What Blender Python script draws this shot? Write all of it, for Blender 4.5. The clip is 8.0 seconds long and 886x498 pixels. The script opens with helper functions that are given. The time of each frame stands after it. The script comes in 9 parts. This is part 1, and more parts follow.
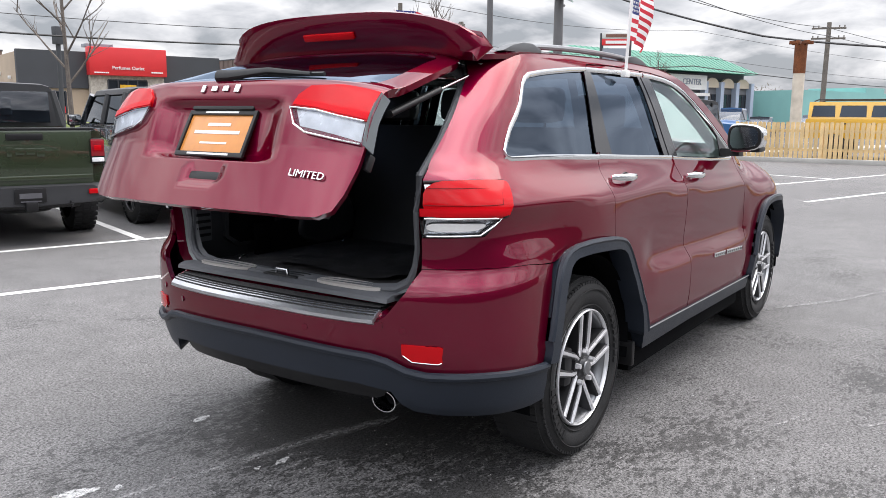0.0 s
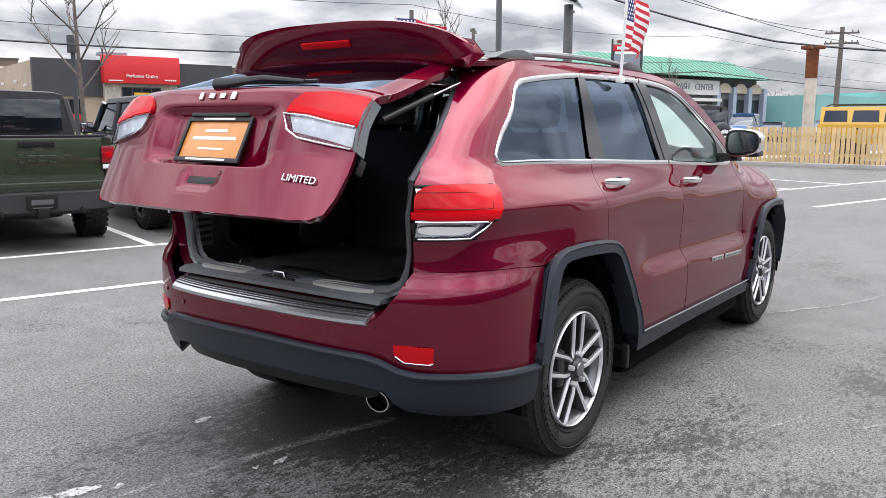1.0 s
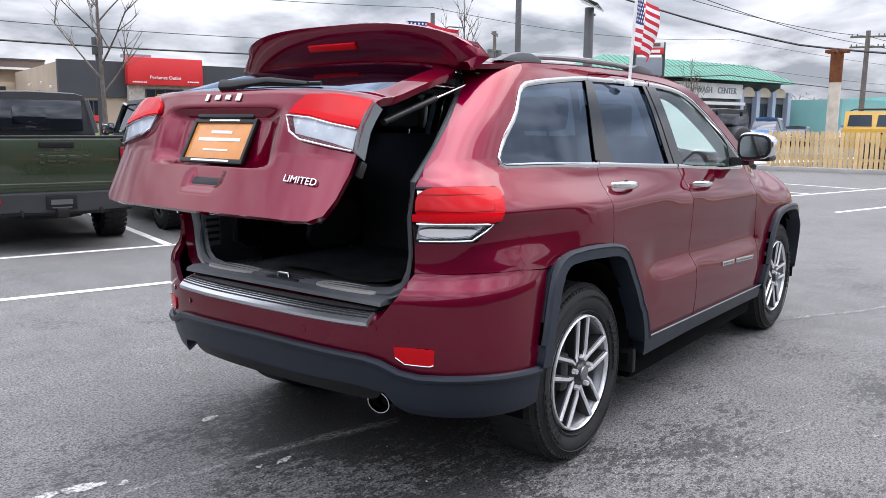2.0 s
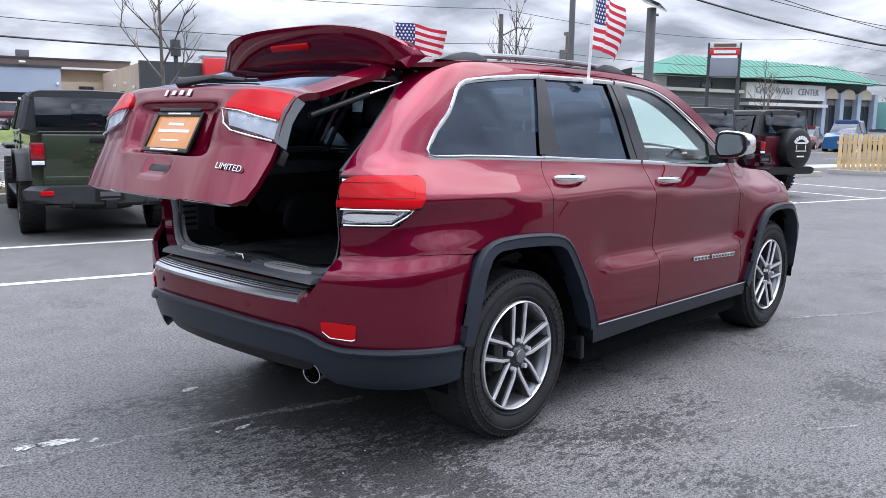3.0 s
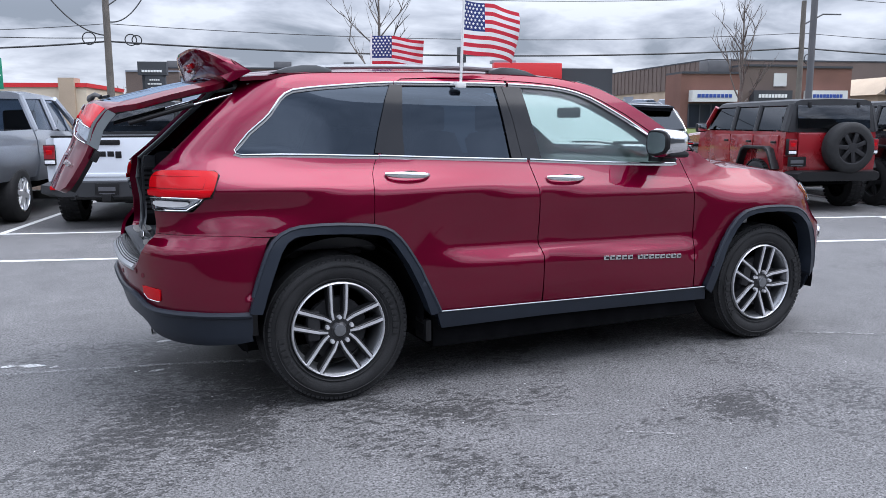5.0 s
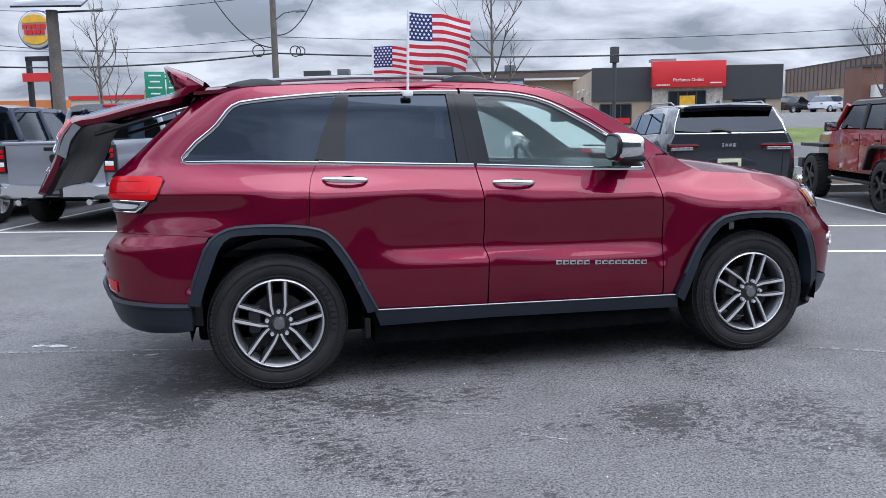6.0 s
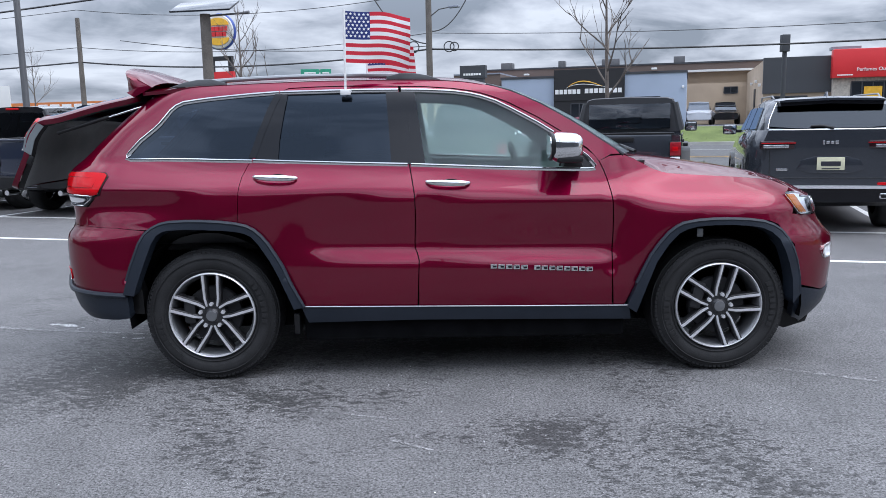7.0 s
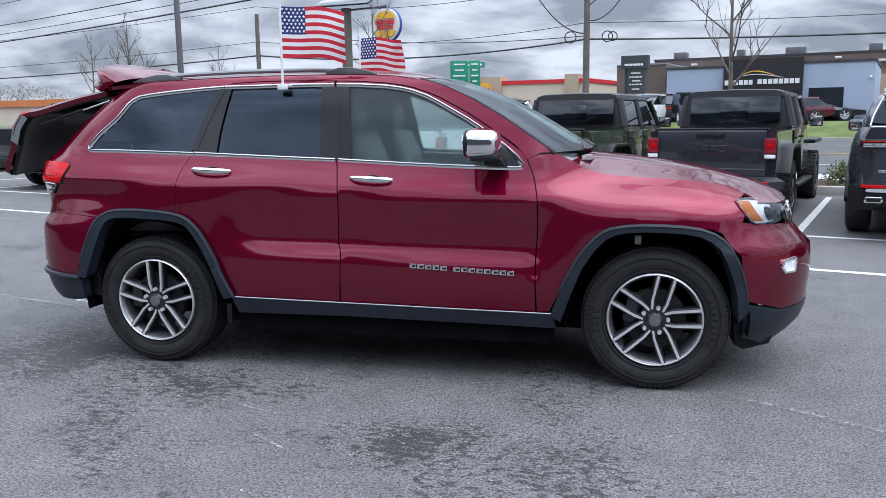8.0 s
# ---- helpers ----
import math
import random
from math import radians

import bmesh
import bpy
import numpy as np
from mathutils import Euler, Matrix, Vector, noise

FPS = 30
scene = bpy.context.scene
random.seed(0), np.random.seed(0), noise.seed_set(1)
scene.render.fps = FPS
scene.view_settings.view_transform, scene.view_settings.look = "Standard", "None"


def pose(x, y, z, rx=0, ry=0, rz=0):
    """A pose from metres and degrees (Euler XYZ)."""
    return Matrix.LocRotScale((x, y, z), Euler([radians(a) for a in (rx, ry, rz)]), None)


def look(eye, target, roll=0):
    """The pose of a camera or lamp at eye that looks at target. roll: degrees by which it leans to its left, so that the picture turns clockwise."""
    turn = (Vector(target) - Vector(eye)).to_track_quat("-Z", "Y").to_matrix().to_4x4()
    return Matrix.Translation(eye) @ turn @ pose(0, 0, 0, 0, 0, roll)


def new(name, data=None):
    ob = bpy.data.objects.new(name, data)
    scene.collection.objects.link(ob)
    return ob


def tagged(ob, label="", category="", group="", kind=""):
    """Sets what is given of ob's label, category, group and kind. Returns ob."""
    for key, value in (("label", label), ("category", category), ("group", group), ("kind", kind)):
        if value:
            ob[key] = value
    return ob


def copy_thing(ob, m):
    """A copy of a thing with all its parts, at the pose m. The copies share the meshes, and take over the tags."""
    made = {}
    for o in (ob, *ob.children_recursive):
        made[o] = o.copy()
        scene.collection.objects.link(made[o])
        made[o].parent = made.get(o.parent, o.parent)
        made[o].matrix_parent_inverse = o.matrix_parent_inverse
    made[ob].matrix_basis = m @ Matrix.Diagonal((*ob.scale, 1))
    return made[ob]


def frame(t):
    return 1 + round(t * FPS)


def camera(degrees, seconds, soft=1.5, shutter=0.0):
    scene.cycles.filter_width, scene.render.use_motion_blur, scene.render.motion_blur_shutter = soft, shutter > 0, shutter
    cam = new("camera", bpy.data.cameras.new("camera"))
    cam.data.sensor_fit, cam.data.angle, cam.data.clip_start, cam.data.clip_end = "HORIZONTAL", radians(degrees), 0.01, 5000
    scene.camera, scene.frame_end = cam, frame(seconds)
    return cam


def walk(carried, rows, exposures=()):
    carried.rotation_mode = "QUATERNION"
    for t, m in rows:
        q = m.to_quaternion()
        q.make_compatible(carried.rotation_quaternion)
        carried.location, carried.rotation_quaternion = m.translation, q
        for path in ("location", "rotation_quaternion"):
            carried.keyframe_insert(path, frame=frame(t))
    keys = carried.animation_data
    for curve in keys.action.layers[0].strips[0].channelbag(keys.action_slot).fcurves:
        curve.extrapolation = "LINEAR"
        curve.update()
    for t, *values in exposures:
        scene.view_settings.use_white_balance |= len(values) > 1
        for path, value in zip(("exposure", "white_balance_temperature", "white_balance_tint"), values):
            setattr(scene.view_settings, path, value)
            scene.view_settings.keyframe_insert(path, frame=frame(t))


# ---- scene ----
# The camera circles the parked car at eye height. The car's rear hub line is x = 0, it faces +x, z = 0 is the tarmac.
cam = camera(57.2, 8.0, soft=0.8)
PATH = [
    (0, (-3.064, -2.243, 1.436), (-1.445, -1.115, 1.110), 0.4),
    (0.5, (-3.076, -2.326, 1.437), (-1.467, -1.182, 1.118), 0.2),
    (1, (-3.069, -2.339, 1.434), (-1.466, -1.184, 1.123), 0.2),
    (1.5, (-3.063, -2.348, 1.438), (-1.468, -1.18, 1.132), 0.3),
    (1.7, (-3.049, -2.355, 1.436), (-1.459, -1.177, 1.131), 0.35),
    (2.8, (-2.944, -2.807, 1.420), (-1.452, -1.511, 1.114), 0.8),
    (3, (-2.853, -2.986, 1.412), (-1.396, -1.65, 1.108), 0.8),
    (3.5, (-2.535, -3.427, 1.419), (-1.196, -1.974, 1.109), 0.75),
    (4, (-2.182, -3.943, 1.415), (-0.992, -2.366, 1.103), 0.55),
    (4.5, (-1.74, -4.354, 1.427), (-0.719, -2.663, 1.115), 0.3),
    (6, (-0.068, -5.32, 1.452), (0.365, -3.39, 1.152), -1.0),
    (6.5, (0.597, -5.398, 1.458), (0.82, -3.433, 1.156), -1.1),
    (7, (1.322, -5.404, 1.455), (1.327, -3.428, 1.148), -1.1),
    (7.5, (2.032, -5.296, 1.46), (1.82, -3.332, 1.147), -0.9),
    (8, (2.731, -5.147, 1.459), (2.304, -3.22, 1.137), -0.7),
]
walk(cam, [(t, look(eye, target, roll)) for t, eye, target, roll in PATH], exposures=[(0, 1.28, 6750, 12), (1.5, 1.24, 6550, 13), (3, 1.13, 6100, 14), (4.5, 1.06, 5980, 13), (6.5, 0.88, 5900, 12), (8, 0.90, 5880, 11)])

# ---- daylight: a broken overcast sky with a weak, wide sun behind the clouds ----
SUN_EL, SUN_AZ = 62, 118
world = bpy.data.worlds.new("overcast_sky")
scene.world = world
world.use_nodes = True
wn, wl = world.node_tree.nodes, world.node_tree.links
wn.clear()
w_out = wn.new("ShaderNodeOutputWorld")
w_bg = wn.new("ShaderNodeBackground")
w_sky = wn.new("ShaderNodeTexSky")
w_sky.sky_type = "NISHITA"
w_sky.sun_disc = False
w_sky.sun_elevation, w_sky.sun_rotation = radians(SUN_EL), radians(SUN_AZ)
w_sky.air_density, w_sky.dust_density = 1.0, 2.0
w_tc = wn.new("ShaderNodeTexCoord")
w_sep = wn.new("ShaderNodeSeparateXYZ")
wl.new(w_tc.outputs["Generated"], w_sep.inputs["Vector"])
# a flat cloud deck: the direction carried up to a level plane
w_max = wn.new("ShaderNodeMath")
w_max.operation = "MAXIMUM"
w_max.inputs[1].default_value = 0.0
wl.new(w_sep.outputs["Z"], w_max.inputs[0])
w_add = wn.new("ShaderNodeMath")
w_add.inputs[1].default_value = 0.24
wl.new(w_max.outputs[0], w_add.inputs[0])
w_deck = []
for axis in ("X", "Y"):
    w_div = wn.new("ShaderNodeMath")
    w_div.operation = "DIVIDE"
    wl.new(w_sep.outputs[axis], w_div.inputs[0])
    wl.new(w_add.outputs[0], w_div.inputs[1])
    w_deck.append(w_div)
w_map = wn.new("ShaderNodeCombineXYZ")
wl.new(w_deck[0].outputs[0], w_map.inputs["X"])
wl.new(w_deck[1].outputs[0], w_map.inputs["Y"])
w_n1 = wn.new("ShaderNodeTexNoise")
w_n1.inputs["Scale"].default_value, w_n1.inputs["Detail"].default_value, w_n1.inputs["Roughness"].default_value = 2.1, 9, 0.54
w_n1.inputs["Distortion"].default_value = 0.35
w_ramp = wn.new("ShaderNodeValToRGB")
w_ramp.color_ramp.elements[0].position, w_ramp.color_ramp.elements[0].color = 0.39, (2.5, 2.75, 3.1, 1)
w_ramp.color_ramp.elements[1].position, w_ramp.color_ramp.elements[1].color = 0.62, (6.9, 7.1, 7.4, 1)
w_mid = w_ramp.color_ramp.elements.new(0.5)
w_mid.color = (4.6, 4.8, 5.2, 1)
w_mix = wn.new("ShaderNodeMix")
w_mix.data_type = "RGBA"
w_mix.inputs["Factor"].default_value = 0.93
wl.new(w_map.outputs["Vector"], w_n1.inputs["Vector"])
wl.new(w_n1.outputs["Fac"], w_ramp.inputs["Fac"])
wl.new(w_sky.outputs["Color"], w_mix.inputs["A"])
wl.new(w_ramp.outputs["Color"], w_mix.inputs["B"])
# an overcast sky is about three times as bright overhead as at the horizon
w_up = wn.new("ShaderNodeMapRange")
w_up.inputs["From Min"].default_value, w_up.inputs["From Max"].default_value = 0.12, 1.0
w_up.inputs["To Min"].default_value, w_up.inputs["To Max"].default_value = 0.068, 0.325
wl.new(w_sep.outputs["Z"], w_up.inputs["Value"])
wl.new(w_mix.outputs["Result"], w_bg.inputs["Color"])
wl.new(w_up.outputs["Result"], w_bg.inputs["Strength"])
wl.new(w_bg.outputs["Background"], w_out.inputs["Surface"])
sun = new("sun", bpy.data.lights.new("sun", "SUN"))
sun.data.energy, sun.data.angle, sun.data.color = 0.8, radians(55), (1.0, 0.96, 0.9)
sun.matrix_world = look((30, -16, 64), (0, 0, 0))


# ---- materials ----

def material(name, base, rough=0.5, metal=0.0, var=0.12, scale=6.0, bump=0.0, bump_scale=60.0, coat=0.0, coat_rough=0.03, spec=0.5, rvar=0.08, fine=0.0, per_object=0.0):
    """A surface with broad stains and fine grain in its colour, roughness and relief, at real size."""
    m = bpy.data.materials.new(name)
    m.use_nodes = True
    n, l = m.node_tree.nodes, m.node_tree.links
    b = n["Principled BSDF"]
    b.inputs["Metallic"].default_value = metal
    b.inputs["Roughness"].default_value = rough
    b.inputs["Specular IOR Level"].default_value = spec
    b.inputs["Coat Weight"].default_value = coat
    b.inputs["Coat Roughness"].default_value = coat_rough
    tc = n.new("ShaderNodeTexCoord")
    n1 = n.new("ShaderNodeTexNoise")
    n1.inputs["Scale"].default_value, n1.inputs["Detail"].default_value = scale, 5
    n2 = n.new("ShaderNodeTexNoise")
    n2.inputs["Scale"].default_value, n2.inputs["Detail"].default_value = bump_scale, 3
    l.new(tc.outputs["Object"], n1.inputs["Vector"])
    l.new(tc.outputs["Object"], n2.inputs["Vector"])
    mul = n.new("ShaderNodeMapRange")
    mul.inputs["From Min"].default_value, mul.inputs["From Max"].default_value = 0.3, 0.7
    mul.inputs["To Min"].default_value, mul.inputs["To Max"].default_value = 1 - var, 1 + var
    l.new(n1.outputs["Fac"], mul.inputs["Value"])
    mul2 = n.new("ShaderNodeMapRange")
    mul2.inputs["From Min"].default_value, mul2.inputs["From Max"].default_value = 0.3, 0.7
    mul2.inputs["To Min"].default_value, mul2.inputs["To Max"].default_value = 1 - fine, 1 + fine
    l.new(n2.outputs["Fac"], mul2.inputs["Value"])
    prod = n.new("ShaderNodeMath")
    prod.operation = "MULTIPLY"
    l.new(mul.outputs["Result"], prod.inputs[0])
    l.new(mul2.outputs["Result"], prod.inputs[1])
    last = prod.outputs[0]
    if per_object:
        oi = n.new("ShaderNodeObjectInfo")
        mr = n.new("ShaderNodeMapRange")
        mr.inputs["To Min"].default_value, mr.inputs["To Max"].default_value = 1 - per_object, 1 + per_object
        l.new(oi.outputs["Random"], mr.inputs["Value"])
        p2 = n.new("ShaderNodeMath")
        p2.operation = "MULTIPLY"
        l.new(last, p2.inputs[0])
        l.new(mr.outputs["Result"], p2.inputs[1])
        last = p2.outputs[0]
    col = n.new("ShaderNodeVectorMath")
    col.operation = "SCALE"
    col.inputs[0].default_value = base[:3]
    l.new(last, col.inputs["Scale"])
    l.new(col.outputs["Vector"], b.inputs["Base Color"])
    rr = n.new("ShaderNodeMapRange")
    rr.inputs["To Min"].default_value, rr.inputs["To Max"].default_value = max(0.0, rough - rvar), min(1.0, rough + rvar)
    l.new(n1.outputs["Fac"], rr.inputs["Value"])
    l.new(rr.outputs["Result"], b.inputs["Roughness"])
    if bump:
        bp = n.new("ShaderNodeBump")
        bp.inputs["Strength"].default_value, bp.inputs["Distance"].default_value = 0.6, bump
        l.new(n2.outputs["Fac"], bp.inputs["Height"])
        l.new(bp.outputs["Normal"], b.inputs["Normal"])
    return m


def paint(name, base, metal=0.3, rough=0.32, coat=1.0, flake=0.25):
    """Car paint: a coloured metallic base with fine flake under clear lacquer, with faint dust."""
    return material(name, base, rough, metal, 0.05, 1.5, 0.0, 900.0, coat, 0.02, 0.5, 0.05, flake)


def glass(name, tint, fres=1.5, rough=0.0, sheen=(0.9, 0.94, 1.0)):
    m = bpy.data.materials.new(name)
    m.use_nodes = True
    n, l = m.node_tree.nodes, m.node_tree.links
    n.clear()
    out = n.new("ShaderNodeOutputMaterial")
    mix = n.new("ShaderNodeMixShader")
    tr = n.new("ShaderNodeBsdfTransparent")
    gl = n.new("ShaderNodeBsdfGlossy")
    gl.inputs["Roughness"].default_value = rough
    gl.inputs["Color"].default_value = (*sheen, 1)
    tr.inputs["Color"].default_value = (*tint, 1)
    fr = n.new("ShaderNodeFresnel")
    fr.inputs["IOR"].default_value = fres
    l.new(fr.outputs["Fac"], mix.inputs["Fac"])
    l.new(tr.outputs["BSDF"], mix.inputs[1])
    l.new(gl.outputs["BSDF"], mix.inputs[2])
    l.new(mix.outputs["Shader"], out.inputs["Surface"])
    return m


def lens(name, base, rough=0.08, trans=0.35):
    m = material(name, base, rough, 0.0, 0.1, 9.0, 0.0012, 45.0, 0.45, 0.0, 0.4)
    m.node_tree.nodes["Principled BSDF"].inputs["Transmission Weight"].default_value = trans
    return m


RED = paint("velvet_red_paint", (0.156, 0.0006, 0.0210), 0.70, 0.33, 0.88, 0.12)
RED.node_tree.nodes["Principled BSDF"].inputs["Specular IOR Level"].default_value = 0.0
RED.node_tree.nodes["Principled BSDF"].inputs["Specular Tint"].default_value = (0.40, 0.03, 0.05, 1)
RED.node_tree.nodes["Principled BSDF"].inputs["Coat IOR"].default_value = 1.53
RED.node_tree.nodes["Principled BSDF"].inputs["Coat Roughness"].default_value = 0.008
CHROME = material("chrome", (0.82, 0.83, 0.84), 0.08, 1.0, 0.03, 5, rvar=0.03)
SATIN = material("satin_alloy", (0.74, 0.74, 0.76), 0.32, 0.55, 0.05, 20, 0.0004, 300)
GUN = material("dark_grey_alloy", (0.05, 0.05, 0.053), 0.35, 0.7, 0.1, 20)
CLAD = material("grey_black_cladding", (0.016, 0.021, 0.031), 0.42, 0.0, 0.12, 7, 0.0006, 500, rvar=0.08, fine=0.1, spec=0.32)
BLACK = material("black_plastic", (0.009, 0.009, 0.010), 0.42, 0.0, 0.15, 9, 0.0004, 400, spec=0.35)
GLOSSBLACK = material("gloss_black", (0.006, 0.006, 0.008), 0.10, 0.0, 0.05, 3, spec=0.35)
DARK = material("dark_underbody", (0.0050, 0.0052, 0.0060), 0.9, 0.0, 0.3, 8, 0.002, 60, spec=0.04)
RUBBER = material("tyre_rubber", (0.021, 0.021, 0.022), 0.70, 0.0, 0.22, 14, 0.0012, 180, fine=0.25, spec=0.28)
CARPET = material("black_carpet", (0.062, 0.060, 0.062), 0.95, 0.0, 0.25, 12, 0.002, 420, fine=0.4, spec=0.15)
TRIM = material("grey_interior_trim", (0.105, 0.110, 0.120), 0.6, 0.0, 0.1, 9, 0.0006, 500)
LEATHER = material("black_leather", (0.030, 0.031, 0.034), 0.42, 0.0, 0.12, 11, 0.001, 240)
STEELPLATE = material("brushed_scuff_plate", (0.52, 0.50, 0.47), 0.40, 0.15, 0.06, 30)
SEALGREY = material("grey_sealer_metal", (0.17, 0.19, 0.20), 0.4, 0.1, 0.08, 8)
LENSRED = material("red_lens", (0.50, 0.004, 0.008), 0.12, 0.0, 0.06, 9.0, coat=0.35, coat_rough=0.02, spec=0.05, rvar=0.04)
LENSGLOW = material("red_lens_bar", (0.56, 0.006, 0.012), 0.2, 0.0, 0.05, 9.0, 0.0008, 260.0, coat=0.12, spec=0.05)
LENSDEEP = material("red_lens_seam", (0.12, 0.002, 0.004), 0.25, 0.0, 0.05, 9.0, spec=0.2)
SMOKED = material("smoked_lens", (0.022, 0.006, 0.008), 0.12, 0.0, 0.05, 9.0, coat=0.4)
TRUCKRED = material("truck_lamp_red", (0.27, 0.008, 0.016), 0.14, 0.0, 0.12, 22.0, 0.001, 90.0, coat=0.4)
LENSAMBER = lens("amber_lens", (0.75, 0.24, 0.01), 0.10, 0.2)
REFLECTOR = material("lamp_reflector", (0.90, 0.91, 0.93), 0.25, 0.15, 0.12, 25)
LAMPBOWL = material("lamp_bowl", (0.62, 0.63, 0.65), 0.16, 0.9, 0.25, 30, 0.002, 70)
LENSCLEAR = glass("clear_lens", (0.88, 0.90, 0.92), 1.5)
PRIVACY = glass("privacy_glass", (0.030, 0.040, 0.060), 1.56, 0.0, (0.66, 0.80, 1.0))
BACKGLASS = glass("dark_back_glass", (0.03, 0.035, 0.04), 1.36, 0.0, (0.75, 0.85, 1.0))
CLEAR = glass("green_tinted_glass", (0.86, 0.96, 0.92), 1.6)


def hazed(m, colour, share):
    """A thin pale film, lit from both sides: a pane's bright haze put into its colour."""
    n, l = m.node_tree.nodes, m.node_tree.links
    haze, film = n.new("ShaderNodeBsdfTranslucent"), n.new("ShaderNodeMixShader")
    haze.inputs["Color"].default_value = (*colour, 1)
    film.inputs["Fac"].default_value = share
    l.new(n["Mix Shader"].outputs["Shader"], film.inputs[1])
    l.new(haze.outputs["BSDF"], film.inputs[2])
    l.new(film.outputs["Shader"], n["Material Output"].inputs["Surface"])
    return m


# Paints on the pale brightness of the front door panes.
hazed(CLEAR, (0.62, 0.78, 0.76), 0.30)
SCREEN = glass("windscreen_glass", (0.76, 0.88, 0.86), 1.75)
# Stands in for the sky mirrored in the windscreen, as a pale film.
hazed(SCREEN, (0.66, 0.80, 0.77), 0.48)
DARKGLASS = glass("dark_window_glass", (0.22, 0.26, 0.30), 1.7)
PLATEORANGE = material("orange_dealer_plate", (0.62, 0.24, 0.05), 0.35, 0.0, 0.1, 20, coat=0.3)
WHITE = material("white_plastic", (0.78, 0.78, 0.77), 0.45, 0.0, 0.05, 10)
STRIP = material("brushed_bumper_strip", (0.50, 0.51, 0.53), 0.30, 0.85, 0.04, 12, rvar=0.03)
LINER = material("pale_grey_headliner", (0.30, 0.30, 0.29), 0.9, 0.0, 0.06, 6, 0.0006, 300)
BADGE = material("bright_badge", (0.70, 0.70, 0.71), 0.2, 0.9, 0.08, 60)


# ---- building helpers ----
def part(name, bm, mat, parent=None, label="", angle=38, smooth=True):
    """Links a bmesh as one mesh object under a thing or a part."""
    me = bpy.data.meshes.new(name)
    bm.to_mesh(me)
    bm.free()
    return finish(name, me, mat, parent, label, angle, smooth)


def finish(name, me, mat, parent=None, label="", angle=38, smooth=True):
    for m in (mat if isinstance(mat, (list, tuple)) else [mat]):
        me.materials.append(m)
    if smooth:
        me.polygons.foreach_set("use_smooth", [True] * len(me.polygons))
        if angle:
            me.set_sharp_from_angle(angle=radians(angle))
    ob = new(name, me)
    if parent is not None:
        ob.parent = parent
    return tagged(ob, label)


def thing(name, label, category, m=None, group="", kind=""):
    ob = new(name)
    ob.empty_display_size = 0.3
    if m is not None:
        ob.matrix_basis = m
    return tagged(ob, label, category, group, kind)


def box(bm, c, s, bevel=0.0, rot=None, segs=2):
    """A block of size s about c, with rounded edges."""
    r = bmesh.ops.create_cube(bm, size=1.0)
    vs = r["verts"]
    bmesh.ops.scale(bm, vec=s, verts=vs)
    if bevel:
        es = list({e for v in vs for e in v.link_edges})
        g = bmesh.ops.bevel(bm, geom=es, offset=min(bevel, min(s) * 0.49), segments=segs, affect="EDGES", profile=0.6)
        vs = list({v for f in g["faces"] for v in f.verts} | {v for v in vs if v.is_valid})
    if rot is not None:
        bmesh.ops.rotate(bm, cent=(0, 0, 0), matrix=rot.to_3x3(), verts=vs)
    bmesh.ops.translate(bm, vec=c, verts=vs)
    return vs


def boxed(c, s, bevel=0.0, rot=None):
    bm = bmesh.new()
    box(bm, c, s, bevel, rot)
    return bm


def lathe(bm, prof, axis="Y", c=(0, 0, 0), n=48, close=False):
    """Turns a profile of (along the axis, radius) round an axis through c."""
    rings = []
    for a, r in prof:
        ring = []
        for i in range(n):
            t = 2 * math.pi * i / n
            p = (a, r * math.cos(t), r * math.sin(t))
            if axis == "Y":
                p = (r * math.cos(t), a, r * math.sin(t))
            elif axis == "Z":
                p = (r * math.cos(t), r * math.sin(t), a)
            ring.append(bm.verts.new((p[0] + c[0], p[1] + c[1], p[2] + c[2])))
        rings.append(ring)
    pairs = list(zip(rings, rings[1:] + rings[:1])) if close else list(zip(rings, rings[1:]))
    for a, b in pairs:
        for i in range(n):
            j = (i + 1) % n
            bm.faces.new((a[i], a[j], b[j], b[i]))
    return rings


def fix(bm):
    bmesh.ops.recalc_face_normals(bm, faces=bm.faces)
    return bm


def tube(bm, pts, r, n=8, flat=1.0, up=(0, 0, 1), caps=True):
    """A rod along points; r is a radius or one for each point; flat squashes it along the second cross direction."""
    pts = [Vector(p) for p in pts]
    rs = r if isinstance(r, (list, tuple)) else [r] * len(pts)
    rings = []
    for i, p in enumerate(pts):
        d = (pts[min(i + 1, len(pts) - 1)] - pts[max(i - 1, 0)]).normalized()
        a = d.cross(Vector(up))
        if a.length < 1e-3:
            a = d.cross(Vector((1, 0, 0)))
        a.normalize()
        b = a.cross(d)
        rings.append([bm.verts.new(p + a * rs[i] * flat * math.cos(2 * math.pi * k / n) + b * rs[i] * math.sin(2 * math.pi * k / n)) for k in range(n)])
    for u, v in zip(rings, rings[1:]):
        for i in range(n):
            j = (i + 1) % n
            bm.faces.new((u[i], u[j], v[j], v[i]))
    if caps:
        bm.faces.new(rings[0][::-1])
        bm.faces.new(rings[-1])
    return rings


def tubed(pts, r, n=8, flat=1.0, up=(0, 0, 1)):
    bm = bmesh.new()
    tube(bm, pts, r, n, flat, up)
    return fix(bm)


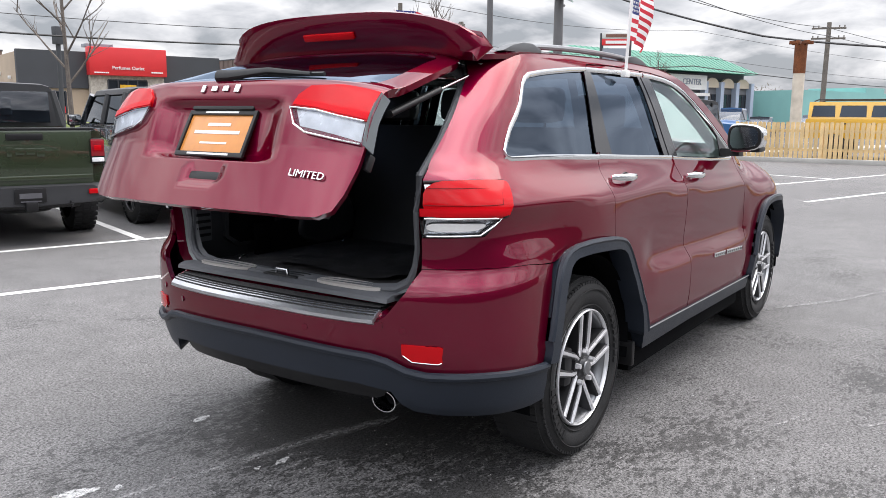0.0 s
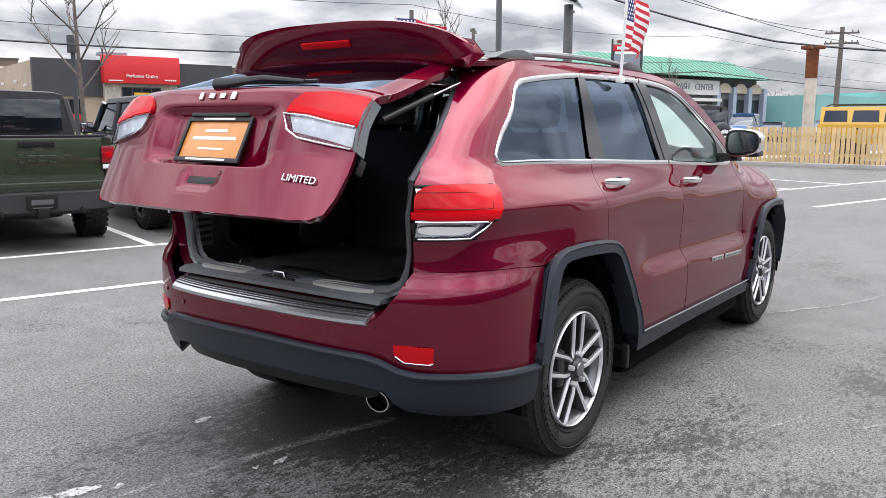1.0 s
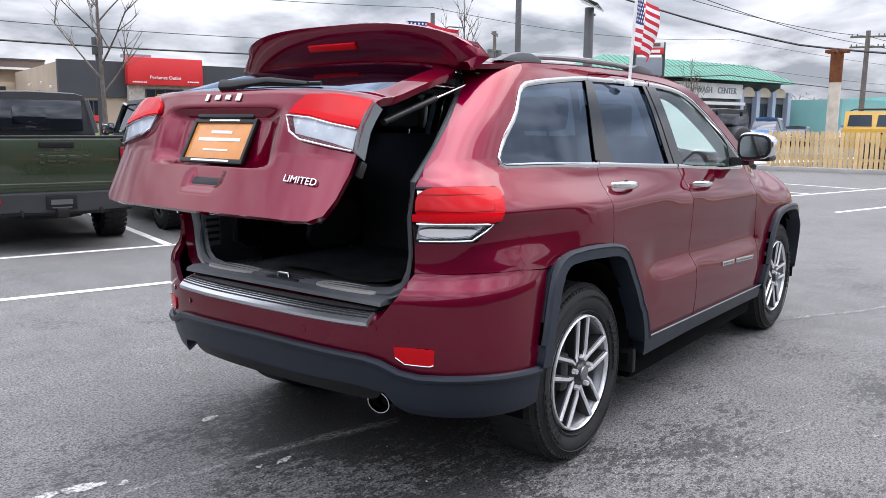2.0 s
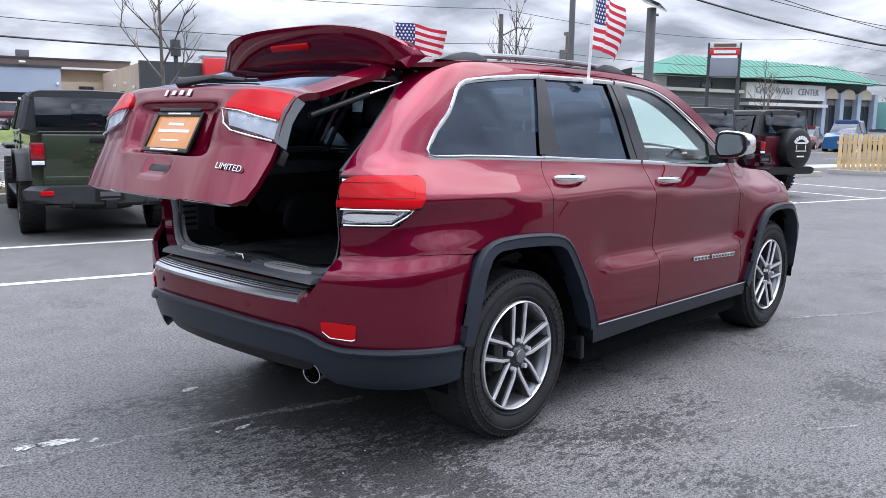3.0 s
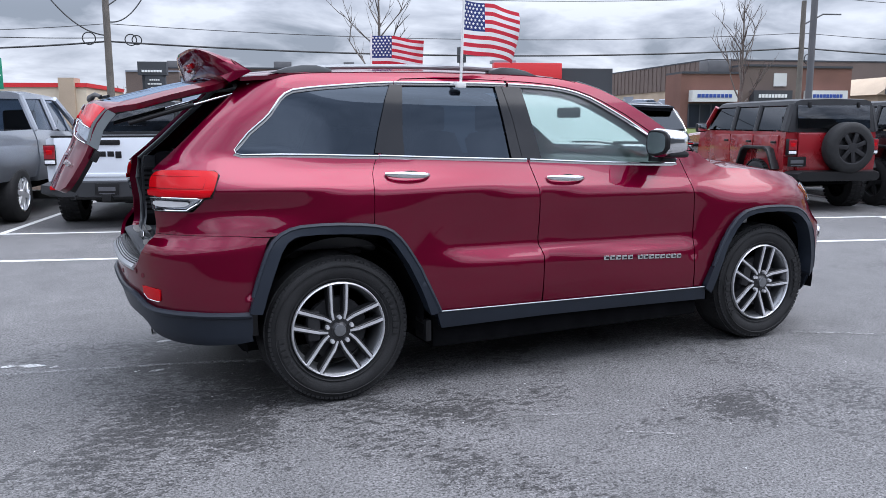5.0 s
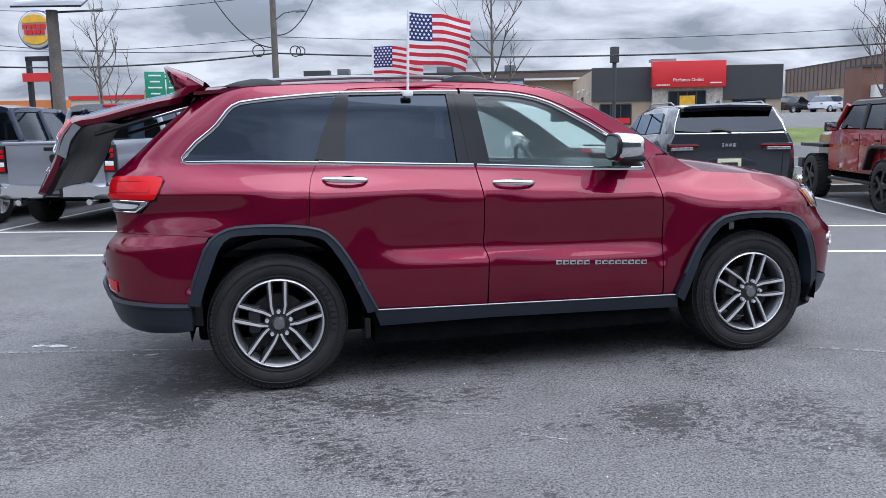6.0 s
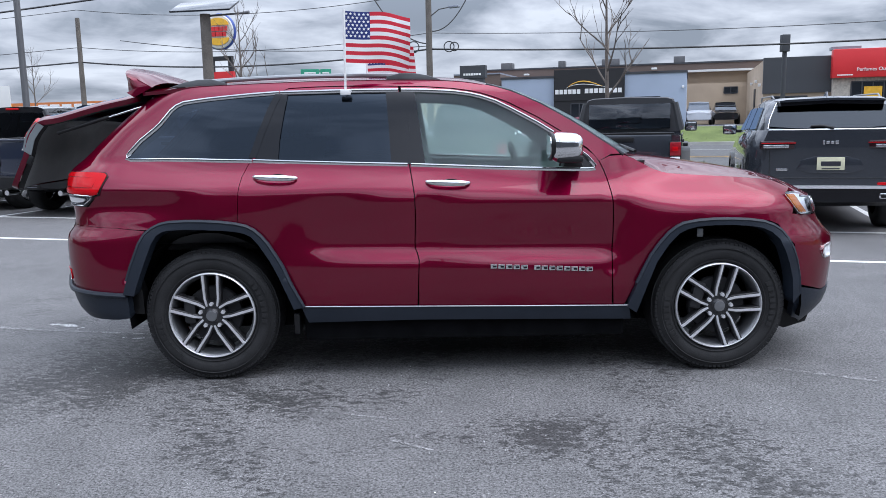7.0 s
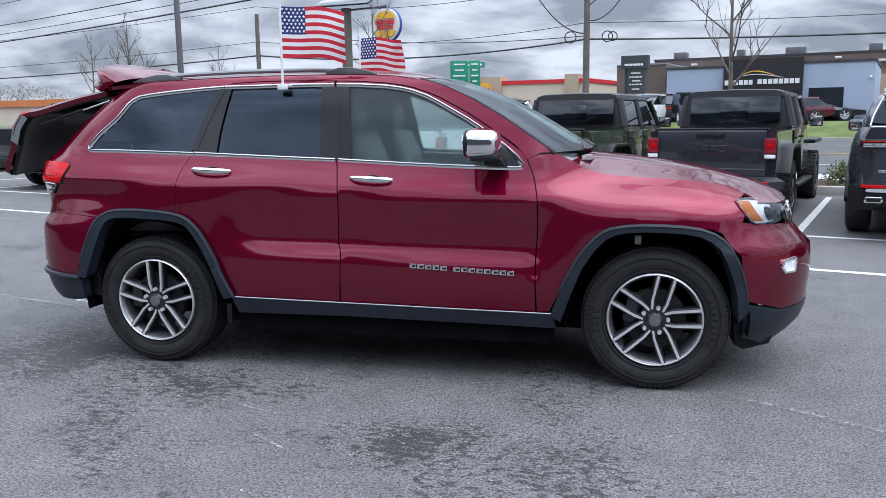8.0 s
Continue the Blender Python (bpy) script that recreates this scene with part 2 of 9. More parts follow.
def prism(bm, outline, y0, y1, bevel=0.0, segs=2, plane="xz"):
    """A slab: an outline in a plane, from y0 to y1 across it."""
    put = {"xz": lambda a, b, c: (a, c, b), "yz": lambda a, b, c: (c, a, b), "xy": lambda a, b, c: (a, b, c)}[plane]
    lo = [bm.verts.new(put(a, b, y0)) for a, b in outline]
    hi = [bm.verts.new(put(a, b, y1)) for a, b in outline]
    n = len(outline)
    fs = [bm.faces.new(lo), bm.faces.new(hi[::-1])]
    for i in range(n):
        j = (i + 1) % n
        fs.append(bm.faces.new((lo[j], lo[i], hi[i], hi[j])))
    bmesh.ops.recalc_face_normals(bm, faces=fs)
    if bevel:
        es = list({e for f in fs[:2] for e in f.edges})
        bmesh.ops.bevel(bm, geom=es, offset=bevel, segments=segs, affect="EDGES", profile=0.6, clamp_overlap=True)
    return bm


def prismed(outline, y0, y1, bevel=0.0, segs=2, plane="xz"):
    return prism(bmesh.new(), outline, y0, y1, bevel, segs, plane)


def curve(tab, x):
    """Smooth look-up in a table of (x, value)."""
    n = len(tab)
    if x <= tab[0][0]:
        return tab[0][1]
    if x >= tab[-1][0]:
        return tab[-1][1]
    for i in range(n - 1):
        x0, v0 = tab[i]
        x1, v1 = tab[i + 1]
        if x <= x1:
            t = (x - x0) / (x1 - x0)
            def slope(k):
                if k <= 0 or k >= n - 1:
                    return 0.0
                a = (tab[k][1] - tab[k - 1][1]) / (tab[k][0] - tab[k - 1][0])
                b = (tab[k + 1][1] - tab[k][1]) / (tab[k + 1][0] - tab[k][0])
                return 0.0 if a * b <= 0 else 2 * a * b / (a + b)
            m0, m1 = slope(i) * (x1 - x0), slope(i + 1) * (x1 - x0)
            if i == 0:
                m0 = v1 - v0
            if i == n - 2:
                m1 = v1 - v0
            t2, t3 = t * t, t * t * t
            return (2 * t3 - 3 * t2 + 1) * v0 + (t3 - 2 * t2 + t) * m0 + (-2 * t3 + 3 * t2) * v1 + (t3 - t2) * m1
    return tab[-1][1]


def rounded(poly, k=1):
    """Cuts the corners of a closed outline k times."""
    for _ in range(k):
        out = []
        for i, (a, b) in enumerate(poly):
            c, d = poly[(i + 1) % len(poly)]
            out += [(0.78 * a + 0.22 * c, 0.78 * b + 0.22 * d), (0.22 * a + 0.78 * c, 0.22 * b + 0.78 * d)]
        poly = out
    return poly


def resample(poly, step):
    out = []
    for i, (a, b) in enumerate(poly):
        c, d = poly[(i + 1) % len(poly)]
        n = max(1, int(math.ceil(math.hypot(c - a, d - b) / step)))
        out += [(a + (c - a) * j / n, b + (d - b) * j / n) for j in range(n)]
    return out


def inside(p, poly):
    x, y = p
    hit = False
    j = len(poly) - 1
    for i in range(len(poly)):
        xi, yi = poly[i]
        xj, yj = poly[j]
        if (yi > y) != (yj > y) and x < (xj - xi) * (y - yi) / (yj - yi) + xi:
            hit = not hit
        j = i
    return hit


def skin(name, F, outline, mat, parent, holes=(), step=0.05, thick=0.015, lift=0.0, label="", out=None, back=True):
    """A curved sheet: a flat outline with holes, laid on the surface F(a, b), with turned-in edges and true normals.
    out: a point inside the body, from which the outer side is told."""
    from mathutils.geometry import delaunay_2d_cdt
    loops = [resample(outline, step)] + [resample(h, step) for h in holes]
    pts, edges = [], []
    for lp in loops:
        k = len(pts)
        pts += lp
        edges += [(k + i, k + (i + 1) % len(lp)) for i in range(len(lp))]
    nb = len(pts)
    a0, a1 = min(p[0] for p in loops[0]), max(p[0] for p in loops[0])
    b0, b1 = min(p[1] for p in loops[0]), max(p[1] for p in loops[0])
    arr = np.array(pts)
    na, nn = int((a1 - a0) / step) + 1, int((b1 - b0) / step) + 1
    for i in range(na + 1):
        for j in range(nn + 1):
            q = (a0 + step * i, b0 + step * j)
            if np.min((arr[:nb, 0] - q[0]) ** 2 + (arr[:nb, 1] - q[1]) ** 2) > (0.45 * step) ** 2 and inside(q, loops[0]) and not any(inside(q, h) for h in loops[1:]):
                pts.append(q)
    vs, _, fs, *_ = delaunay_2d_cdt([Vector(p) for p in pts], edges, [], 0, 1e-6)
    keep = []
    for f in fs:
        c = (sum(vs[i].x for i in f) / 3, sum(vs[i].y for i in f) / 3)
        if inside(c, loops[0]) and not any(inside(c, h) for h in loops[1:]):
            keep.append(list(f))
    core = Vector(out) if out is not None else Vector((1.4, 0, 0.9))
    P, N = [], []
    e = 0.004
    for v in vs:
        p = F(v.x, v.y)
        n = (F(v.x + e, v.y) - F(v.x - e, v.y)).cross(F(v.x, v.y + e) - F(v.x, v.y - e))
        n = n.normalized() if n.length > 0 else Vector((0, 0, 1))
        if n.dot(p - core) < 0:
            n = -n
        P.append(p + n * lift)
        N.append(n)
    faces = []
    for f in keep:
        n = (P[f[1]] - P[f[0]]).cross(P[f[2]] - P[f[0]])
        faces.append(f if n.dot(N[f[0]]) > 0 else f[::-1])
    used = {}
    for f in faces:
        for i in range(3):
            a, b = f[i], f[(i + 1) % 3]
            used[(a, b)] = used.get((a, b), 0) + 1
    rim = [(a, b) for (a, b) in used if (b, a) not in used]
    V, NN = list(P), list(N)
    cp, bk = {}, {}
    for a, b in rim:
        for i in (a, b):
            if i not in cp:
                cp[i] = len(V)
                V.append(P[i])
                NN.append(Vector((0, 0, 0)))
                bk[i] = len(V)
                V.append(P[i] - N[i] * thick)
                NN.append(Vector((0, 0, 0)))
    for a, b in rim:
        faces.append([cp[b], cp[a], bk[a], bk[b]])
    me = bpy.data.meshes.new(name)
    me.from_pydata([tuple(v) for v in V], [], faces)
    me.polygons.foreach_set("use_smooth", [True] * len(me.polygons))
    me.normals_split_custom_set_from_vertices([tuple(n) for n in NN])
    me.materials.append(mat)
    ob = new(name, me)
    ob.parent = parent
    return tagged(ob, label)


def on_line(F, pts, step=0.04, lift=0.0):
    """Points along a line on a surface."""
    out = []
    for (a, b), (c, d) in zip(pts, pts[1:]):
        n = max(1, int(math.hypot(c - a, d - b) / step))
        out += [F(a + (c - a) * j / n, b + (d - b) * j / n) for j in range(n)]
    out.append(F(*pts[-1]))
    return out


def text_mesh(name, words, size, mat, parent, m, depth=0.004, label="", align="CENTER"):
    cu = bpy.data.curves.new(name, "FONT")
    cu.body, cu.size, cu.extrude, cu.align_x, cu.align_y = words, size, depth, align, "CENTER"
    tmp = bpy.data.objects.new(name + "_tmp", cu)
    scene.collection.objects.link(tmp)
    bpy.context.view_layer.update()
    me = bpy.data.meshes.new_from_object(tmp.evaluated_get(bpy.context.evaluated_depsgraph_get()))
    bpy.data.objects.remove(tmp)
    me.transform(m)
    me.materials.append(mat)
    ob = new(name, me)
    if parent is not None:
        ob.parent = parent
    return tagged(ob, label)


# ---- the red car: the body as one surface, cut into its panels ----
REAR = [(0.30, -0.78), (0.36, -0.87), (0.42, -0.925), (0.52, -0.955), (0.65, -0.978), (0.80, -0.985), (0.845, -0.975), (0.90, -0.935), (0.96, -0.915),
        (1.04, -0.926), (1.12, -0.935), (1.205, -0.936), (1.235, -0.922), (1.27, -0.88), (1.323, -0.82), (1.477, -0.65), (1.60, -0.50), (1.66, -0.425), (1.72, -0.35)]
FRONT = [(0.16, 3.58), (0.28, 3.72), (0.37, 3.78), (0.51, 3.80), (0.65, 3.81), (0.74, 3.80), (0.78, 3.755), (0.86, 3.70), (0.98, 3.66), (1.05, 3.62), (1.15, 3.50), (1.3, 3.4)]
WIDE = [(0.20, 0.83), (0.30, 0.858), (0.42, 0.884), (0.55, 0.894), (0.64, 0.893), (0.685, 0.888), (0.705, 0.879), (0.755, 0.856), (0.78, 0.852), (0.90, 0.857), (1.0, 0.861), (1.042, 0.8615), (1.056, 0.858),
        (1.08, 0.847), (1.14, 0.816), (1.20, 0.787), (1.25, 0.770), (1.63, 0.635), (1.70, 0.590), (1.74, 0.54), (1.80, 0.42)]
WIDE_F = [(0.20, 0.83), (0.42, 0.884), (0.64, 0.890), (0.80, 0.892), (0.92, 0.888), (0.98, 0.868), (1.03, 0.835), (1.08, 0.785), (1.13, 0.735), (1.18, 0.70), (1.27, 0.66), (1.4, 0.62)]
NR, NF, LF, AR, AF = 3.0, 2.5, 0.80, 1.2, 1.3


def ramp01(x, a, b):
    t = min(1.0, max(0.0, (x - a) / (b - a)))
    return t * t * (3 - 2 * t)


PROUD = [0.024]


def flank(x, z):
    """Half-width of the body at a place along it and a height, with the shelf of the doors fading out at their ends."""
    zz = z
    if 0.6 < z < 0.85:
        zz = z - 0.024 * (1.2 - x)
    elif 0.85 <= z < 1.25:
        zz = z + 0.04 * (x - 1.3) * ramp01(z, 0.85, 0.98) * (1 - ramp01(z, 1.10, 1.25))
    w = curve(WIDE, zz)
    if 0.6 < z < 0.95:
        top = curve(WIDE, 0.95 + 0.04 * (x - 1.3) * ramp01(0.95, 0.85, 0.98))
        plain = 0.888 + (top - 0.888) * ramp01(z, 0.6, 0.95)
        k = ramp01(x, 0.50, 0.72) * (1 - ramp01(x, 2.20, 2.40))
        w = plain + (w - plain) * k
    f = ramp01(x, 2.25, 2.75)
    w = w + (curve(WIDE_F, z) - w) * f
    # the rear bumper stands proud of the panel above it, with a shelf
    w += PROUD[0] * (1 - ramp01(x, -0.58, -0.42)) * (1 - ramp01(z, 0.815, 0.872))
    # swollen haunch over the rear wheel
    w += 0.025 * math.exp(-((x - 0.05) / 0.45) ** 2 - ((z - 0.93) / 0.16) ** 2)
    return w * taper(x, z)


TAPER = [(0.70, 0.0), (0.82, 0.0), (0.92, 0.028), (1.02, 0.062), (1.12, 0.034), (1.20, 0.016), (1.29, 0.046), (1.50, 0.040), (1.70, 0.020)]


def taper(x, z):
    """How the body draws in, in plan, behind the rear wheel."""
    return 1 - curve(TAPER, z) * (1 - ramp01(x, -0.62, 0.10))


def nr(z):
    return NR + 0.6 * ramp01(z, 0.86, 1.0)


def cap(p, z):
    """The rounded rear corner: x and half-width at the angle p, from the side (0) to the middle of the tail."""
    xr = x_rear(z)
    x = xr - cap_len(z) * math.sin(p) ** (2 / nr(z))
    return x, flank(xr, z) / taper(xr, z) * taper(x, z) * max(0.0, math.cos(p)) ** (2 / nr(z))


def cap_angle(y, z):
    lo, hi = 0.0, math.pi / 2
    for _ in range(26):
        mid = (lo + hi) / 2
        if cap(mid, z)[1] > y:
            lo = mid
        else:
            hi = mid
    return (lo + hi) / 2


def cap_len(z):
    return 0.60 - 0.20 * ramp01(z, 1.1, 1.5)


def x_rear(z):
    return curve(REAR, z) + cap_len(z)


def x_front(z):
    return curve(FRONT, z) - LF


def shell(s, z, side):
    """The body's surface: s runs along the side (it is x there) and on round the corners."""
    xr, xf = x_rear(z), x_front(z)
    if s < xr:
        x, y = cap(min(1.0, (xr - s) / AR) * math.pi / 2, z)
        return Vector((x, side * y, z))
    if s > xf:
        p = min(1.0, (s - xf) / AF) * math.pi / 2
        return Vector((xf + LF * math.sin(p) ** (2 / NF), side * flank(xf, z) * max(0.0, math.cos(p)) ** (2 / NF), z))
    return Vector((s, side * flank(s, z), z))


def s_at(x, z):
    xr, xf = x_rear(z), x_front(z)
    if x < xr:
        return xr - AR * math.asin(min(1.0, ((xr - x) / cap_len(z)) ** (nr(z) / 2))) * 2 / math.pi
    if x > xf:
        return xf + AF * math.asin(min(1.0, ((x - xf) / LF) ** (NF / 2))) * 2 / math.pi
    return x


def s_y(y, z, front=False):
    """The place along the surface at which the rear (or front) face is y from the middle."""
    if front:
        xf = x_front(z)
        return xf + AF * math.acos(min(1.0, (y / flank(xf, z)) ** (NF / 2))) * 2 / math.pi
    return x_rear(z) - AR * cap_angle(y, z) * 2 / math.pi


def right(s, z):
    return shell(s, z, -1)


def left(s, z):
    return shell(s, z, 1)


def back(y, z):
    """The rear face by y and z."""
    zc = max(z, 0.985)
    return Vector((cap(cap_angle(abs(y), zc), zc)[0] + 0.02 * (zc - z), y, z))


def girdle(q, z):
    """Round the rear: q is the way from the middle, to the right below zero."""
    return shell(x_rear(z) - AR + abs(q), z, -1 if q < 0 else 1)


def prow(q, z):
    return shell(x_front(z) + AF - abs(q), z, -1 if q < 0 else 1)


# the car's middle lies a little to the left of the axis along which its side was laid out
CAR = Matrix.Translation((0, 0.075, 0)) @ Matrix.Diagonal((1, 1.083, 1, 1))
car = thing("suv_car", "dark red SUV with black cladding and a half-raised liftgate", "car", CAR)

ARCH_R = [(-0.468, 0.534), (-0.445, 0.61), (-0.418, 0.693), (-0.368, 0.818), (-0.335, 0.868), (-0.297, 0.898), (-0.25, 0.92), (-0.199, 0.931), (-0.10, 0.936), (-0.009, 0.935), (0.10, 0.928), (0.181, 0.917), (0.235, 0.903),
          (0.274, 0.883), (0.315, 0.846), (0.349, 0.804), (0.39, 0.74), (0.427, 0.677), (0.486, 0.547), (0.538, 0.441)]
ARCH_R_IN = [(-0.408, 0.525), (-0.380, 0.61), (-0.345, 0.70), (-0.30, 0.81), (-0.268, 0.855), (-0.235, 0.876), (-0.203, 0.885), (-0.10, 0.891), (0.0, 0.889), (0.10, 0.884), (0.178, 0.876), (0.225, 0.864),
             (0.262, 0.845), (0.30, 0.80), (0.362, 0.705), (0.41, 0.61), (0.452, 0.515), (0.485, 0.43)]
ARCH_F = [(2.372, 0.409), (2.423, 0.541), (2.462, 0.62), (2.503, 0.699), (2.55, 0.765), (2.601, 0.824), (2.64, 0.854), (2.679, 0.874), (2.76, 0.888), (2.854, 0.894), (2.95, 0.893), (3.046, 0.887), (3.13, 0.874),
          (3.191, 0.851), (3.237, 0.822), (3.275, 0.778), (3.308, 0.72), (3.334, 0.651), (3.36, 0.55), (3.373, 0.456)]
ARCH_F_IN = [(2.425, 0.375), (2.480, 0.53), (2.534, 0.66), (2.60, 0.76), (2.655, 0.818), (2.70, 0.842), (2.759, 0.856), (2.85, 0.862), (2.95, 0.861), (3.047, 0.853), (3.12, 0.838),
             (3.175, 0.812), (3.22, 0.77), (3.255, 0.71), (3.285, 0.63), (3.310, 0.54), (3.322, 0.40)]
SHUT_C = [(0.399, 1.643), (0.363, 1.562), (0.301, 1.403), (0.259, 1.278), (0.228, 1.225), (0.205, 1.175), (0.195, 1.12), (0.19, 1.062), (0.187, 0.99), (0.184, 0.916)]
SHUT_B = [(1.098, 1.672), (1.129, 1.452), (1.152, 1.223), (1.168, 1.13), (1.179, 1.059), (1.182, 0.97), (1.181, 0.884), (1.176, 0.80), (1.177, 0.755), (1.190, 0.725), (1.198, 0.69), (1.192, 0.56), (1.187, 0.436)]
SHUT_A = [(2.17, 1.298), (2.205, 1.26), (2.23, 1.225), (2.255, 1.17), (2.272, 1.12), (2.288, 1.05), (2.295, 0.997), (2.298, 0.90), (2.295, 0.80), (2.290, 0.733), (2.288, 0.60), (2.296, 0.418)]
FRAME_R = [(0.456, 1.671), (0.60, 1.677), (0.75, 1.679), (0.92, 1.677)]
FRAME_F = [(1.25, 1.667), (1.406, 1.654), (1.50, 1.640), (1.568, 1.625), (1.65, 1.598), (1.729, 1.566), (1.888, 1.483), (2.045, 1.384)]
CANT = [(2.368, 1.262), (2.248, 1.343), (2.16, 1.403), (2.079, 1.456), (1.99, 1.508), (1.91, 1.553), (1.82, 1.596), (1.742, 1.629), (1.66, 1.655), (1.575, 1.674), (1.49, 1.688), (1.408, 1.697),
        (1.2, 1.706), (1.0, 1.710), (0.7, 1.711), (0.4, 1.706), (0.1, 1.697), (-0.1, 1.689), (-0.25, 1.679)]
WIN_Q = [(-0.405, 1.284), (-0.396, 1.305), (-0.375, 1.34), (-0.343, 1.384), (-0.281, 1.446), (-0.22, 1.510), (-0.18, 1.553), (-0.15, 1.576), (-0.115, 1.592), (-0.077, 1.602), (0.0, 1.611), (0.101, 1.620), (0.25, 1.632),
         (0.392, 1.640), (0.362, 1.562), (0.300, 1.403), (0.262, 1.278), (0.255, 1.262), (0.1, 1.268), (-0.05, 1.274), (-0.25, 1.279), (-0.385, 1.279)]
WIN_R = [(0.405, 1.636), (0.60, 1.640), (0.752, 1.642), (0.92, 1.642), (1.078, 1.640), (1.10, 1.452), (1.128, 1.228), (1.0, 1.232), (0.754, 1.243), (0.5, 1.254), (0.272, 1.265), (0.312, 1.403), (0.375, 1.562)]
WIN_F = [(1.112, 1.640), (1.25, 1.636), (1.405, 1.626), (1.50, 1.612), (1.567, 1.596), (1.65, 1.565), (1.727, 1.526), (1.886, 1.438), (1.964, 1.388), (2.105, 1.288), (2.165, 1.240), (2.20, 1.198), (2.198, 1.184), (2.17, 1.183),
         (2.003, 1.188), (1.8, 1.194), (1.555, 1.206), (1.35, 1.216), (1.170, 1.226), (1.150, 1.452)]


def quarter_outline():
    """From the arch round behind the lamp, up the rear pillar, along the roof's edge, down the windscreen pillar and back along the doors' tops."""
    o = [(a, b) for a, b in ARCH_R if 0.872 < b and a < 0.184]
    o += list(reversed(SHUT_C))[1:] + FRAME_R + [SHUT_B[0]] + FRAME_F + SHUT_A[:3] + [(2.30, 1.262)] + CANT
    o += [(s_y(0.50, 1.645), 1.645), (s_y(0.54, 1.60), 1.60), (s_y(0.575, 1.50), 1.50), (s_y(0.605, 1.35), 1.35), (s_y(0.625, 1.25), 1.25), (s_y(0.63, 1.215), 1.215)]
    o += [(s_at(-0.575, 1.212), 1.212), (s_at(-0.556, 1.19), 1.19), (s_at(-0.600, 1.082), 1.082), (s_at(-0.634, 1.079), 1.079), (s_at(-0.646, 1.058), 1.058), (s_at(-0.686, 1.017), 1.017), (s_y(0.63, 1.017), 1.017), (s_y(0.63, 0.9100), 0.9100)]
    o += [(s_at(-0.70, 0.9100), 0.9100), (s_at(-0.50, 0.9020), 0.9020), (-0.338, 0.889)]
    return o


LAMP_RED = lambda: [(s_y(0.632, 1.21), 1.21), (s_at(-0.70, 1.211), 1.211), (s_at(-0.575, 1.206), 1.206), (s_at(-0.560, 1.188), 1.188), (s_at(-0.604, 1.087), 1.087), (s_at(-0.70, 1.089), 1.089), (s_y(0.632, 1.091), 1.091)]
LAMP_CLEAR = lambda: [(s_y(0.632, 1.086), 1.086), (s_at(-0.70, 1.084), 1.084), (s_at(-0.640, 1.081), 1.081), (s_at(-0.652, 1.060), 1.060), (s_at(-0.692, 1.022), 1.022), (s_y(0.632, 1.022), 1.022)]

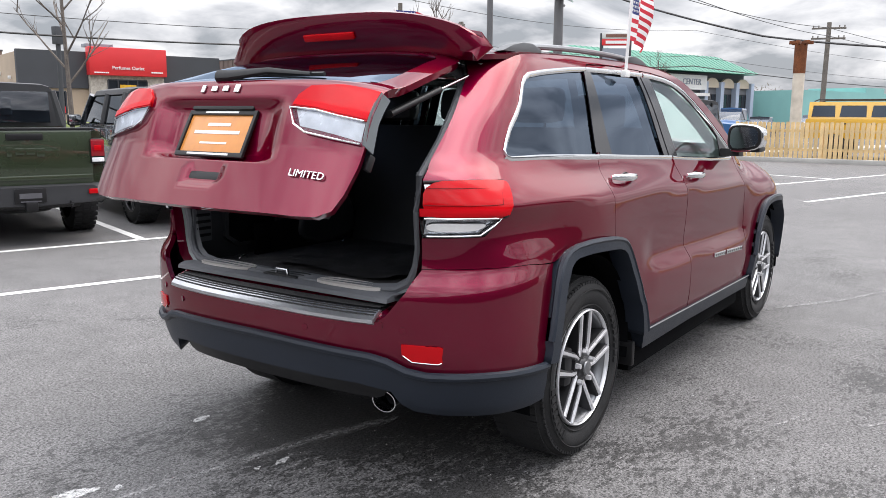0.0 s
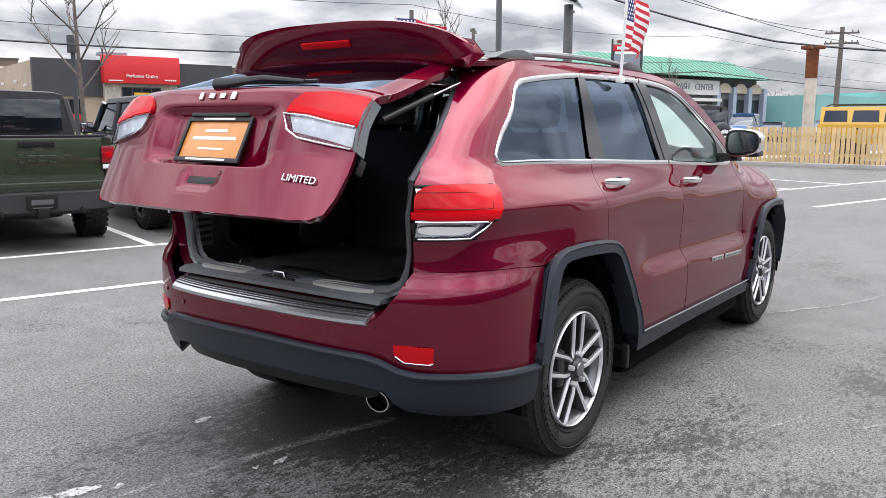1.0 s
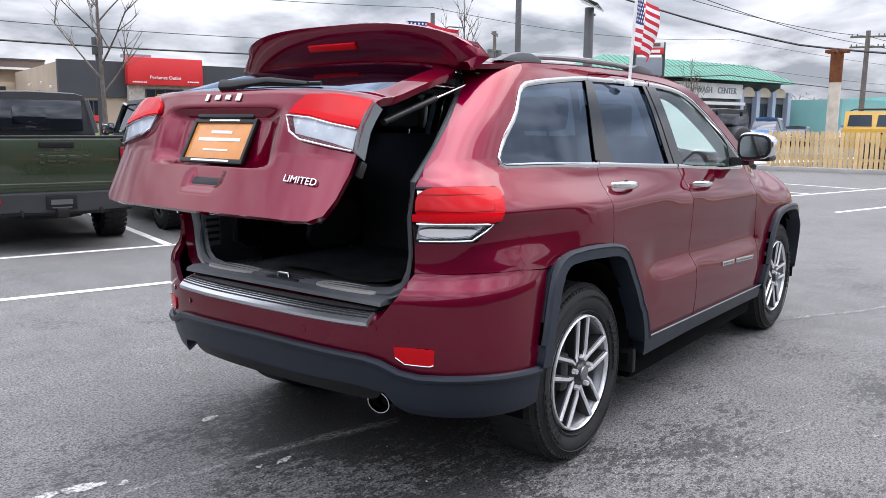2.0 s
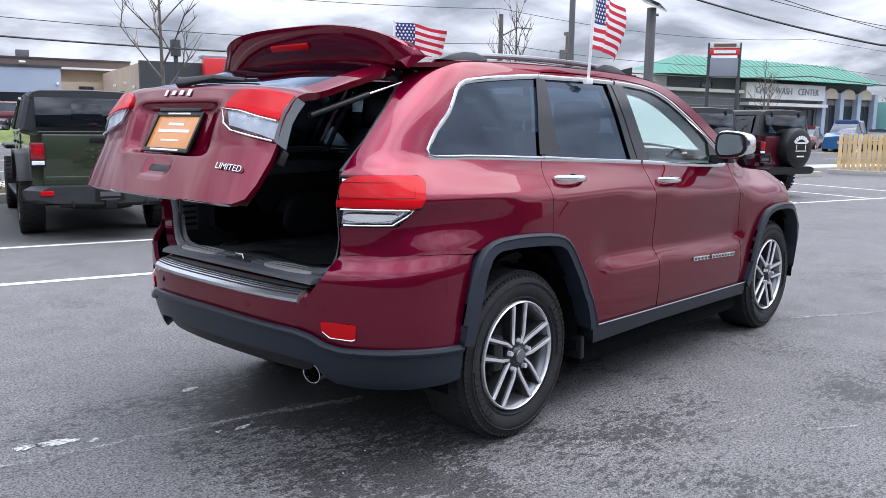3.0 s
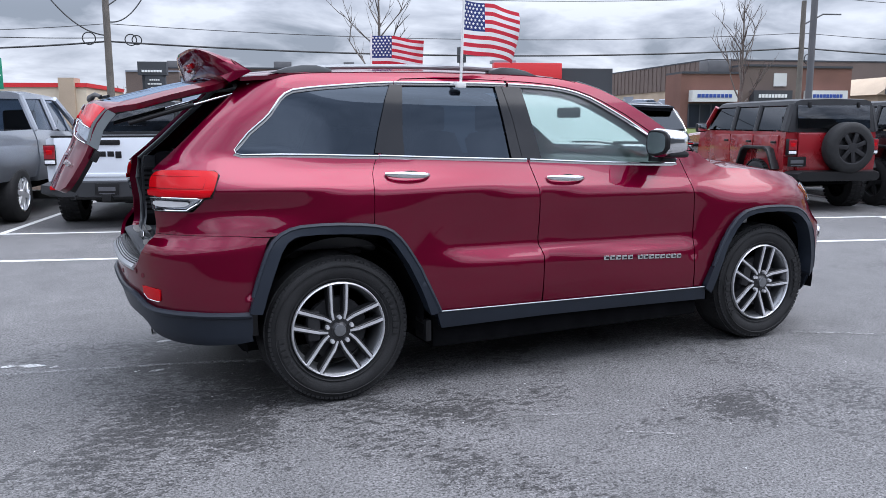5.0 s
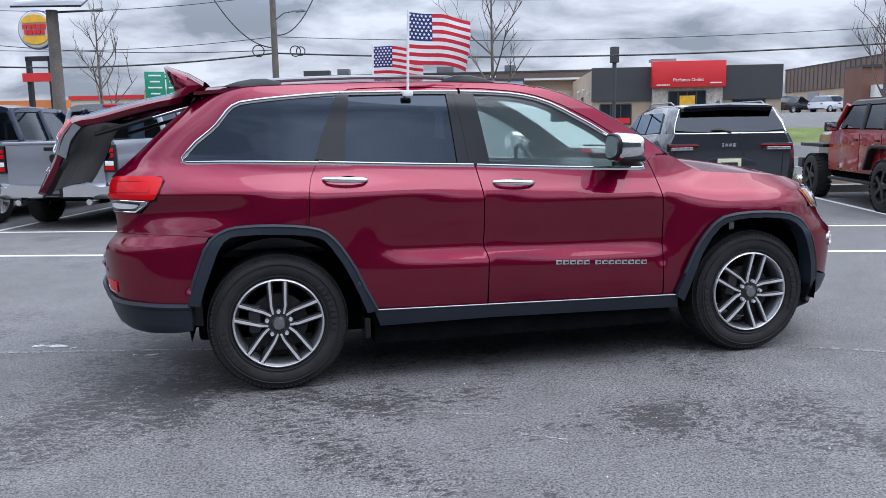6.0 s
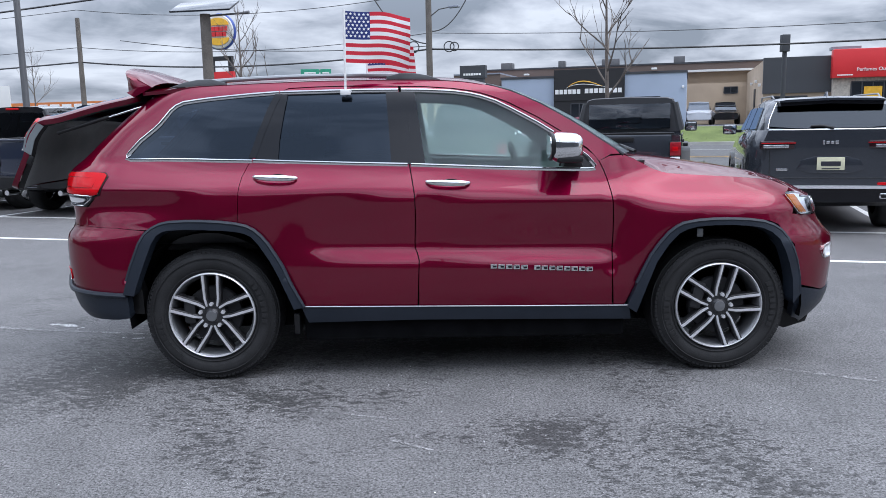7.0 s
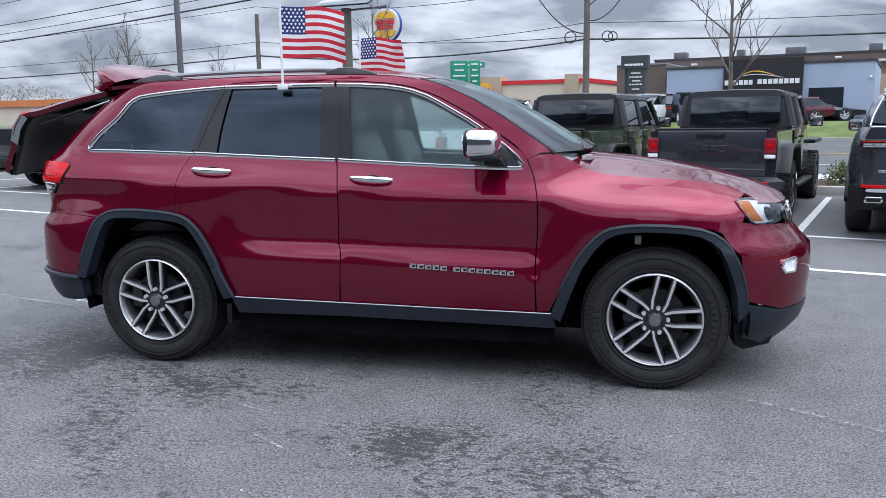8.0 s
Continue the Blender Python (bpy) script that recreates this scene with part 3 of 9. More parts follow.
for F, sg in ((right, -1), (left, 1)):
    skin("quarter_panel", F, quarter_outline(), RED, car, holes=[WIN_Q], step=0.03)
    rear_door = skin("rear_door", F, [(a + 0.0035, b) for a, b in SHUT_C[1:9]] + [(a + 0.004, b) for a, b in ARCH_R if a > 0.18] + [(0.9, 0.432), (1.183, 0.430)] + [(a - 0.003, b) for a, b in reversed(SHUT_B[1:-1])]
                     + [(1.090, 1.667)] + [(a, b - 0.006) for a, b in reversed(FRAME_R)] + [(0.41, 1.648)], RED, car, holes=[WIN_R], step=0.045)
    front_door = skin("front_door", F, [(a + 0.003, b) for a, b in SHUT_B[1:-1]] + [(1.193, 0.428), (1.8, 0.418), (2.290, 0.412)] + [(a - 0.003, b) for a, b in reversed(SHUT_A[1:-1])] + [(2.163, 1.290)]
                      + [(a - 0.003, b - 0.006) for a, b in reversed(FRAME_F)] + [(1.106, 1.666)], RED, car, holes=[WIN_F], step=0.045)
    skin("front_fender", F, [(a + 0.003, b) for a, b in SHUT_A[2:]] + [(2.36, 0.415)] + [(a, b) for a, b in ARCH_F[1:14]] + [(3.225, 0.852), (3.31, 0.905), (3.335, 0.95), (3.29, 1.018), (3.33, 1.03), (3.36, 1.045),
                             (3.237, 1.088), (3.10, 1.104), (2.986, 1.114), (2.80, 1.128), (2.639, 1.144), (2.59, 1.156), (2.546, 1.172), (2.485, 1.204), (2.43, 1.235), (2.375, 1.255), (2.29, 1.250)], RED, car, step=0.045)
    # glass
    def shrink(poly, k):
        cx, cz = sum(p[0] for p in poly) / len(poly), sum(p[1] for p in poly) / len(poly)
        return [(cx + (a - cx) * (1 + k), cz + (b - cz) * (1 + k)) for a, b in poly]
    skin("quarter_window", F, shrink(WIN_Q, 0.01), PRIVACY, car, step=0.08, thick=0.002, lift=-0.006, label="dark privacy glass")
    skin("window", F, shrink(WIN_R, 0.01), PRIVACY, rear_door, step=0.08, thick=0.002, lift=-0.010, label="dark privacy glass")
    skin("window", F, shrink(WIN_F, 0.01), CLEAR, front_door, step=0.08, thick=0.002, lift=-0.010, label="lightly tinted glass")
    # black pillar covers beside the panes
    skin("pillar_cover", F, [(0.395, 1.632), (0.452, 1.634), (0.43, 1.50), (0.412, 1.38), (0.405, 1.262), (0.277, 1.268), (0.316, 1.403), (0.378, 1.562)], GLOSSBLACK, rear_door, step=0.06, thick=0.006, lift=0.001)
    skin("pillar_cover", F, [(1.020, 1.636), (1.078, 1.636), (1.10, 1.452), (1.128, 1.232), (1.049, 1.235), (1.035, 1.452)], GLOSSBLACK, rear_door, step=0.06, thick=0.006, lift=0.001)
    skin("pillar_cover", F, [(1.114, 1.636), (1.186, 1.634), (1.212, 1.452), (1.243, 1.226), (1.172, 1.229), (1.152, 1.452)], GLOSSBLACK, front_door, step=0.06, thick=0.006, lift=0.001)
    skin("corner_cover", F, [(2.00, 1.20), (2.19, 1.19), (2.155, 1.238), (2.10, 1.282), (2.04, 1.325)], BLACK, front_door, step=0.06, thick=0.006, lift=0.001)
    for ln in (SHUT_C[:5], [(1.096, 1.645), (1.129, 1.452), (1.152, 1.226)]):
        ln = [(a, min(b, 1.634)) for a, b in ln if b > 1.224 and (a > 1 or b > 1.27)]
        skin("pillar_strip", F, [(a - (0.034 if a > 1 else 0.020), b) for a, b in ln] + [(a + 0.022, b) for a, b in reversed(ln)], GLOSSBLACK, car, step=0.05, thick=0.004, lift=0.0035, label="black pillar strip")
    # bright window surrounds
    for owner, line in ((car, [(0.402, 1.6445), (0.25, 1.636), (0.101, 1.624), (0.0, 1.615), (-0.08, 1.606), (-0.12, 1.596), (-0.155, 1.578), (-0.185, 1.553), (-0.225, 1.510), (-0.286, 1.446), (-0.348, 1.384), (-0.38, 1.34), (-0.402, 1.305), (-0.408, 1.284), (-0.385, 1.275),
                               (-0.25, 1.275), (-0.05, 1.270), (0.1, 1.264), (0.258, 1.2585)]),
                        (rear_door, [(0.262, 1.2605), (0.5, 1.249), (0.754, 1.238), (1.0, 1.228), (1.142, 1.223)]), (rear_door, [(0.406, 1.6445), (0.60, 1.646), (0.752, 1.648), (0.92, 1.648), (1.092, 1.646)]),
                        (front_door, [(1.162, 1.222), (1.35, 1.212), (1.555, 1.201), (1.8, 1.190), (2.003, 1.183), (2.17, 1.178), (2.205, 1.182), (2.206, 1.20), (2.17, 1.245), (2.11, 1.294), (1.968, 1.394), (1.89, 1.444), (1.731, 1.532), (1.652, 1.572),
                                      (1.567, 1.602), (1.50, 1.618), (1.405, 1.632), (1.25, 1.642), (1.108, 1.646)])):
        part("chrome_trim", tubed(on_line(F, line), 0.0125, 6, 0.55), CHROME, owner, "bright window trim")
    # handles
    for owner, (x0, z0, x1, z1) in ((rear_door, (0.273, 1.172, 0.519, 1.161)), (front_door, (1.246, 1.127, 1.491, 1.116))):
        n = 12
        pts, rad = [], []
        for i in range(n + 1):
            t = i / n
            p = F(x0 + (x1 - x0) * t, z0 + (z1 - z0) * t)
            p.y += sg * (0.008 + 0.032 * math.sin(math.pi * t) ** 0.45)
            pts.append(p)
            rad.append(0.0172 * (0.55 + 0.45 * math.sin(math.pi * t) ** 0.4))
        part("door_handle", tubed(pts, rad, 10, 0.62), CHROME, owner, "chrome handle")
        bm = bmesh.new()
        c = F((x0 + x1) / 2 + 0.015, (z0 + z1) / 2 - 0.012)
        lathe(bm, [(0.001, 0.062), (0.004, 0.058), (-0.006, 0.04), (-0.010, 0.0)], "Y", (0, 0, 0), 24)
        bmesh.ops.scale(bm, vec=(1, sg, 0.55), verts=bm.verts)
        bmesh.ops.translate(bm, vec=c, verts=bm.verts)
        part("handle_cup", fix(bm), BLACK, owner)
    # sill with a bright strip, arch flares
    skin("sill", F, [(0.525, 0.438), (0.9, 0.432), (1.3, 0.426), (1.8, 0.418), (2.385, 0.410), (2.40, 0.33), (2.0, 0.338), (1.2, 0.350), (0.56, 0.345)], CLAD, car, step=0.07, thick=0.10, lift=0.012, label="black plastic sill")
    part("sill_strip", tubed(on_line(lambda a, b: F(a, b) + Vector((0, sg * 0.016, 0)), [(0.545, 0.440), (0.9, 0.434), (1.3, 0.428), (1.8, 0.420), (2.375, 0.412)]), 0.0036, 6, 0.7), STRIP, car, "bright strip")
    PROUD[0] = 0.0
    for nm, outer, inner in (("rear_arch_flare", ARCH_R, ARCH_R_IN), ("front_arch_flare", ARCH_F, ARCH_F_IN)):
        FX = lambda a, b: F(s_at(a, b), b)
        skin(nm, FX, outer + list(reversed(inner)), CLAD, car, step=0.03, thick=0.085, lift=0.030, label="dark grey plastic wheel-arch flare")
        part("flare_edge", tubed(on_line(lambda a, b: F(s_at(a, b), b) + Vector((0, sg * 0.022, 0)), outer[1:]), 0.013, 6), CLAD, car)
    PROUD[0] = 0.024
    # lamps at the rear corner
    skin("tail_lamp_red", F, rounded(LAMP_RED(), 2), LENSRED, car, step=0.03, thick=0.04, lift=0.010, label="red tail lamp lens")
    skin("tail_lamp_clear", F, LAMP_CLEAR(), LENSCLEAR, car, step=0.03, thick=0.03, lift=0.008, label="clear reversing lamp lens")
    skin("lamp_housing", F, [(s_y(0.636, 1.205), 1.205), (s_at(-0.58, 1.20), 1.20), (s_at(-0.612, 1.090), 1.090), (s_at(-0.648, 1.075), 1.075), (s_at(-0.712, 1.03), 1.03), (s_y(0.636, 1.03), 1.03)], LAMPBOWL, car, step=0.03, thick=0.02, lift=-0.004)
    skin("reversing_bulb", F, rounded([(s_y(0.648, 1.074), 1.074), (s_at(-0.76, 1.072), 1.072), (s_at(-0.690, 1.068), 1.068), (s_at(-0.718, 1.043), 1.043), (s_y(0.648, 1.043), 1.043)], 2), WHITE, car, step=0.02, thick=0.008, lift=0.0095, label="white reversing lamp")
    part("lamp_strip", tubed(on_line(lambda a, b: F(a, b) + Vector((-0.006, sg * 0.010, 0)), [(s_y(0.64, 1.088), 1.088), (s_at(-0.75, 1.087), 1.087), (s_at(-0.638, 1.082), 1.082), (s_at(-0.662, 1.058), 1.058), (s_at(-0.710, 1.026), 1.026), (s_y(0.64, 1.026), 1.026)], 0.02), 0.0032, 6), CHROME, car)
    skin("lamp_bar", F, [(s_y(0.634, 1.122), 1.122), (s_at(-0.70, 1.118), 1.118), (s_at(-0.605, 1.112), 1.112), (s_at(-0.610, 1.094), 1.094), (s_at(-0.70, 1.096), 1.096), (s_y(0.634, 1.098), 1.098)], LENSGLOW, car, step=0.03, thick=0.006, lift=0.013, label="brighter red light bar")
    part("lamp_seam", tubed(on_line(lambda a, b: F(a, b) + Vector((-0.007, sg * 0.009, 0)), [(s_y(0.64, 1.190), 1.190), (s_at(-0.72, 1.189), 1.189), (s_at(-0.64, 1.186), 1.186), (s_at(-0.615, 1.17), 1.17), (s_at(-0.635, 1.130), 1.130), (s_at(-0.72, 1.131), 1.131), (s_y(0.64, 1.134), 1.134)], 0.02), 0.0012, 6), LENSDEEP, car)
    part("lamp_gap", tubed(on_line(F, LAMP_RED()[:5] + [(s_at(-0.636, 1.080), 1.080), (s_at(-0.656, 1.058), 1.058), (s_at(-0.706, 1.024), 1.024), (s_y(0.64, 1.024), 1.024)], 0.02), 0.006, 6), BLACK, car)
    # wheel housings
    for cx in (0.0, 2.915):
        bm = bmesh.new()
        for i in range(25):
            t = math.pi * (-0.06 + 1.12 * i / 24)
            for y in (0.50, 0.845):
                bm.verts.new((cx + 0.475 * math.cos(t), sg * y, max(0.2, 0.40 + 0.465 * math.sin(t))))
        bm.verts.ensure_lookup_table()
        for i in range(24):
            bm.faces.new((bm.verts[2 * i], bm.verts[2 * i + 1], bm.verts[2 * i + 3], bm.verts[2 * i + 2]))
        part("wheel_housing", bm, DARK, car)
        part("housing_wall", boxed((cx, sg * 0.50, 0.62), (0.98, 0.02, 0.62)), DARK, car)
    # mud guard behind the front wheel arch and ahead of the rear wheel
    part("splash_guard", boxed((0.49, sg * 0.80, 0.33), (0.035, 0.14, 0.12), 0.012), BLACK, car)
    # inner trim
    inner_win = [WIN_Q, WIN_R, WIN_F]
    skin("inner_trim", F, [(-0.50, 0.97), (-0.60, 1.05), (-0.60, 1.30), (-0.42, 1.50), (-0.30, 1.64), (0.2, 1.68), (1.2, 1.69), (1.6, 1.65), (1.9, 1.52), (2.25, 1.28), (2.32, 1.15), (2.32, 0.97), (1.2, 0.97)],
         LEATHER, car, holes=inner_win, step=0.09, thick=0.03, lift=-0.055)

# roof
RAILGREY = material("silver_grey_rail", (0.28, 0.29, 0.30), 0.35, 0.6, 0.06, 9)
RAILFOOT = material("grey_rail_plastic", (0.085, 0.09, 0.095), 0.5, 0.0, 0.08, 9)


def roof_half(x):
    z = curve(sorted((a, b) for a, b in CANT), x)
    return flank(x, z), z


def roof_f(x, t):
    w, z = roof_half(min(x, 1.66) if x > 1.66 else x)
    y = t * (w + 0.004)
    return Vector((x, y, z + 0.042 * (1 - abs(t) ** 2.4) - 0.25 * max(0.0, x - 1.50) ** 1.8 - 0.10 * max(0.0, -0.1 - x) ** 1.5))


skin("roof", roof_f, [(-0.40, -1), (-0.20, -1), (0.4, -1), (1.0, -1), (1.45, -1), (1.58, -1), (1.63, -0.6), (1.65, 0), (1.63, 0.6), (1.58, 1), (1.45, 1), (1.0, 1), (0.4, 1), (-0.20, 1), (-0.40, 1), (-0.44, 0.5), (-0.45, 0), (-0.44, -0.5)],
     RED, car, step=0.08, thick=0.02, out=(1, 0, 1.0))
skin("headliner", lambda x, t: roof_f(x, t) - Vector((0, 0, 0.05)), [(-0.36, -0.93), (1.5, -0.93), (1.5, 0.93), (-0.36, 0.93)], LINER, car, step=0.2, thick=0.01, out=(1, 0, 3.0))
for sg in (-1, 1):
    pts, rad = [], []
    for x, z in ((-0.20, 1.705), (-0.12, 1.722), (0.0, 1.738), (0.12, 1.745), (0.3, 1.752), (0.5, 1.757), (0.7, 1.758), (0.88, 1.757), (1.05, 1.752), (1.18, 1.738), (1.25, 1.722), (1.30, 1.703)):
        w, _ = roof_half(x)
        pts.append((x, sg * (w - 0.035), z - 0.018))
        rad.append(0.013)
    part("roof_rail", tubed(pts, rad, 8, 0.9), RAILGREY, car, "silver-grey roof rail")
    for x, e in ((-0.06, 1), (1.16, -1)):
        w, z = roof_half(x)
        y0 = sg * (w - 0.035)
        part("rail_foot", prismed([(x - e * 0.19, z - 0.004), (x - e * 0.10, z + 0.026), (x - e * 0.02, z + 0.040), (x + e * 0.06, z + 0.041), (x + e * 0.14, z + 0.020), (x + e * 0.14, z - 0.004)], y0 - 0.024, y0 + 0.024, 0.008, 2), RAILFOOT, car, "grey rail foot")

# windscreen and cowl
A_EDGE = [(1.60, 1.668), (1.742, 1.626), (1.91, 1.549), (2.079, 1.452), (2.248, 1.339), (2.372, 1.255)]


def screen(v, t):
    k = v * (len(A_EDGE) - 1)
    i = min(len(A_EDGE) - 2, max(0, int(k)))
    f = k - i
    x = A_EDGE[i][0] * (1 - f) + A_EDGE[i + 1][0] * f
    z = A_EDGE[i][1] * (1 - f) + A_EDGE[i + 1][1] * f
    w = flank(min(x, 2.25), z) - 0.012
    return Vector((x + (0.065 + 0.13 * v) * (1 - abs(t) ** 2.0), t * w, z + 0.028 * (1 - abs(t) ** 2.2) * (1 - v)))


skin("windscreen", screen, [(0.02, -0.97), (0.5, -0.97), (0.98, -0.97), (0.98, 0), (0.98, 0.97), (0.5, 0.97), (0.02, 0.97), (0.02, 0)], SCREEN, car, step=0.10, thick=0.004, out=(1, 0, 0.9), label="windscreen glass")
for sg in (-1, 1):
    part("screen_pillar", tubed([screen(v / 10, sg * 0.99) for v in range(11)], 0.012, 8), GLOSSBLACK, car)
part("cowl", prismed([(2.34, -0.66), (2.46, -0.55), (2.52, -0.3), (2.55, 0), (2.52, 0.3), (2.46, 0.55), (2.34, 0.66), (2.56, 0.52), (2.62, 0), (2.56, -0.52)], 1.17, 1.21, 0, plane="xy"), BLACK, car)
for k, (x0, y0, x1, y1) in enumerate(((2.52, -0.45, 2.47, 0.12), (2.55, 0.10, 2.42, 0.55))):
    part("wiper", tubed([(x0, y0, 1.262), ((x0 + x1) / 2, (y0 + y1) / 2, 1.290), (x1, y1, 1.285)], 0.011, 6), BLACK, car)

# bonnet
HOOD_C = [(2.40, 1.235), (2.60, 1.222), (2.93, 1.182), (3.24, 1.130), (3.45, 1.078), (3.56, 1.035), (3.64, 0.985), (3.68, 0.93)]
HOOD_E = [(2.40, 1.226), (2.485, 1.202), (2.546, 1.170), (2.639, 1.142), (2.986, 1.112), (3.237, 1.088), (3.36, 1.05), (3.47, 1.01), (3.6, 0.95)]
QF = lambda x, z: x_front(z) + AF - s_at(x, z)
# the bonnet's edge follows the wings and then the tops of the lamps and grille
RIM = [right(a, b) for a, b in ((2.43, 1.235), (2.485, 1.204), (2.546, 1.172), (2.59, 1.156), (2.639, 1.144), (2.80, 1.128), (2.986, 1.114), (3.10, 1.104), (3.237, 1.088), (3.36, 1.045))]
RIM += [prow(-a, b) for a, b in ((QF(3.42, 1.018), 1.018), (0.72, 0.998), (0.60, 0.988), (0.47, 0.982), (0.2, 0.980), (0.04, 0.980))]
HOOD_W = [(p.x, abs(p.y)) for p in RIM]
HOOD_E = [(p.x, p.z + 0.004) for p in RIM]
TIP = RIM[-1].x
HOOD_C = [(a, b) for a, b in HOOD_C if a < 3.58] + [(TIP - 0.02, 1.0), (TIP, 0.984)]


def hood_f(x, t):
    w, zc, ze = curve(HOOD_W, x), curve(HOOD_C, x), curve(HOOD_E, x)
    a = abs(t)
    dome = ze + (zc - ze) * (1 - a ** 2.2)
    dome += 0.008 * (1 - ramp01(a, 0.42, 0.80)) - 0.004
    return Vector((x, t * (w - 0.004), min(dome, zc + 0.02)))


skin("bonnet", hood_f, [(2.40, -1), (2.6, -1), (2.99, -1), (3.24, -1), (3.36, -1), (3.46, -1), (TIP - 0.08, -1), (TIP - 0.03, -1), (TIP - 0.012, -1), (TIP - 0.012, 0), (TIP - 0.012, 1), (TIP - 0.03, 1), (TIP - 0.08, 1), (3.46, 1), (3.36, 1), (3.24, 1), (2.99, 1), (2.6, 1), (2.40, 1), (2.47, 0.7), (2.53, 0.3), (2.545, 0), (2.53, -0.3), (2.47, -0.7)],
     RED, car, step=0.045, thick=0.02, out=(3.0, 0, 0.3))

# front face: bumper, lamps, grille
skin("front_bumper", prow, [(-QF(3.235, 0.855), 0.855), (-QF(3.29, 0.78), 0.78), (-QF(3.34, 0.65), 0.65), (-QF(3.37, 0.50), 0.50), (-0.7, 0.44), (0, 0.44), (0.7, 0.44), (QF(3.37, 0.50), 0.50), (QF(3.34, 0.65), 0.65), (QF(3.29, 0.78), 0.78), (QF(3.235, 0.855), 0.855),
                            (QF(3.33, 0.905), 0.905), (QF(3.40, 0.893), 0.893), (0.62, 0.880), (0.47, 0.872), (0.3, 0.86), (0, 0.855), (-0.3, 0.86), (-0.47, 0.872), (-0.62, 0.880), (-QF(3.40, 0.893), 0.893), (-QF(3.33, 0.905), 0.905)], RED, car, step=0.05, thick=0.02, out=(3.0, 0, 0.6))
skin("front_lower_bumper", prow, [(-QF(3.34, 0.49), 0.49), (-QF(3.36, 0.30), 0.30), (-0.6, 0.22), (0, 0.22), (0.6, 0.22), (QF(3.36, 0.30), 0.30), (QF(3.34, 0.49), 0.49), (0.7, 0.435), (0, 0.435), (-0.7, 0.435)], CLAD, car, step=0.06, thick=0.04, lift=0.006, out=(3.0, 0, 0.5))
part("front_air_dam", prismed([(3.34, 0.34), (3.56, 0.30), (3.53, 0.22), (3.40, 0.18), (3.35, 0.20)], -0.62, 0.62, 0.01), BLACK, car)
for sg in (-1, 1):
    G = lambda q, z, sg=sg: prow(sg * abs(q), z)
    lens_line = [(QF(3.300, 1.016), 1.016), (QF(3.322, 0.985), 0.985), (QF(3.345, 0.952), 0.952), (QF(3.385, 0.902), 0.902), (0.78, 0.888), (0.62, 0.888), (0.50, 0.898), (0.47, 0.972), (0.60, 0.982), (0.72, 0.992), (QF(3.42, 1.010), 1.010), (QF(3.36, 1.020), 1.020)]
    mid = (sum(a for a, b in lens_line) / len(lens_line), 0.95)
    grown = lambda k, h: [(mid[0] + (a - mid[0]) * k, mid[1] + (b - mid[1]) * h) for a, b in lens_line]
    skin("lamp_surround", G, grown(1.02, 1.12), BLACK, car, step=0.03, thick=0.03, lift=-0.006, out=(3.0, 0, 0.9), label="black lamp surround")
    skin("headlamp_back", G, [(a, b) for a, b in grown(0.96, 0.90) if a > 0.55], REFLECTOR, car, step=0.03, thick=0.004, lift=0.001, out=(3.0, 0, 0.9), label="bright lamp reflector")
    skin("turn_lamp", G, [(QF(3.312, 1.008), 1.008), (QF(3.35, 0.955), 0.955), (QF(3.390, 0.908), 0.908), (QF(3.450, 0.902), 0.902), (QF(3.405, 0.955), 0.955), (QF(3.372, 1.006), 1.006)], LENSAMBER, car, step=0.03, thick=0.006, lift=0.006, out=(3.0, 0, 0.9), label="amber side lamp")
    ring = lambda r: [(0.655 + r * math.cos(math.tau * k / 18), 0.938 + r * math.sin(math.tau * k / 18)) for k in range(18)]
    skin("lamp_eye_ring", G, ring(0.040), CHROME, car, holes=[ring(0.031)], step=0.03, thick=0.006, lift=0.006, out=(3.0, 0, 0.9))
    skin("lamp_eye", G, ring(0.030), GLOSSBLACK, car, step=0.03, thick=0.004, lift=0.005, out=(3.0, 0, 0.9), label="dark projector lamp")
    skin("headlamp", G, lens_line, LENSCLEAR, car, step=0.03, thick=0.003, lift=0.011, out=(3.0, 0, 0.9), label="clear headlamp lens")
    fog = [(0.615, 0.712), (0.745, 0.704), (0.768, 0.665), (0.735, 0.632), (0.63, 0.630)]
    skin("fog_lamp_ring", G, fog, CHROME, car, holes=[[(0.690 + (a - 0.690) * 0.76, 0.668 + (b - 0.668) * 0.74) for a, b in fog]], step=0.03, thick=0.02, lift=0.010, out=(3.0, 0, 0.7), label="chrome fog lamp ring")
    skin("fog_lamp", G, fog, REFLECTOR, car, step=0.03, thick=0.02, lift=0.004, out=(3.0, 0, 0.7), label="fog lamp")
skin("grille_band", prow, [(-0.46, 0.97), (-0.45, 0.87), (0, 0.865), (0.45, 0.87), (0.46, 0.97), (0, 0.975)], GLOSSBLACK, car, step=0.06, thick=0.03, lift=-0.004, out=(3.0, 0, 0.9))
for i in range(7):
    y = -0.39 + 0.13 * i
    G = lambda a, b, y=y: prow(y + a, b)
    skin("grille_slot", G, [(-0.045, 0.955), (-0.045, 0.885), (0.045, 0.885), (0.045, 0.955)], CHROME, car, holes=[[(-0.034, 0.946), (-0.034, 0.894), (0.034, 0.894), (0.034, 0.946)]], step=0.04, thick=0.012, lift=0.008, out=(3.0, 0, 0.9), label="chrome grille surround")

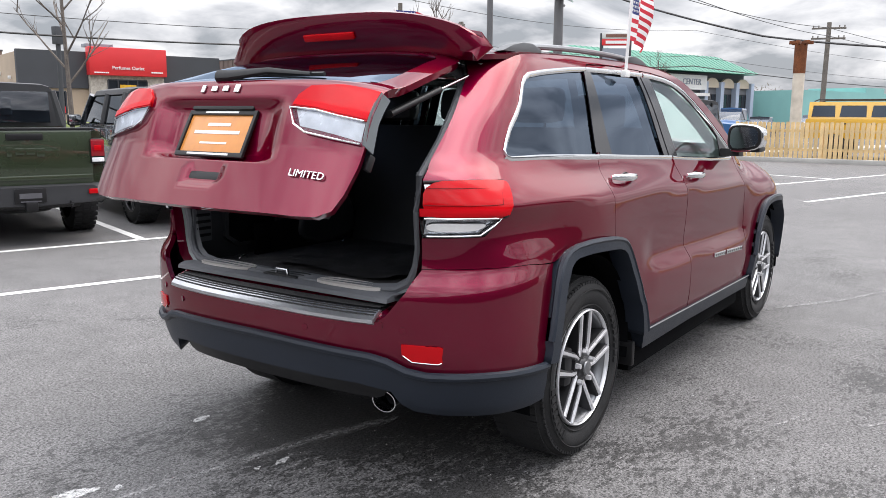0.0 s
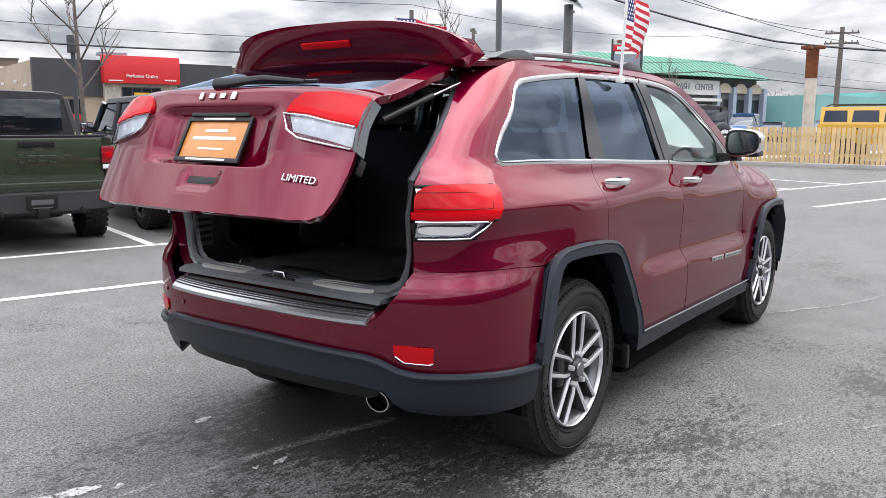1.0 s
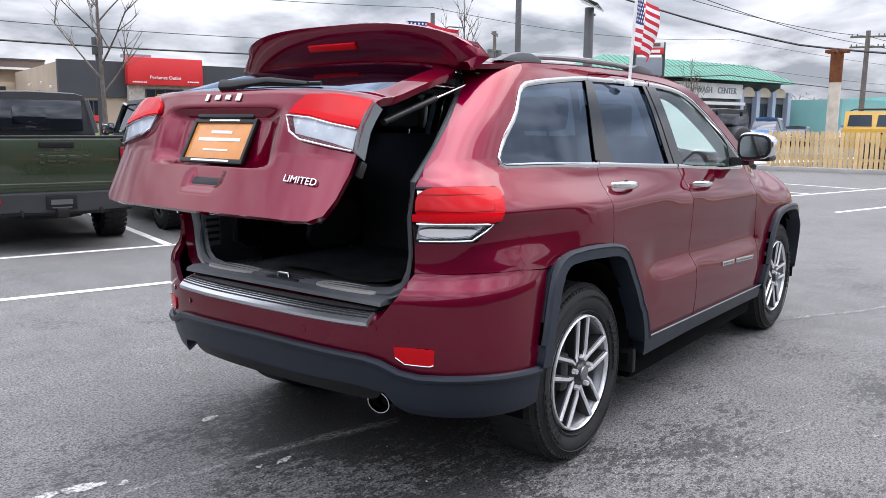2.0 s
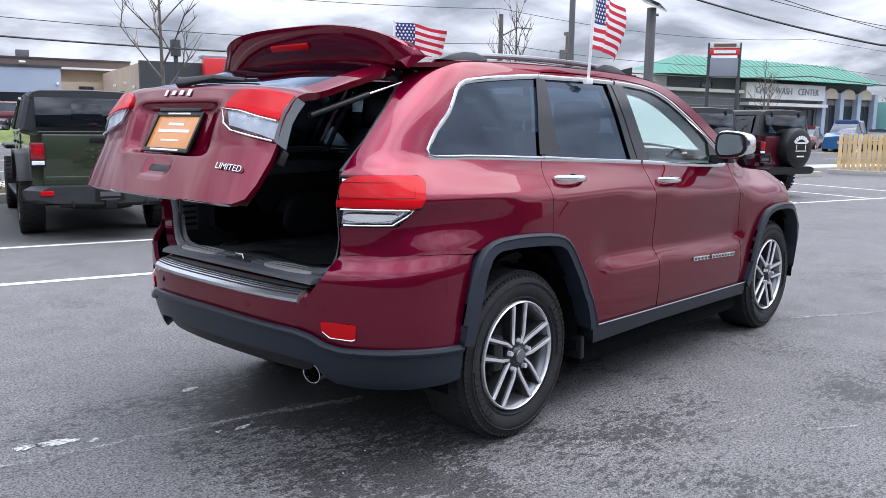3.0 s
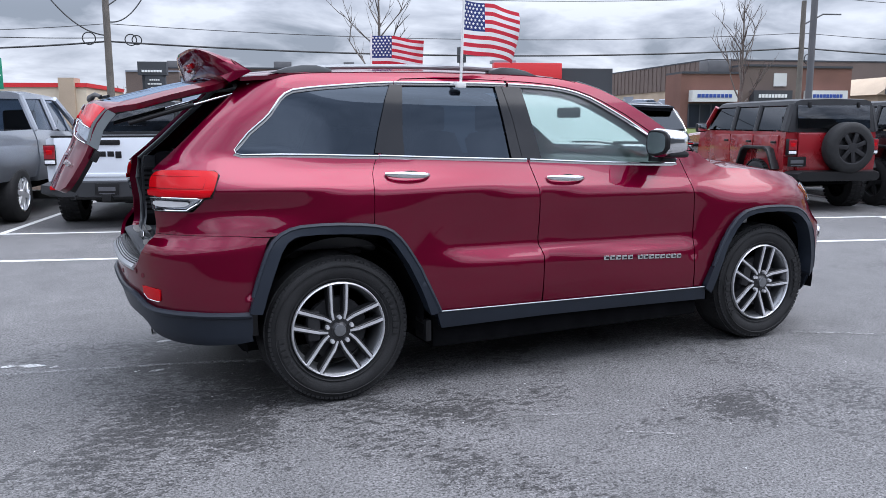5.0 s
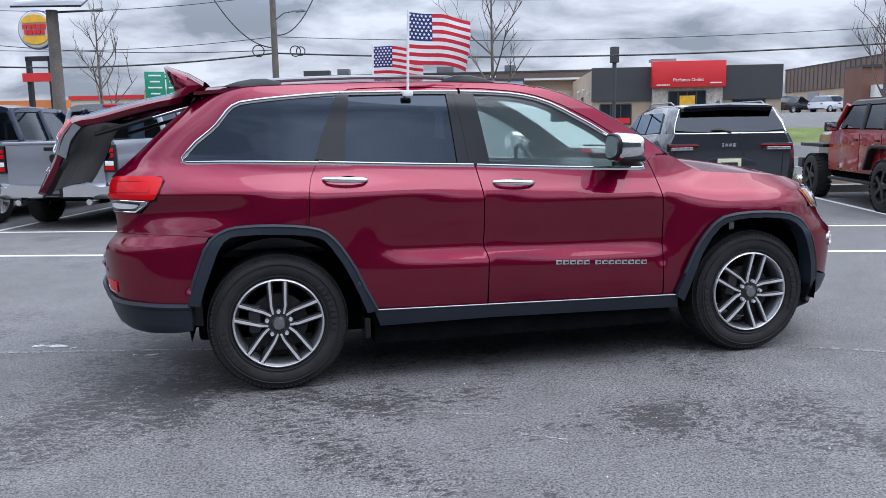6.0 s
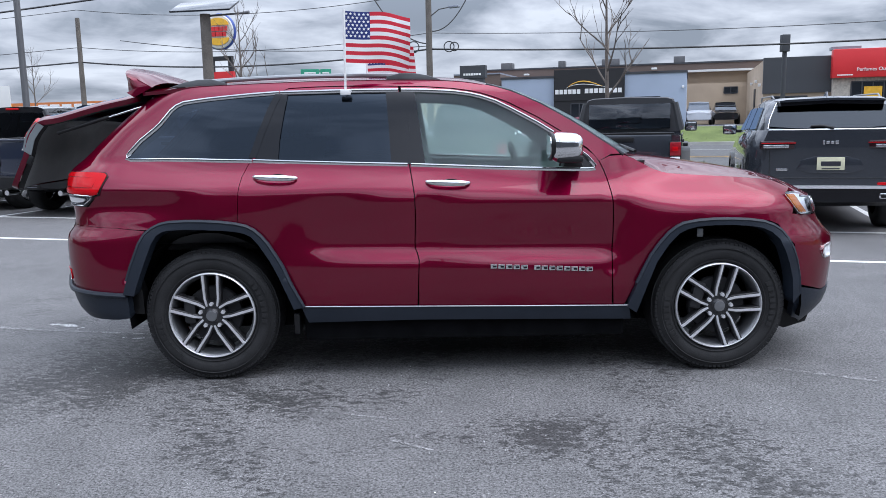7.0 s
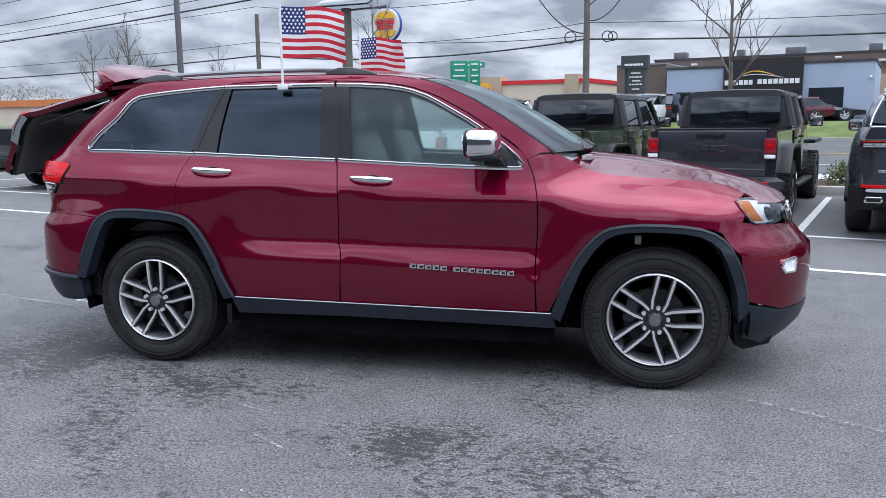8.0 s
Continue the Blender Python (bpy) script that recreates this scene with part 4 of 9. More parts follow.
# rear bumper
QR = lambda x, z: s_at(x, z) - x_rear(z) + AR
QY = lambda y, z: s_y(y, z) - x_rear(z) + AR
half = [(QY(0.505, 0.72), 0.716), (QY(0.545, 0.75), 0.745), (QY(0.585, 0.80), 0.80), (QY(0.605, 0.83), 0.83), (QY(0.632, 0.908), 0.908), (QR(-0.70, 0.908), 0.908), (QR(-0.50, 0.900), 0.900), (QR(-0.345, 0.885), 0.885), (QR(-0.375, 0.818), 0.818), (QR(-0.42, 0.693), 0.693), (QR(-0.462, 0.555), 0.533),
        (QR(-0.62, 0.556), 0.536), (QR(-0.72, 0.558), 0.540), (QY(0.66, 0.56), 0.543), (QY(0.60, 0.57), 0.556), (QY(0.54, 0.60), 0.586), (QY(0.48, 0.615), 0.598)]
bumper = skin("rear_bumper", girdle, [(0, 0.712), (0.3, 0.713)] + half + [(0, 0.608)] + [(-a, b) for a, b in reversed(half)] + [(-0.3, 0.713)], RED, car, step=0.025, thick=0.02, out=(0, 0, 0.7), label="dark red painted bumper")
low = [(QY(0.48, 0.61), 0.593), (QY(0.54, 0.60), 0.581), (QY(0.60, 0.57), 0.551), (QY(0.66, 0.56), 0.538), (QR(-0.72, 0.556), 0.535), (QR(-0.62, 0.55), 0.530), (QR(-0.455, 0.535), 0.522), (QR(-0.450, 0.45), 0.45), (QR(-0.455, 0.40), 0.392), (QR(-0.52, 0.385), 0.383), (QR(-0.66, 0.38), 0.380), (QY(0.68, 0.38), 0.384),
       (QY(0.60, 0.39), 0.396), (QY(0.565, 0.41), 0.425), (QY(0.54, 0.44), 0.47), (QY(0.42, 0.46), 0.485), (QY(0.3, 0.47), 0.482)]
skin("rear_lower_bumper", girdle, [(0, 0.603)] + low + [(0, 0.48)] + [(-a, b) for a, b in reversed(low)], CLAD, car, step=0.045, thick=0.06, lift=0.012, out=(0, 0, 0.5), label="dark grey plastic lower bumper")
part("bumper_edge", tubed(on_line(lambda q, z: girdle(q, z) + (girdle(q, z) - Vector((0.1, 0, z))).normalized() * 0.012, [(-a, b) for a, b in reversed(low[:7])] + [(0, 0.603)] + low[:7]), 0.016, 8), CLAD, car)
skin("rear_valance", girdle, [(-QY(0.54, 0.49), 0.495), (-0.3, 0.50), (0, 0.50), (0.3, 0.50), (QY(0.54, 0.49), 0.495), (QY(0.50, 0.43), 0.425), (0.3, 0.408), (0, 0.402), (-0.3, 0.408), (-QY(0.50, 0.43), 0.425)], BLACK, car, step=0.05, thick=0.03, lift=-0.015, out=(0, 0, 0.5), label="black lower valance")
part("skid_pan", prismed([(-0.90, 0.49), (-0.875, 0.435), (-0.60, 0.40), (-0.55, 0.43), (-0.80, 0.49)], -0.46, 0.46, 0.01), BLACK, car)
for sg in (-1, 1):
    G = lambda q, z, sg=sg: girdle(sg * abs(q), z)
    skin("rear_reflector", G, [(QY(0.595, 0.645), 0.650), (QY(0.70, 0.645), 0.648), (QR(-0.845, 0.64), 0.643), (QR(-0.845, 0.60), 0.592), (QY(0.70, 0.59), 0.586), (QY(0.625, 0.59), 0.590), (QY(0.595, 0.61), 0.612)], LENSRED, car, step=0.025, thick=0.02, lift=0.006, out=(0, 0, 0.6), label="red bumper reflector")
    part("reflector_rim", tubed(on_line(lambda q, z: G(q, z) + (G(q, z) - Vector((0.1, 0, z))).normalized() * 0.006, [(QY(0.597, 0.61), 0.610), (QY(0.625, 0.588), 0.588), (QY(0.70, 0.584), 0.584), (QR(-0.845, 0.59), 0.590)]), 0.0022, 6), CHROME, car)
    part("liner_end", prismed([(-0.47, 0.392), (-0.402, 0.388), (-0.405, 0.52), (-0.43, 0.60), (-0.47, 0.58)], sg * 0.72, sg * 0.80, 0.006), BLACK, car)
    if sg > 0:
        continue
    bm = bmesh.new()
    lathe(bm, [(-0.78, 0.030), (-0.855, 0.036), (-0.875, 0.040), (-0.875, 0.0372), (-0.78, 0.030)], "X", (0, sg * 0.495, 0.410), 24)
    bmesh.ops.scale(bm, vec=(1, 1.25, 1), space=Matrix.Translation((0, -sg * 0.495, 0)), verts=bm.verts)
    part("exhaust_tip", fix(bm), CHROME, car, "chrome exhaust tip")
    part("exhaust_pipe", tubed([(-0.82, sg * 0.495, 0.410), (-0.3, sg * 0.42, 0.40)], 0.029, 12), DARK, car)
for q, z in ((-QY(0.60, 0.70), 0.700), (-0.10, 0.665), (0.28, 0.668), (QY(0.60, 0.70), 0.700)):
    p = girdle(q, z)
    d = (p - Vector((0.1, 0, z))).normalized()
    part("parking_sensor", tubed([p - d * 0.01, p + d * 0.003], 0.012, 14), RED, car)


def step_f(q, k):
    p2 = girdle(q, 0.73) + Vector((1, 0, 0)) * k
    p2.z = 0.722 + 0.036 * ramp01(k, 0.0, 0.05) + 0.042 * ramp01(k, 0.09, 0.14)
    return p2


HQ = QY(0.51, 0.73)
skin("bumper_top", step_f, [(-HQ - 0.03, -0.004), (-0.35, -0.004), (0, -0.004), (0.35, -0.004), (HQ + 0.03, -0.004), (HQ + 0.02, 0.15), (0.35, 0.155), (0, 0.155), (-0.35, 0.155), (-HQ - 0.02, 0.15)], RED, car, step=0.04, thick=0.02, out=(0, 0, 0.2))
skin("step_pad", step_f, [(-HQ, 0.040), (0, 0.040), (HQ, 0.040), (HQ, 0.098), (0, 0.102), (-HQ, 0.098)], BLACK, car, step=0.03, thick=0.01, lift=0.004, out=(0, 0, 0.2), label="black ribbed step pad")
for k in (0.050, 0.063, 0.076, 0.089):
    part("pad_rib", tubed([step_f(-HQ + 0.01 + (2 * HQ - 0.02) * i / 32, k) + Vector((0, 0, 0.006)) for i in range(33)], 0.0042, 6), BLACK, car, "black rib")


def strip_bar(profile, half, mat, label):
    """A bar of one cross-section laid along the bumper's upper edge."""
    bm = bmesh.new()
    rings = []
    for i in range(41):
        q = -half + 2 * half * i / 40
        p = girdle(q, 0.73)
        rings.append([bm.verts.new((p.x + dx, p.y, z)) for dx, z in profile])
    for u, v in zip(rings, rings[1:]):
        for i in range(len(profile)):
            j = (i + 1) % len(profile)
            bm.faces.new((u[i], u[j], v[j], v[i]))
    bm.faces.new(rings[0])
    bm.faces.new(rings[-1][::-1])
    return part("step_strip", fix(bm), mat, car, label, angle=25)


strip_bar([(-0.006, 0.712), (-0.014, 0.718), (-0.013, 0.730), (0.010, 0.750), (0.030, 0.760), (0.038, 0.757), (0.02, 0.735), (0.008, 0.717)], HQ, STRIP, "bright ribbed bumper step strip")
for dx, z in ((0.004, 0.7455), (0.014, 0.7525), (0.024, 0.7578)):
    part("pad_rib", tubed([(p.x + dx, p.y, z) for p in [girdle(-HQ + 0.005 + (2 * HQ - 0.01) * i / 40, 0.73) for i in range(41)]], 0.0032, 6), BLACK, car, "black rubber rib")

part("arch_bracket", boxed((2.82, -0.77, 0.80), (0.035, 0.012, 0.05), 0.004), RAILGREY, car, "pale bracket in the wheel arch")
# floor pan, so that the ground below stays dark
part("floor_pan", boxed((1.40, 0, 0.36), (3.7, 1.22, 0.22), 0.03), DARK, car)
part("rocker", boxed((1.45, 0, 0.335), (1.85, 1.68, 0.23), 0.03), DARK, car)
part("tank_guard", boxed((0.75, 0.15, 0.30), (1.2, 0.8, 0.14), 0.05), DARK, car)
part("axle", tubed([(0, -0.75, 0.385), (0, 0.75, 0.385)], 0.05, 10), DARK, car)
part("axle", tubed([(2.915, -0.75, 0.385), (2.915, 0.75, 0.385)], 0.05, 10), DARK, car)

# ---- wheels ----
DISC = material("dull_brake_steel", (0.028, 0.028, 0.030), 0.55, 0.4, 0.15, 20, spec=0.3)
BARREL = material("painted_rim_barrel", (0.22, 0.225, 0.235), 0.35, 0.7, 0.1, 12)


def add_wheel(cx, sg):
    bm = bmesh.new()
    prof = [(-0.235, 0.252), (-0.248, 0.275), (-0.258, 0.315), (-0.252, 0.352), (-0.225, 0.378), (-0.19, 0.3845), (-0.135, 0.3855), (-0.08, 0.3845), (-0.04, 0.378), (-0.012, 0.352), (-0.004, 0.315), (-0.010, 0.285), (-0.022, 0.262), (-0.035, 0.246)]
    lathe(bm, [(sg * a, r) for a, r in prof], "Y", (0, 0, 0), 72)
    fix(bm)
    hub = part("wheel", bm, RUBBER, car, "black road tyre on a five-spoke alloy rim")
    hub.location = (cx, sg * 0.86, 0.385)
    blocks = [(72, a, 0.3822, 0.0295, w, 0.006, a) for a, w in ((-0.205, 0.05), (-0.135, 0.055), (-0.065, 0.05))] + [(90, -0.0225, 0.3605, 0.019, 0.012, 0.016, 0.0)]
    bm = bmesh.new()
    for count, a, r, sx, sy, sz, skew in blocks:
        for k in range(count):
            t = 2 * math.pi * k / count + skew
            m = Matrix.Rotation(t, 4, "Y") @ Matrix.Translation((0, sg * a, r))
            v = [bm.verts.new(m @ Vector((i * sx / 2, j * sy / 2, l * sz / 2))) for l in (-1, 1) for i, j in ((-1, -1), (1, -1), (1, 1), (-1, 1))]
            for q in ((7, 6, 5, 4), (0, 1, 5, 4), (1, 2, 6, 5), (2, 3, 7, 6), (3, 0, 4, 7)):
                bm.faces.new([v[n] for n in q])
    part("tread", fix(bm), RUBBER, hub, smooth=False)
    # raised rings and plain moulded bars on the sidewall
    bm = bmesh.new()
    for rr, aa in ((0.335, -0.0055), (0.268, -0.0145)):
        tube(bm, [(rr * math.cos(t), sg * (aa + 0.003), rr * math.sin(t)) for t in [2 * math.pi * k / 72 for k in range(73)]], 0.003, 5, caps=False)
    for mid, cnt in ((1.35, 8), (4.3, 8)):
        for k in range(cnt):
            t = mid + (k - cnt / 2) * 0.115
            m = Matrix.Rotation(t, 4, "Y") @ Matrix.Translation((0, sg * -0.0045, 0.305))
            v = [bm.verts.new(m @ Vector((i * 0.011, sg * j * 0.004, l * 0.016))) for j in (-1, 1) for i, l in ((-1, -1), (1, -1), (1, 1), (-1, 1))]
            for q in ((7, 6, 5, 4), (0, 1, 5, 4), (1, 2, 6, 5), (2, 3, 7, 6), (3, 0, 4, 7)):
                bm.faces.new([v[n] for n in q])
    part("sidewall_mark", fix(bm), RUBBER, hub, smooth=False)
    # rim
    bm = bmesh.new()
    lathe(bm, [(sg * a, r) for a, r in ((-0.20, 0.235), (-0.14, 0.215), (-0.06, 0.222), (-0.028, 0.236), (-0.022, 0.246))], "Y", (0, 0, 0), 64)
    part("rim_barrel", fix(bm), BARREL, hub, "grey alloy rim barrel")
    bm = bmesh.new()
    lathe(bm, [(sg * a, r) for a, r in ((-0.024, 0.238), (-0.012, 0.240), (-0.008, 0.244), (-0.012, 0.249), (-0.026, 0.251))], "Y", (0, 0, 0), 64)
    part("rim_lip", fix(bm), SATIN, hub, "machined alloy rim lip")
    bm = bmesh.new()
    lathe(bm, [(sg * a, r) for a, r in ((-0.06, 0.001), (-0.06, 0.16), (-0.075, 0.165), (-0.09, 0.165))], "Y", (0, 0, 0), 48)
    part("brake_disc", fix(bm), DISC, hub)
    part("brake_caliper", boxed((0.13 * (1 if cx > 1 else -1), sg * -0.045, 0.03), (0.07, 0.05, 0.16), 0.02), DISC, hub)
    for k in range(5):
        base = math.pi / 2 + 2 * math.pi * k / 5
        for d in (-1, 1):
            # each spoke starts at the hub, kinks outward and runs to the lip
            pin, pmid, pout = (0.060, base + d * 0.50), (0.105, base + d * 0.375), (0.240, base + d * 0.180)
            bmF, bmB = bmesh.new(), bmesh.new()
            for bm, w0, y0, y1 in ((bmF, 0.0062, -0.020, -0.008), (bmB, 0.0142, -0.062, -0.016)):
                pts = []
                for (r, a), ww in zip((pin, pmid, pout), (1.0, 1.0, 1.15)):
                    pts.append((Vector((r * math.cos(a), 0, r * math.sin(a))), ww * w0))
                rings = []
                for i, (p, w) in enumerate(pts):
                    q = pts[min(i + 1, 2)][0] - pts[max(i - 1, 0)][0]
                    nrm = Vector((-q.z, 0, q.x)).normalized()
                    drop = (-0.010, -0.004, 0.0)[i]
                    rings.append([bm.verts.new(p + nrm * w * e + Vector((0, sg * (yy + drop), 0))) for e, yy in ((1.25, y0), (1, y1 - 0.003), (0.8, y1), (-0.8, y1), (-1, y1 - 0.003), (-1.25, y0))])
                for u, v in zip(rings, rings[1:]):
                    for i in range(6):
                        j = (i + 1) % 6
                        bm.faces.new((u[i], u[j], v[j], v[i]))
                bm.faces.new(rings[0])
                bm.faces.new(rings[-1][::-1])
                fix(bm)
            spoke = part("spoke", bmB, GUN, hub)
            part("spoke_face", bmF, SATIN, hub, "machined alloy spoke face")
        a = base
        nut = Vector((0.068 * math.cos(a), sg * -0.020, 0.068 * math.sin(a)))
        part("lug_nut", tubed([nut, nut + Vector((0, sg * 0.020, 0))], [0.0125, 0.0105], 6), SATIN, hub)
    bm = bmesh.new()
    lathe(bm, [(sg * a, r) for a, r in ((-0.05, 0.085), (-0.022, 0.080), (-0.018, 0.045), (-0.010, 0.040), (-0.002, 0.030), (0.001, 0.0005))], "Y", (0, 0, 0), 32)
    part("hub_cap", fix(bm), GUN, hub, "dark hub with centre cap")
    bm = bmesh.new()
    lathe(bm, [(sg * a, r) for a, r in ((-0.008, 0.034), (0.002, 0.029), (0.005, 0.0005))], "Y", (0, 0, 0), 24)
    part("centre_cap", fix(bm), BARREL, hub, "grey centre cap")
    return hub


wheel = add_wheel(0.0, -1)
copy_thing(wheel, pose(2.915, -0.86, 0.385, 0, 14, 0))
copy_thing(wheel, pose(0.0, 0.86, 0.385, 0, 0, 180))
copy_thing(wheel, pose(2.915, 0.86, 0.385, 0, 20, 180))


# ---- the liftgate, built shut and swung up on its hinge ----
GATE_UP = 28.0
HINGE = Matrix.Translation((-0.36, 0, 1.70))
gate_pose = HINGE @ Matrix.Rotation(radians(GATE_UP), 4, "Y") @ HINGE.inverted()
GY = [(0.46, 0.762), (0.53, 0.772), (0.572, 0.80), (0.592, 0.86), (0.606, 0.95), (0.612, 1.05), (0.614, 1.16), (0.612, 1.22), (0.606, 1.30), (0.585, 1.45), (0.558, 1.55), (0.528, 1.61)]
gate_outline = [(a, b) for a, b in GY] + [(0.3, 1.645), (0, 1.655), (-0.3, 1.645)] + [(-a, b) for a, b in reversed(GY)] + [(-0.25, 0.755), (0, 0.752), (0.25, 0.755)]
REAR_GLASS = [(-0.50, 1.245), (-0.3, 1.232), (0, 1.228), (0.3, 1.232), (0.50, 1.245), (0.545, 1.27), (0.545, 1.33), (0.525, 1.45), (0.495, 1.555), (0.46, 1.585), (0.2, 1.60), (-0.2, 1.60), (-0.46, 1.585), (-0.495, 1.555), (-0.525, 1.45), (-0.545, 1.33), (-0.545, 1.27)]


def gate_f(y, z):
    """The gate's face with the dish round the number plate and the pull below it."""
    p = back(y, z)
    d = (1 - ramp01(abs(y), 0.20, 0.335)) * ramp01(z, 0.925, 0.955) * (1 - ramp01(z, 1.115, 1.165))
    p.x += 0.045 * d
    h = (1 - ramp01(abs(y + 0.02), 0.075, 0.095)) * ramp01(z, 0.836, 0.85) * (1 - ramp01(z, 0.895, 0.91))
    p.x += 0.02 * h
    return p


gate = skin("liftgate", gate_f, gate_outline, RED, car, holes=[REAR_GLASS], step=0.028, thick=0.03, out=(0.5, 0, 1.0), label="raised dark red liftgate")
gate.matrix_basis = gate_pose
skin("rear_window", back, [(a * 1.012, b + (b - 1.41) * 0.02) for a, b in REAR_GLASS], PRIVACY, gate, step=0.07, thick=0.004, lift=-0.004, out=(0.5, 0, 1.0), label="dark rear window")
skin("gate_lining", lambda y, z: back(y, z) + Vector((0.066, 0, -0.01)), [(a * 0.92, max(b, 0.80) if b < 1 else b) for a, b in gate_outline], BLACK, gate, holes=[[(a * 0.97, b) for a, b in REAR_GLASS]], step=0.08, thick=0.03, out=(-3.0, 0, 1.2), label="black inner lining")
for sg in (-1, 1):
    G = lambda a, b, sg=sg: back(sg * a, b)
    skin("gate_lamp_red", G, [(0.608, 1.208), (0.50, 1.212), (0.39, 1.200), (0.355, 1.165), (0.345, 1.125), (0.44, 1.118), (0.52, 1.105), (0.606, 1.100)], LENSRED, gate, step=0.025, thick=0.035, lift=0.010, out=(0.5, 0, 1.1), label="red tail lamp lens")
    skin("gate_lamp_clear", G, [(0.345, 1.119), (0.44, 1.111), (0.52, 1.098), (0.606, 1.093), (0.602, 1.028), (0.52, 1.030), (0.42, 1.040), (0.375, 1.065)], LENSCLEAR, gate, step=0.025, thick=0.03, lift=0.008, out=(0.5, 0, 1.1), label="clear reversing lamp lens")
    skin("gate_lamp_back", G, [(0.604, 1.20), (0.40, 1.195), (0.36, 1.12), (0.39, 1.06), (0.598, 1.035)], REFLECTOR, gate, step=0.05, thick=0.02, lift=0.003, out=(0.5, 0, 1.1))
    part("gate_lamp_strip", tubed([back(sg * a, b) + Vector((-0.014, 0, 0)) for a, b in ((0.603, 1.024), (0.52, 1.026), (0.42, 1.036), (0.372, 1.062), (0.342, 1.117), (0.44, 1.112), (0.52, 1.100), (0.603, 1.096))], 0.0035, 6), CHROME, gate)
    skin("lamp_bar", G, [(0.607, 1.128), (0.52, 1.132), (0.44, 1.142), (0.352, 1.148), (0.347, 1.128), (0.44, 1.122), (0.52, 1.110), (0.606, 1.105)], LENSGLOW, gate, step=0.03, thick=0.006, lift=0.013, out=(0.5, 0, 1.1), label="brighter red light bar")
    skin("lamp_end", lambda a, b, sg=sg: back(sg * 0.611, b) + Vector((a, 0, 0)), [(-0.012, 1.212), (-0.012, 1.025), (0.045, 1.02), (0.045, 1.21)], SEALGREY, gate, step=0.05, thick=0.004, out=(0, 0, 1.1))
    part("gate_buffer", boxed(tuple(back(sg * 0.60, 0.99) + Vector((0.05, sg * 0.004, 0))), (0.03, 0.014, 0.055), 0.006), BLACK, gate)
# spoiler over the glass
bm = bmesh.new()
rows = []
for i in range(25):
    y = -0.60 + 1.2 * i / 24
    k = 1 - (abs(y) / 0.60) ** 3.2
    x0 = -0.36 - 0.03 * k
    reach = 0.06 + 0.155 * k ** 0.5
    pts = [(x0 + 0.02, 1.700 + 0.035 * k), (x0 - 0.08, 1.705 + 0.034 * k), (x0 - reach, 1.690 + 0.028 * k), (x0 - reach - 0.012, 1.680 + 0.026 * k), (x0 - reach + 0.004, 1.660 + 0.022 * k), (x0 - 0.10 - 0.01 * k, 1.605 + 0.012 * k), (x0 - 0.05, 1.60)]
    rows.append([bm.verts.new((x, y, z)) for x, z in pts])
for u, v in zip(rows, rows[1:]):
    for i in range(len(u) - 1):
        bm.faces.new((u[i], v[i], v[i + 1], u[i + 1]))
for u in (rows[0], rows[-1]):
    bm.faces.new(u)
part("spoiler", fix(bm), RED, gate, "dark red roof spoiler", angle=50)
part("brake_light", boxed((-0.553, 0, 1.646), (0.030, 0.25, 0.016), 0.007, Matrix.Rotation(radians(33), 4, "Y")), LENSRED, gate, "high brake light")
# wiper on the window
w0 = back(0.0, 1.245) + Vector((-0.012, 0, 0.006))
w1 = back(-0.33, 1.262) + Vector((-0.012, 0, 0.005))
part("rear_wiper", tubed([w0 + Vector((0, 0.06, 0)), w0, (w0 + w1) / 2 + Vector((-0.010, 0, 0.010)), w1], [0.024, 0.021, 0.013, 0.008], 8, 0.8), BLACK, gate, "black rear wiper")
part("wiper_blade", tubed([back(0.03, 1.275) + Vector((-0.012, 0, 0)), back(-0.36, 1.283) + Vector((-0.012, 0, 0))], 0.008, 6), BLACK, gate)
# plate with its frame, lettering too small to read
pc = gate_f(0.0, 1.035) + Vector((-0.012, 0, 0))
tilt = Matrix.Rotation(radians(4), 4, "Y")
plate = part("licence_plate", boxed(tuple(pc), (0.006, 0.305, 0.152), 0.004, None), PLATEORANGE, gate, "orange dealer plate in a black frame")
bmf = bmesh.new()
for dz in (-0.081, 0.081):
    box(bmf, (pc.x - 0.004, pc.y, pc.z + dz), (0.012, 0.33, 0.018), 0.003)
for dy in (-0.158, 0.158):
    box(bmf, (pc.x - 0.004, pc.y + dy, pc.z), (0.012, 0.014, 0.150), 0.003)
part("plate_frame", bmf, BLACK, gate)
for dz, w, h in ((0.036, 0.11, 0.012), (0.006, 0.22, 0.013), (-0.036, 0.13, 0.007)):
    part("plate_print", boxed((pc.x - 0.0035, pc.y, pc.z + dz), (0.002, w, h), 0), WHITE, gate)
for dz, w in ((0.081, 0.16), (-0.081, 0.20)):
    part("plate_print", boxed((pc.x - 0.0105, pc.y, pc.z + dz), (0.002, w, 0.007), 0), WHITE, gate)
part("pull_handle", boxed(tuple(gate_f(-0.02, 0.872) + Vector((0.006, 0, 0.0))), (0.02, 0.15, 0.038), 0.010), BLACK, gate, "black pull recess")
part("number_lamp_bar", boxed(tuple(gate_f(0.0, 1.135) + Vector((0.010, 0, 0))), (0.03, 0.30, 0.022), 0.008), BLACK, gate)
bp = back(-0.46, 0.90)
bt = back(-0.44, 0.90) - back(-0.48, 0.90)
yaw = math.degrees(math.atan2(-bt.y, -bt.x))
text_mesh("trim_badge", "LIMITED", 0.035, BADGE, gate, Matrix.Translation(bp + Vector((-0.005, -0.002, 0))) @ Matrix.Rotation(radians(yaw), 4, "Z") @ Matrix.Rotation(radians(90), 4, "X"), 0.003, "bright LIMITED badge")
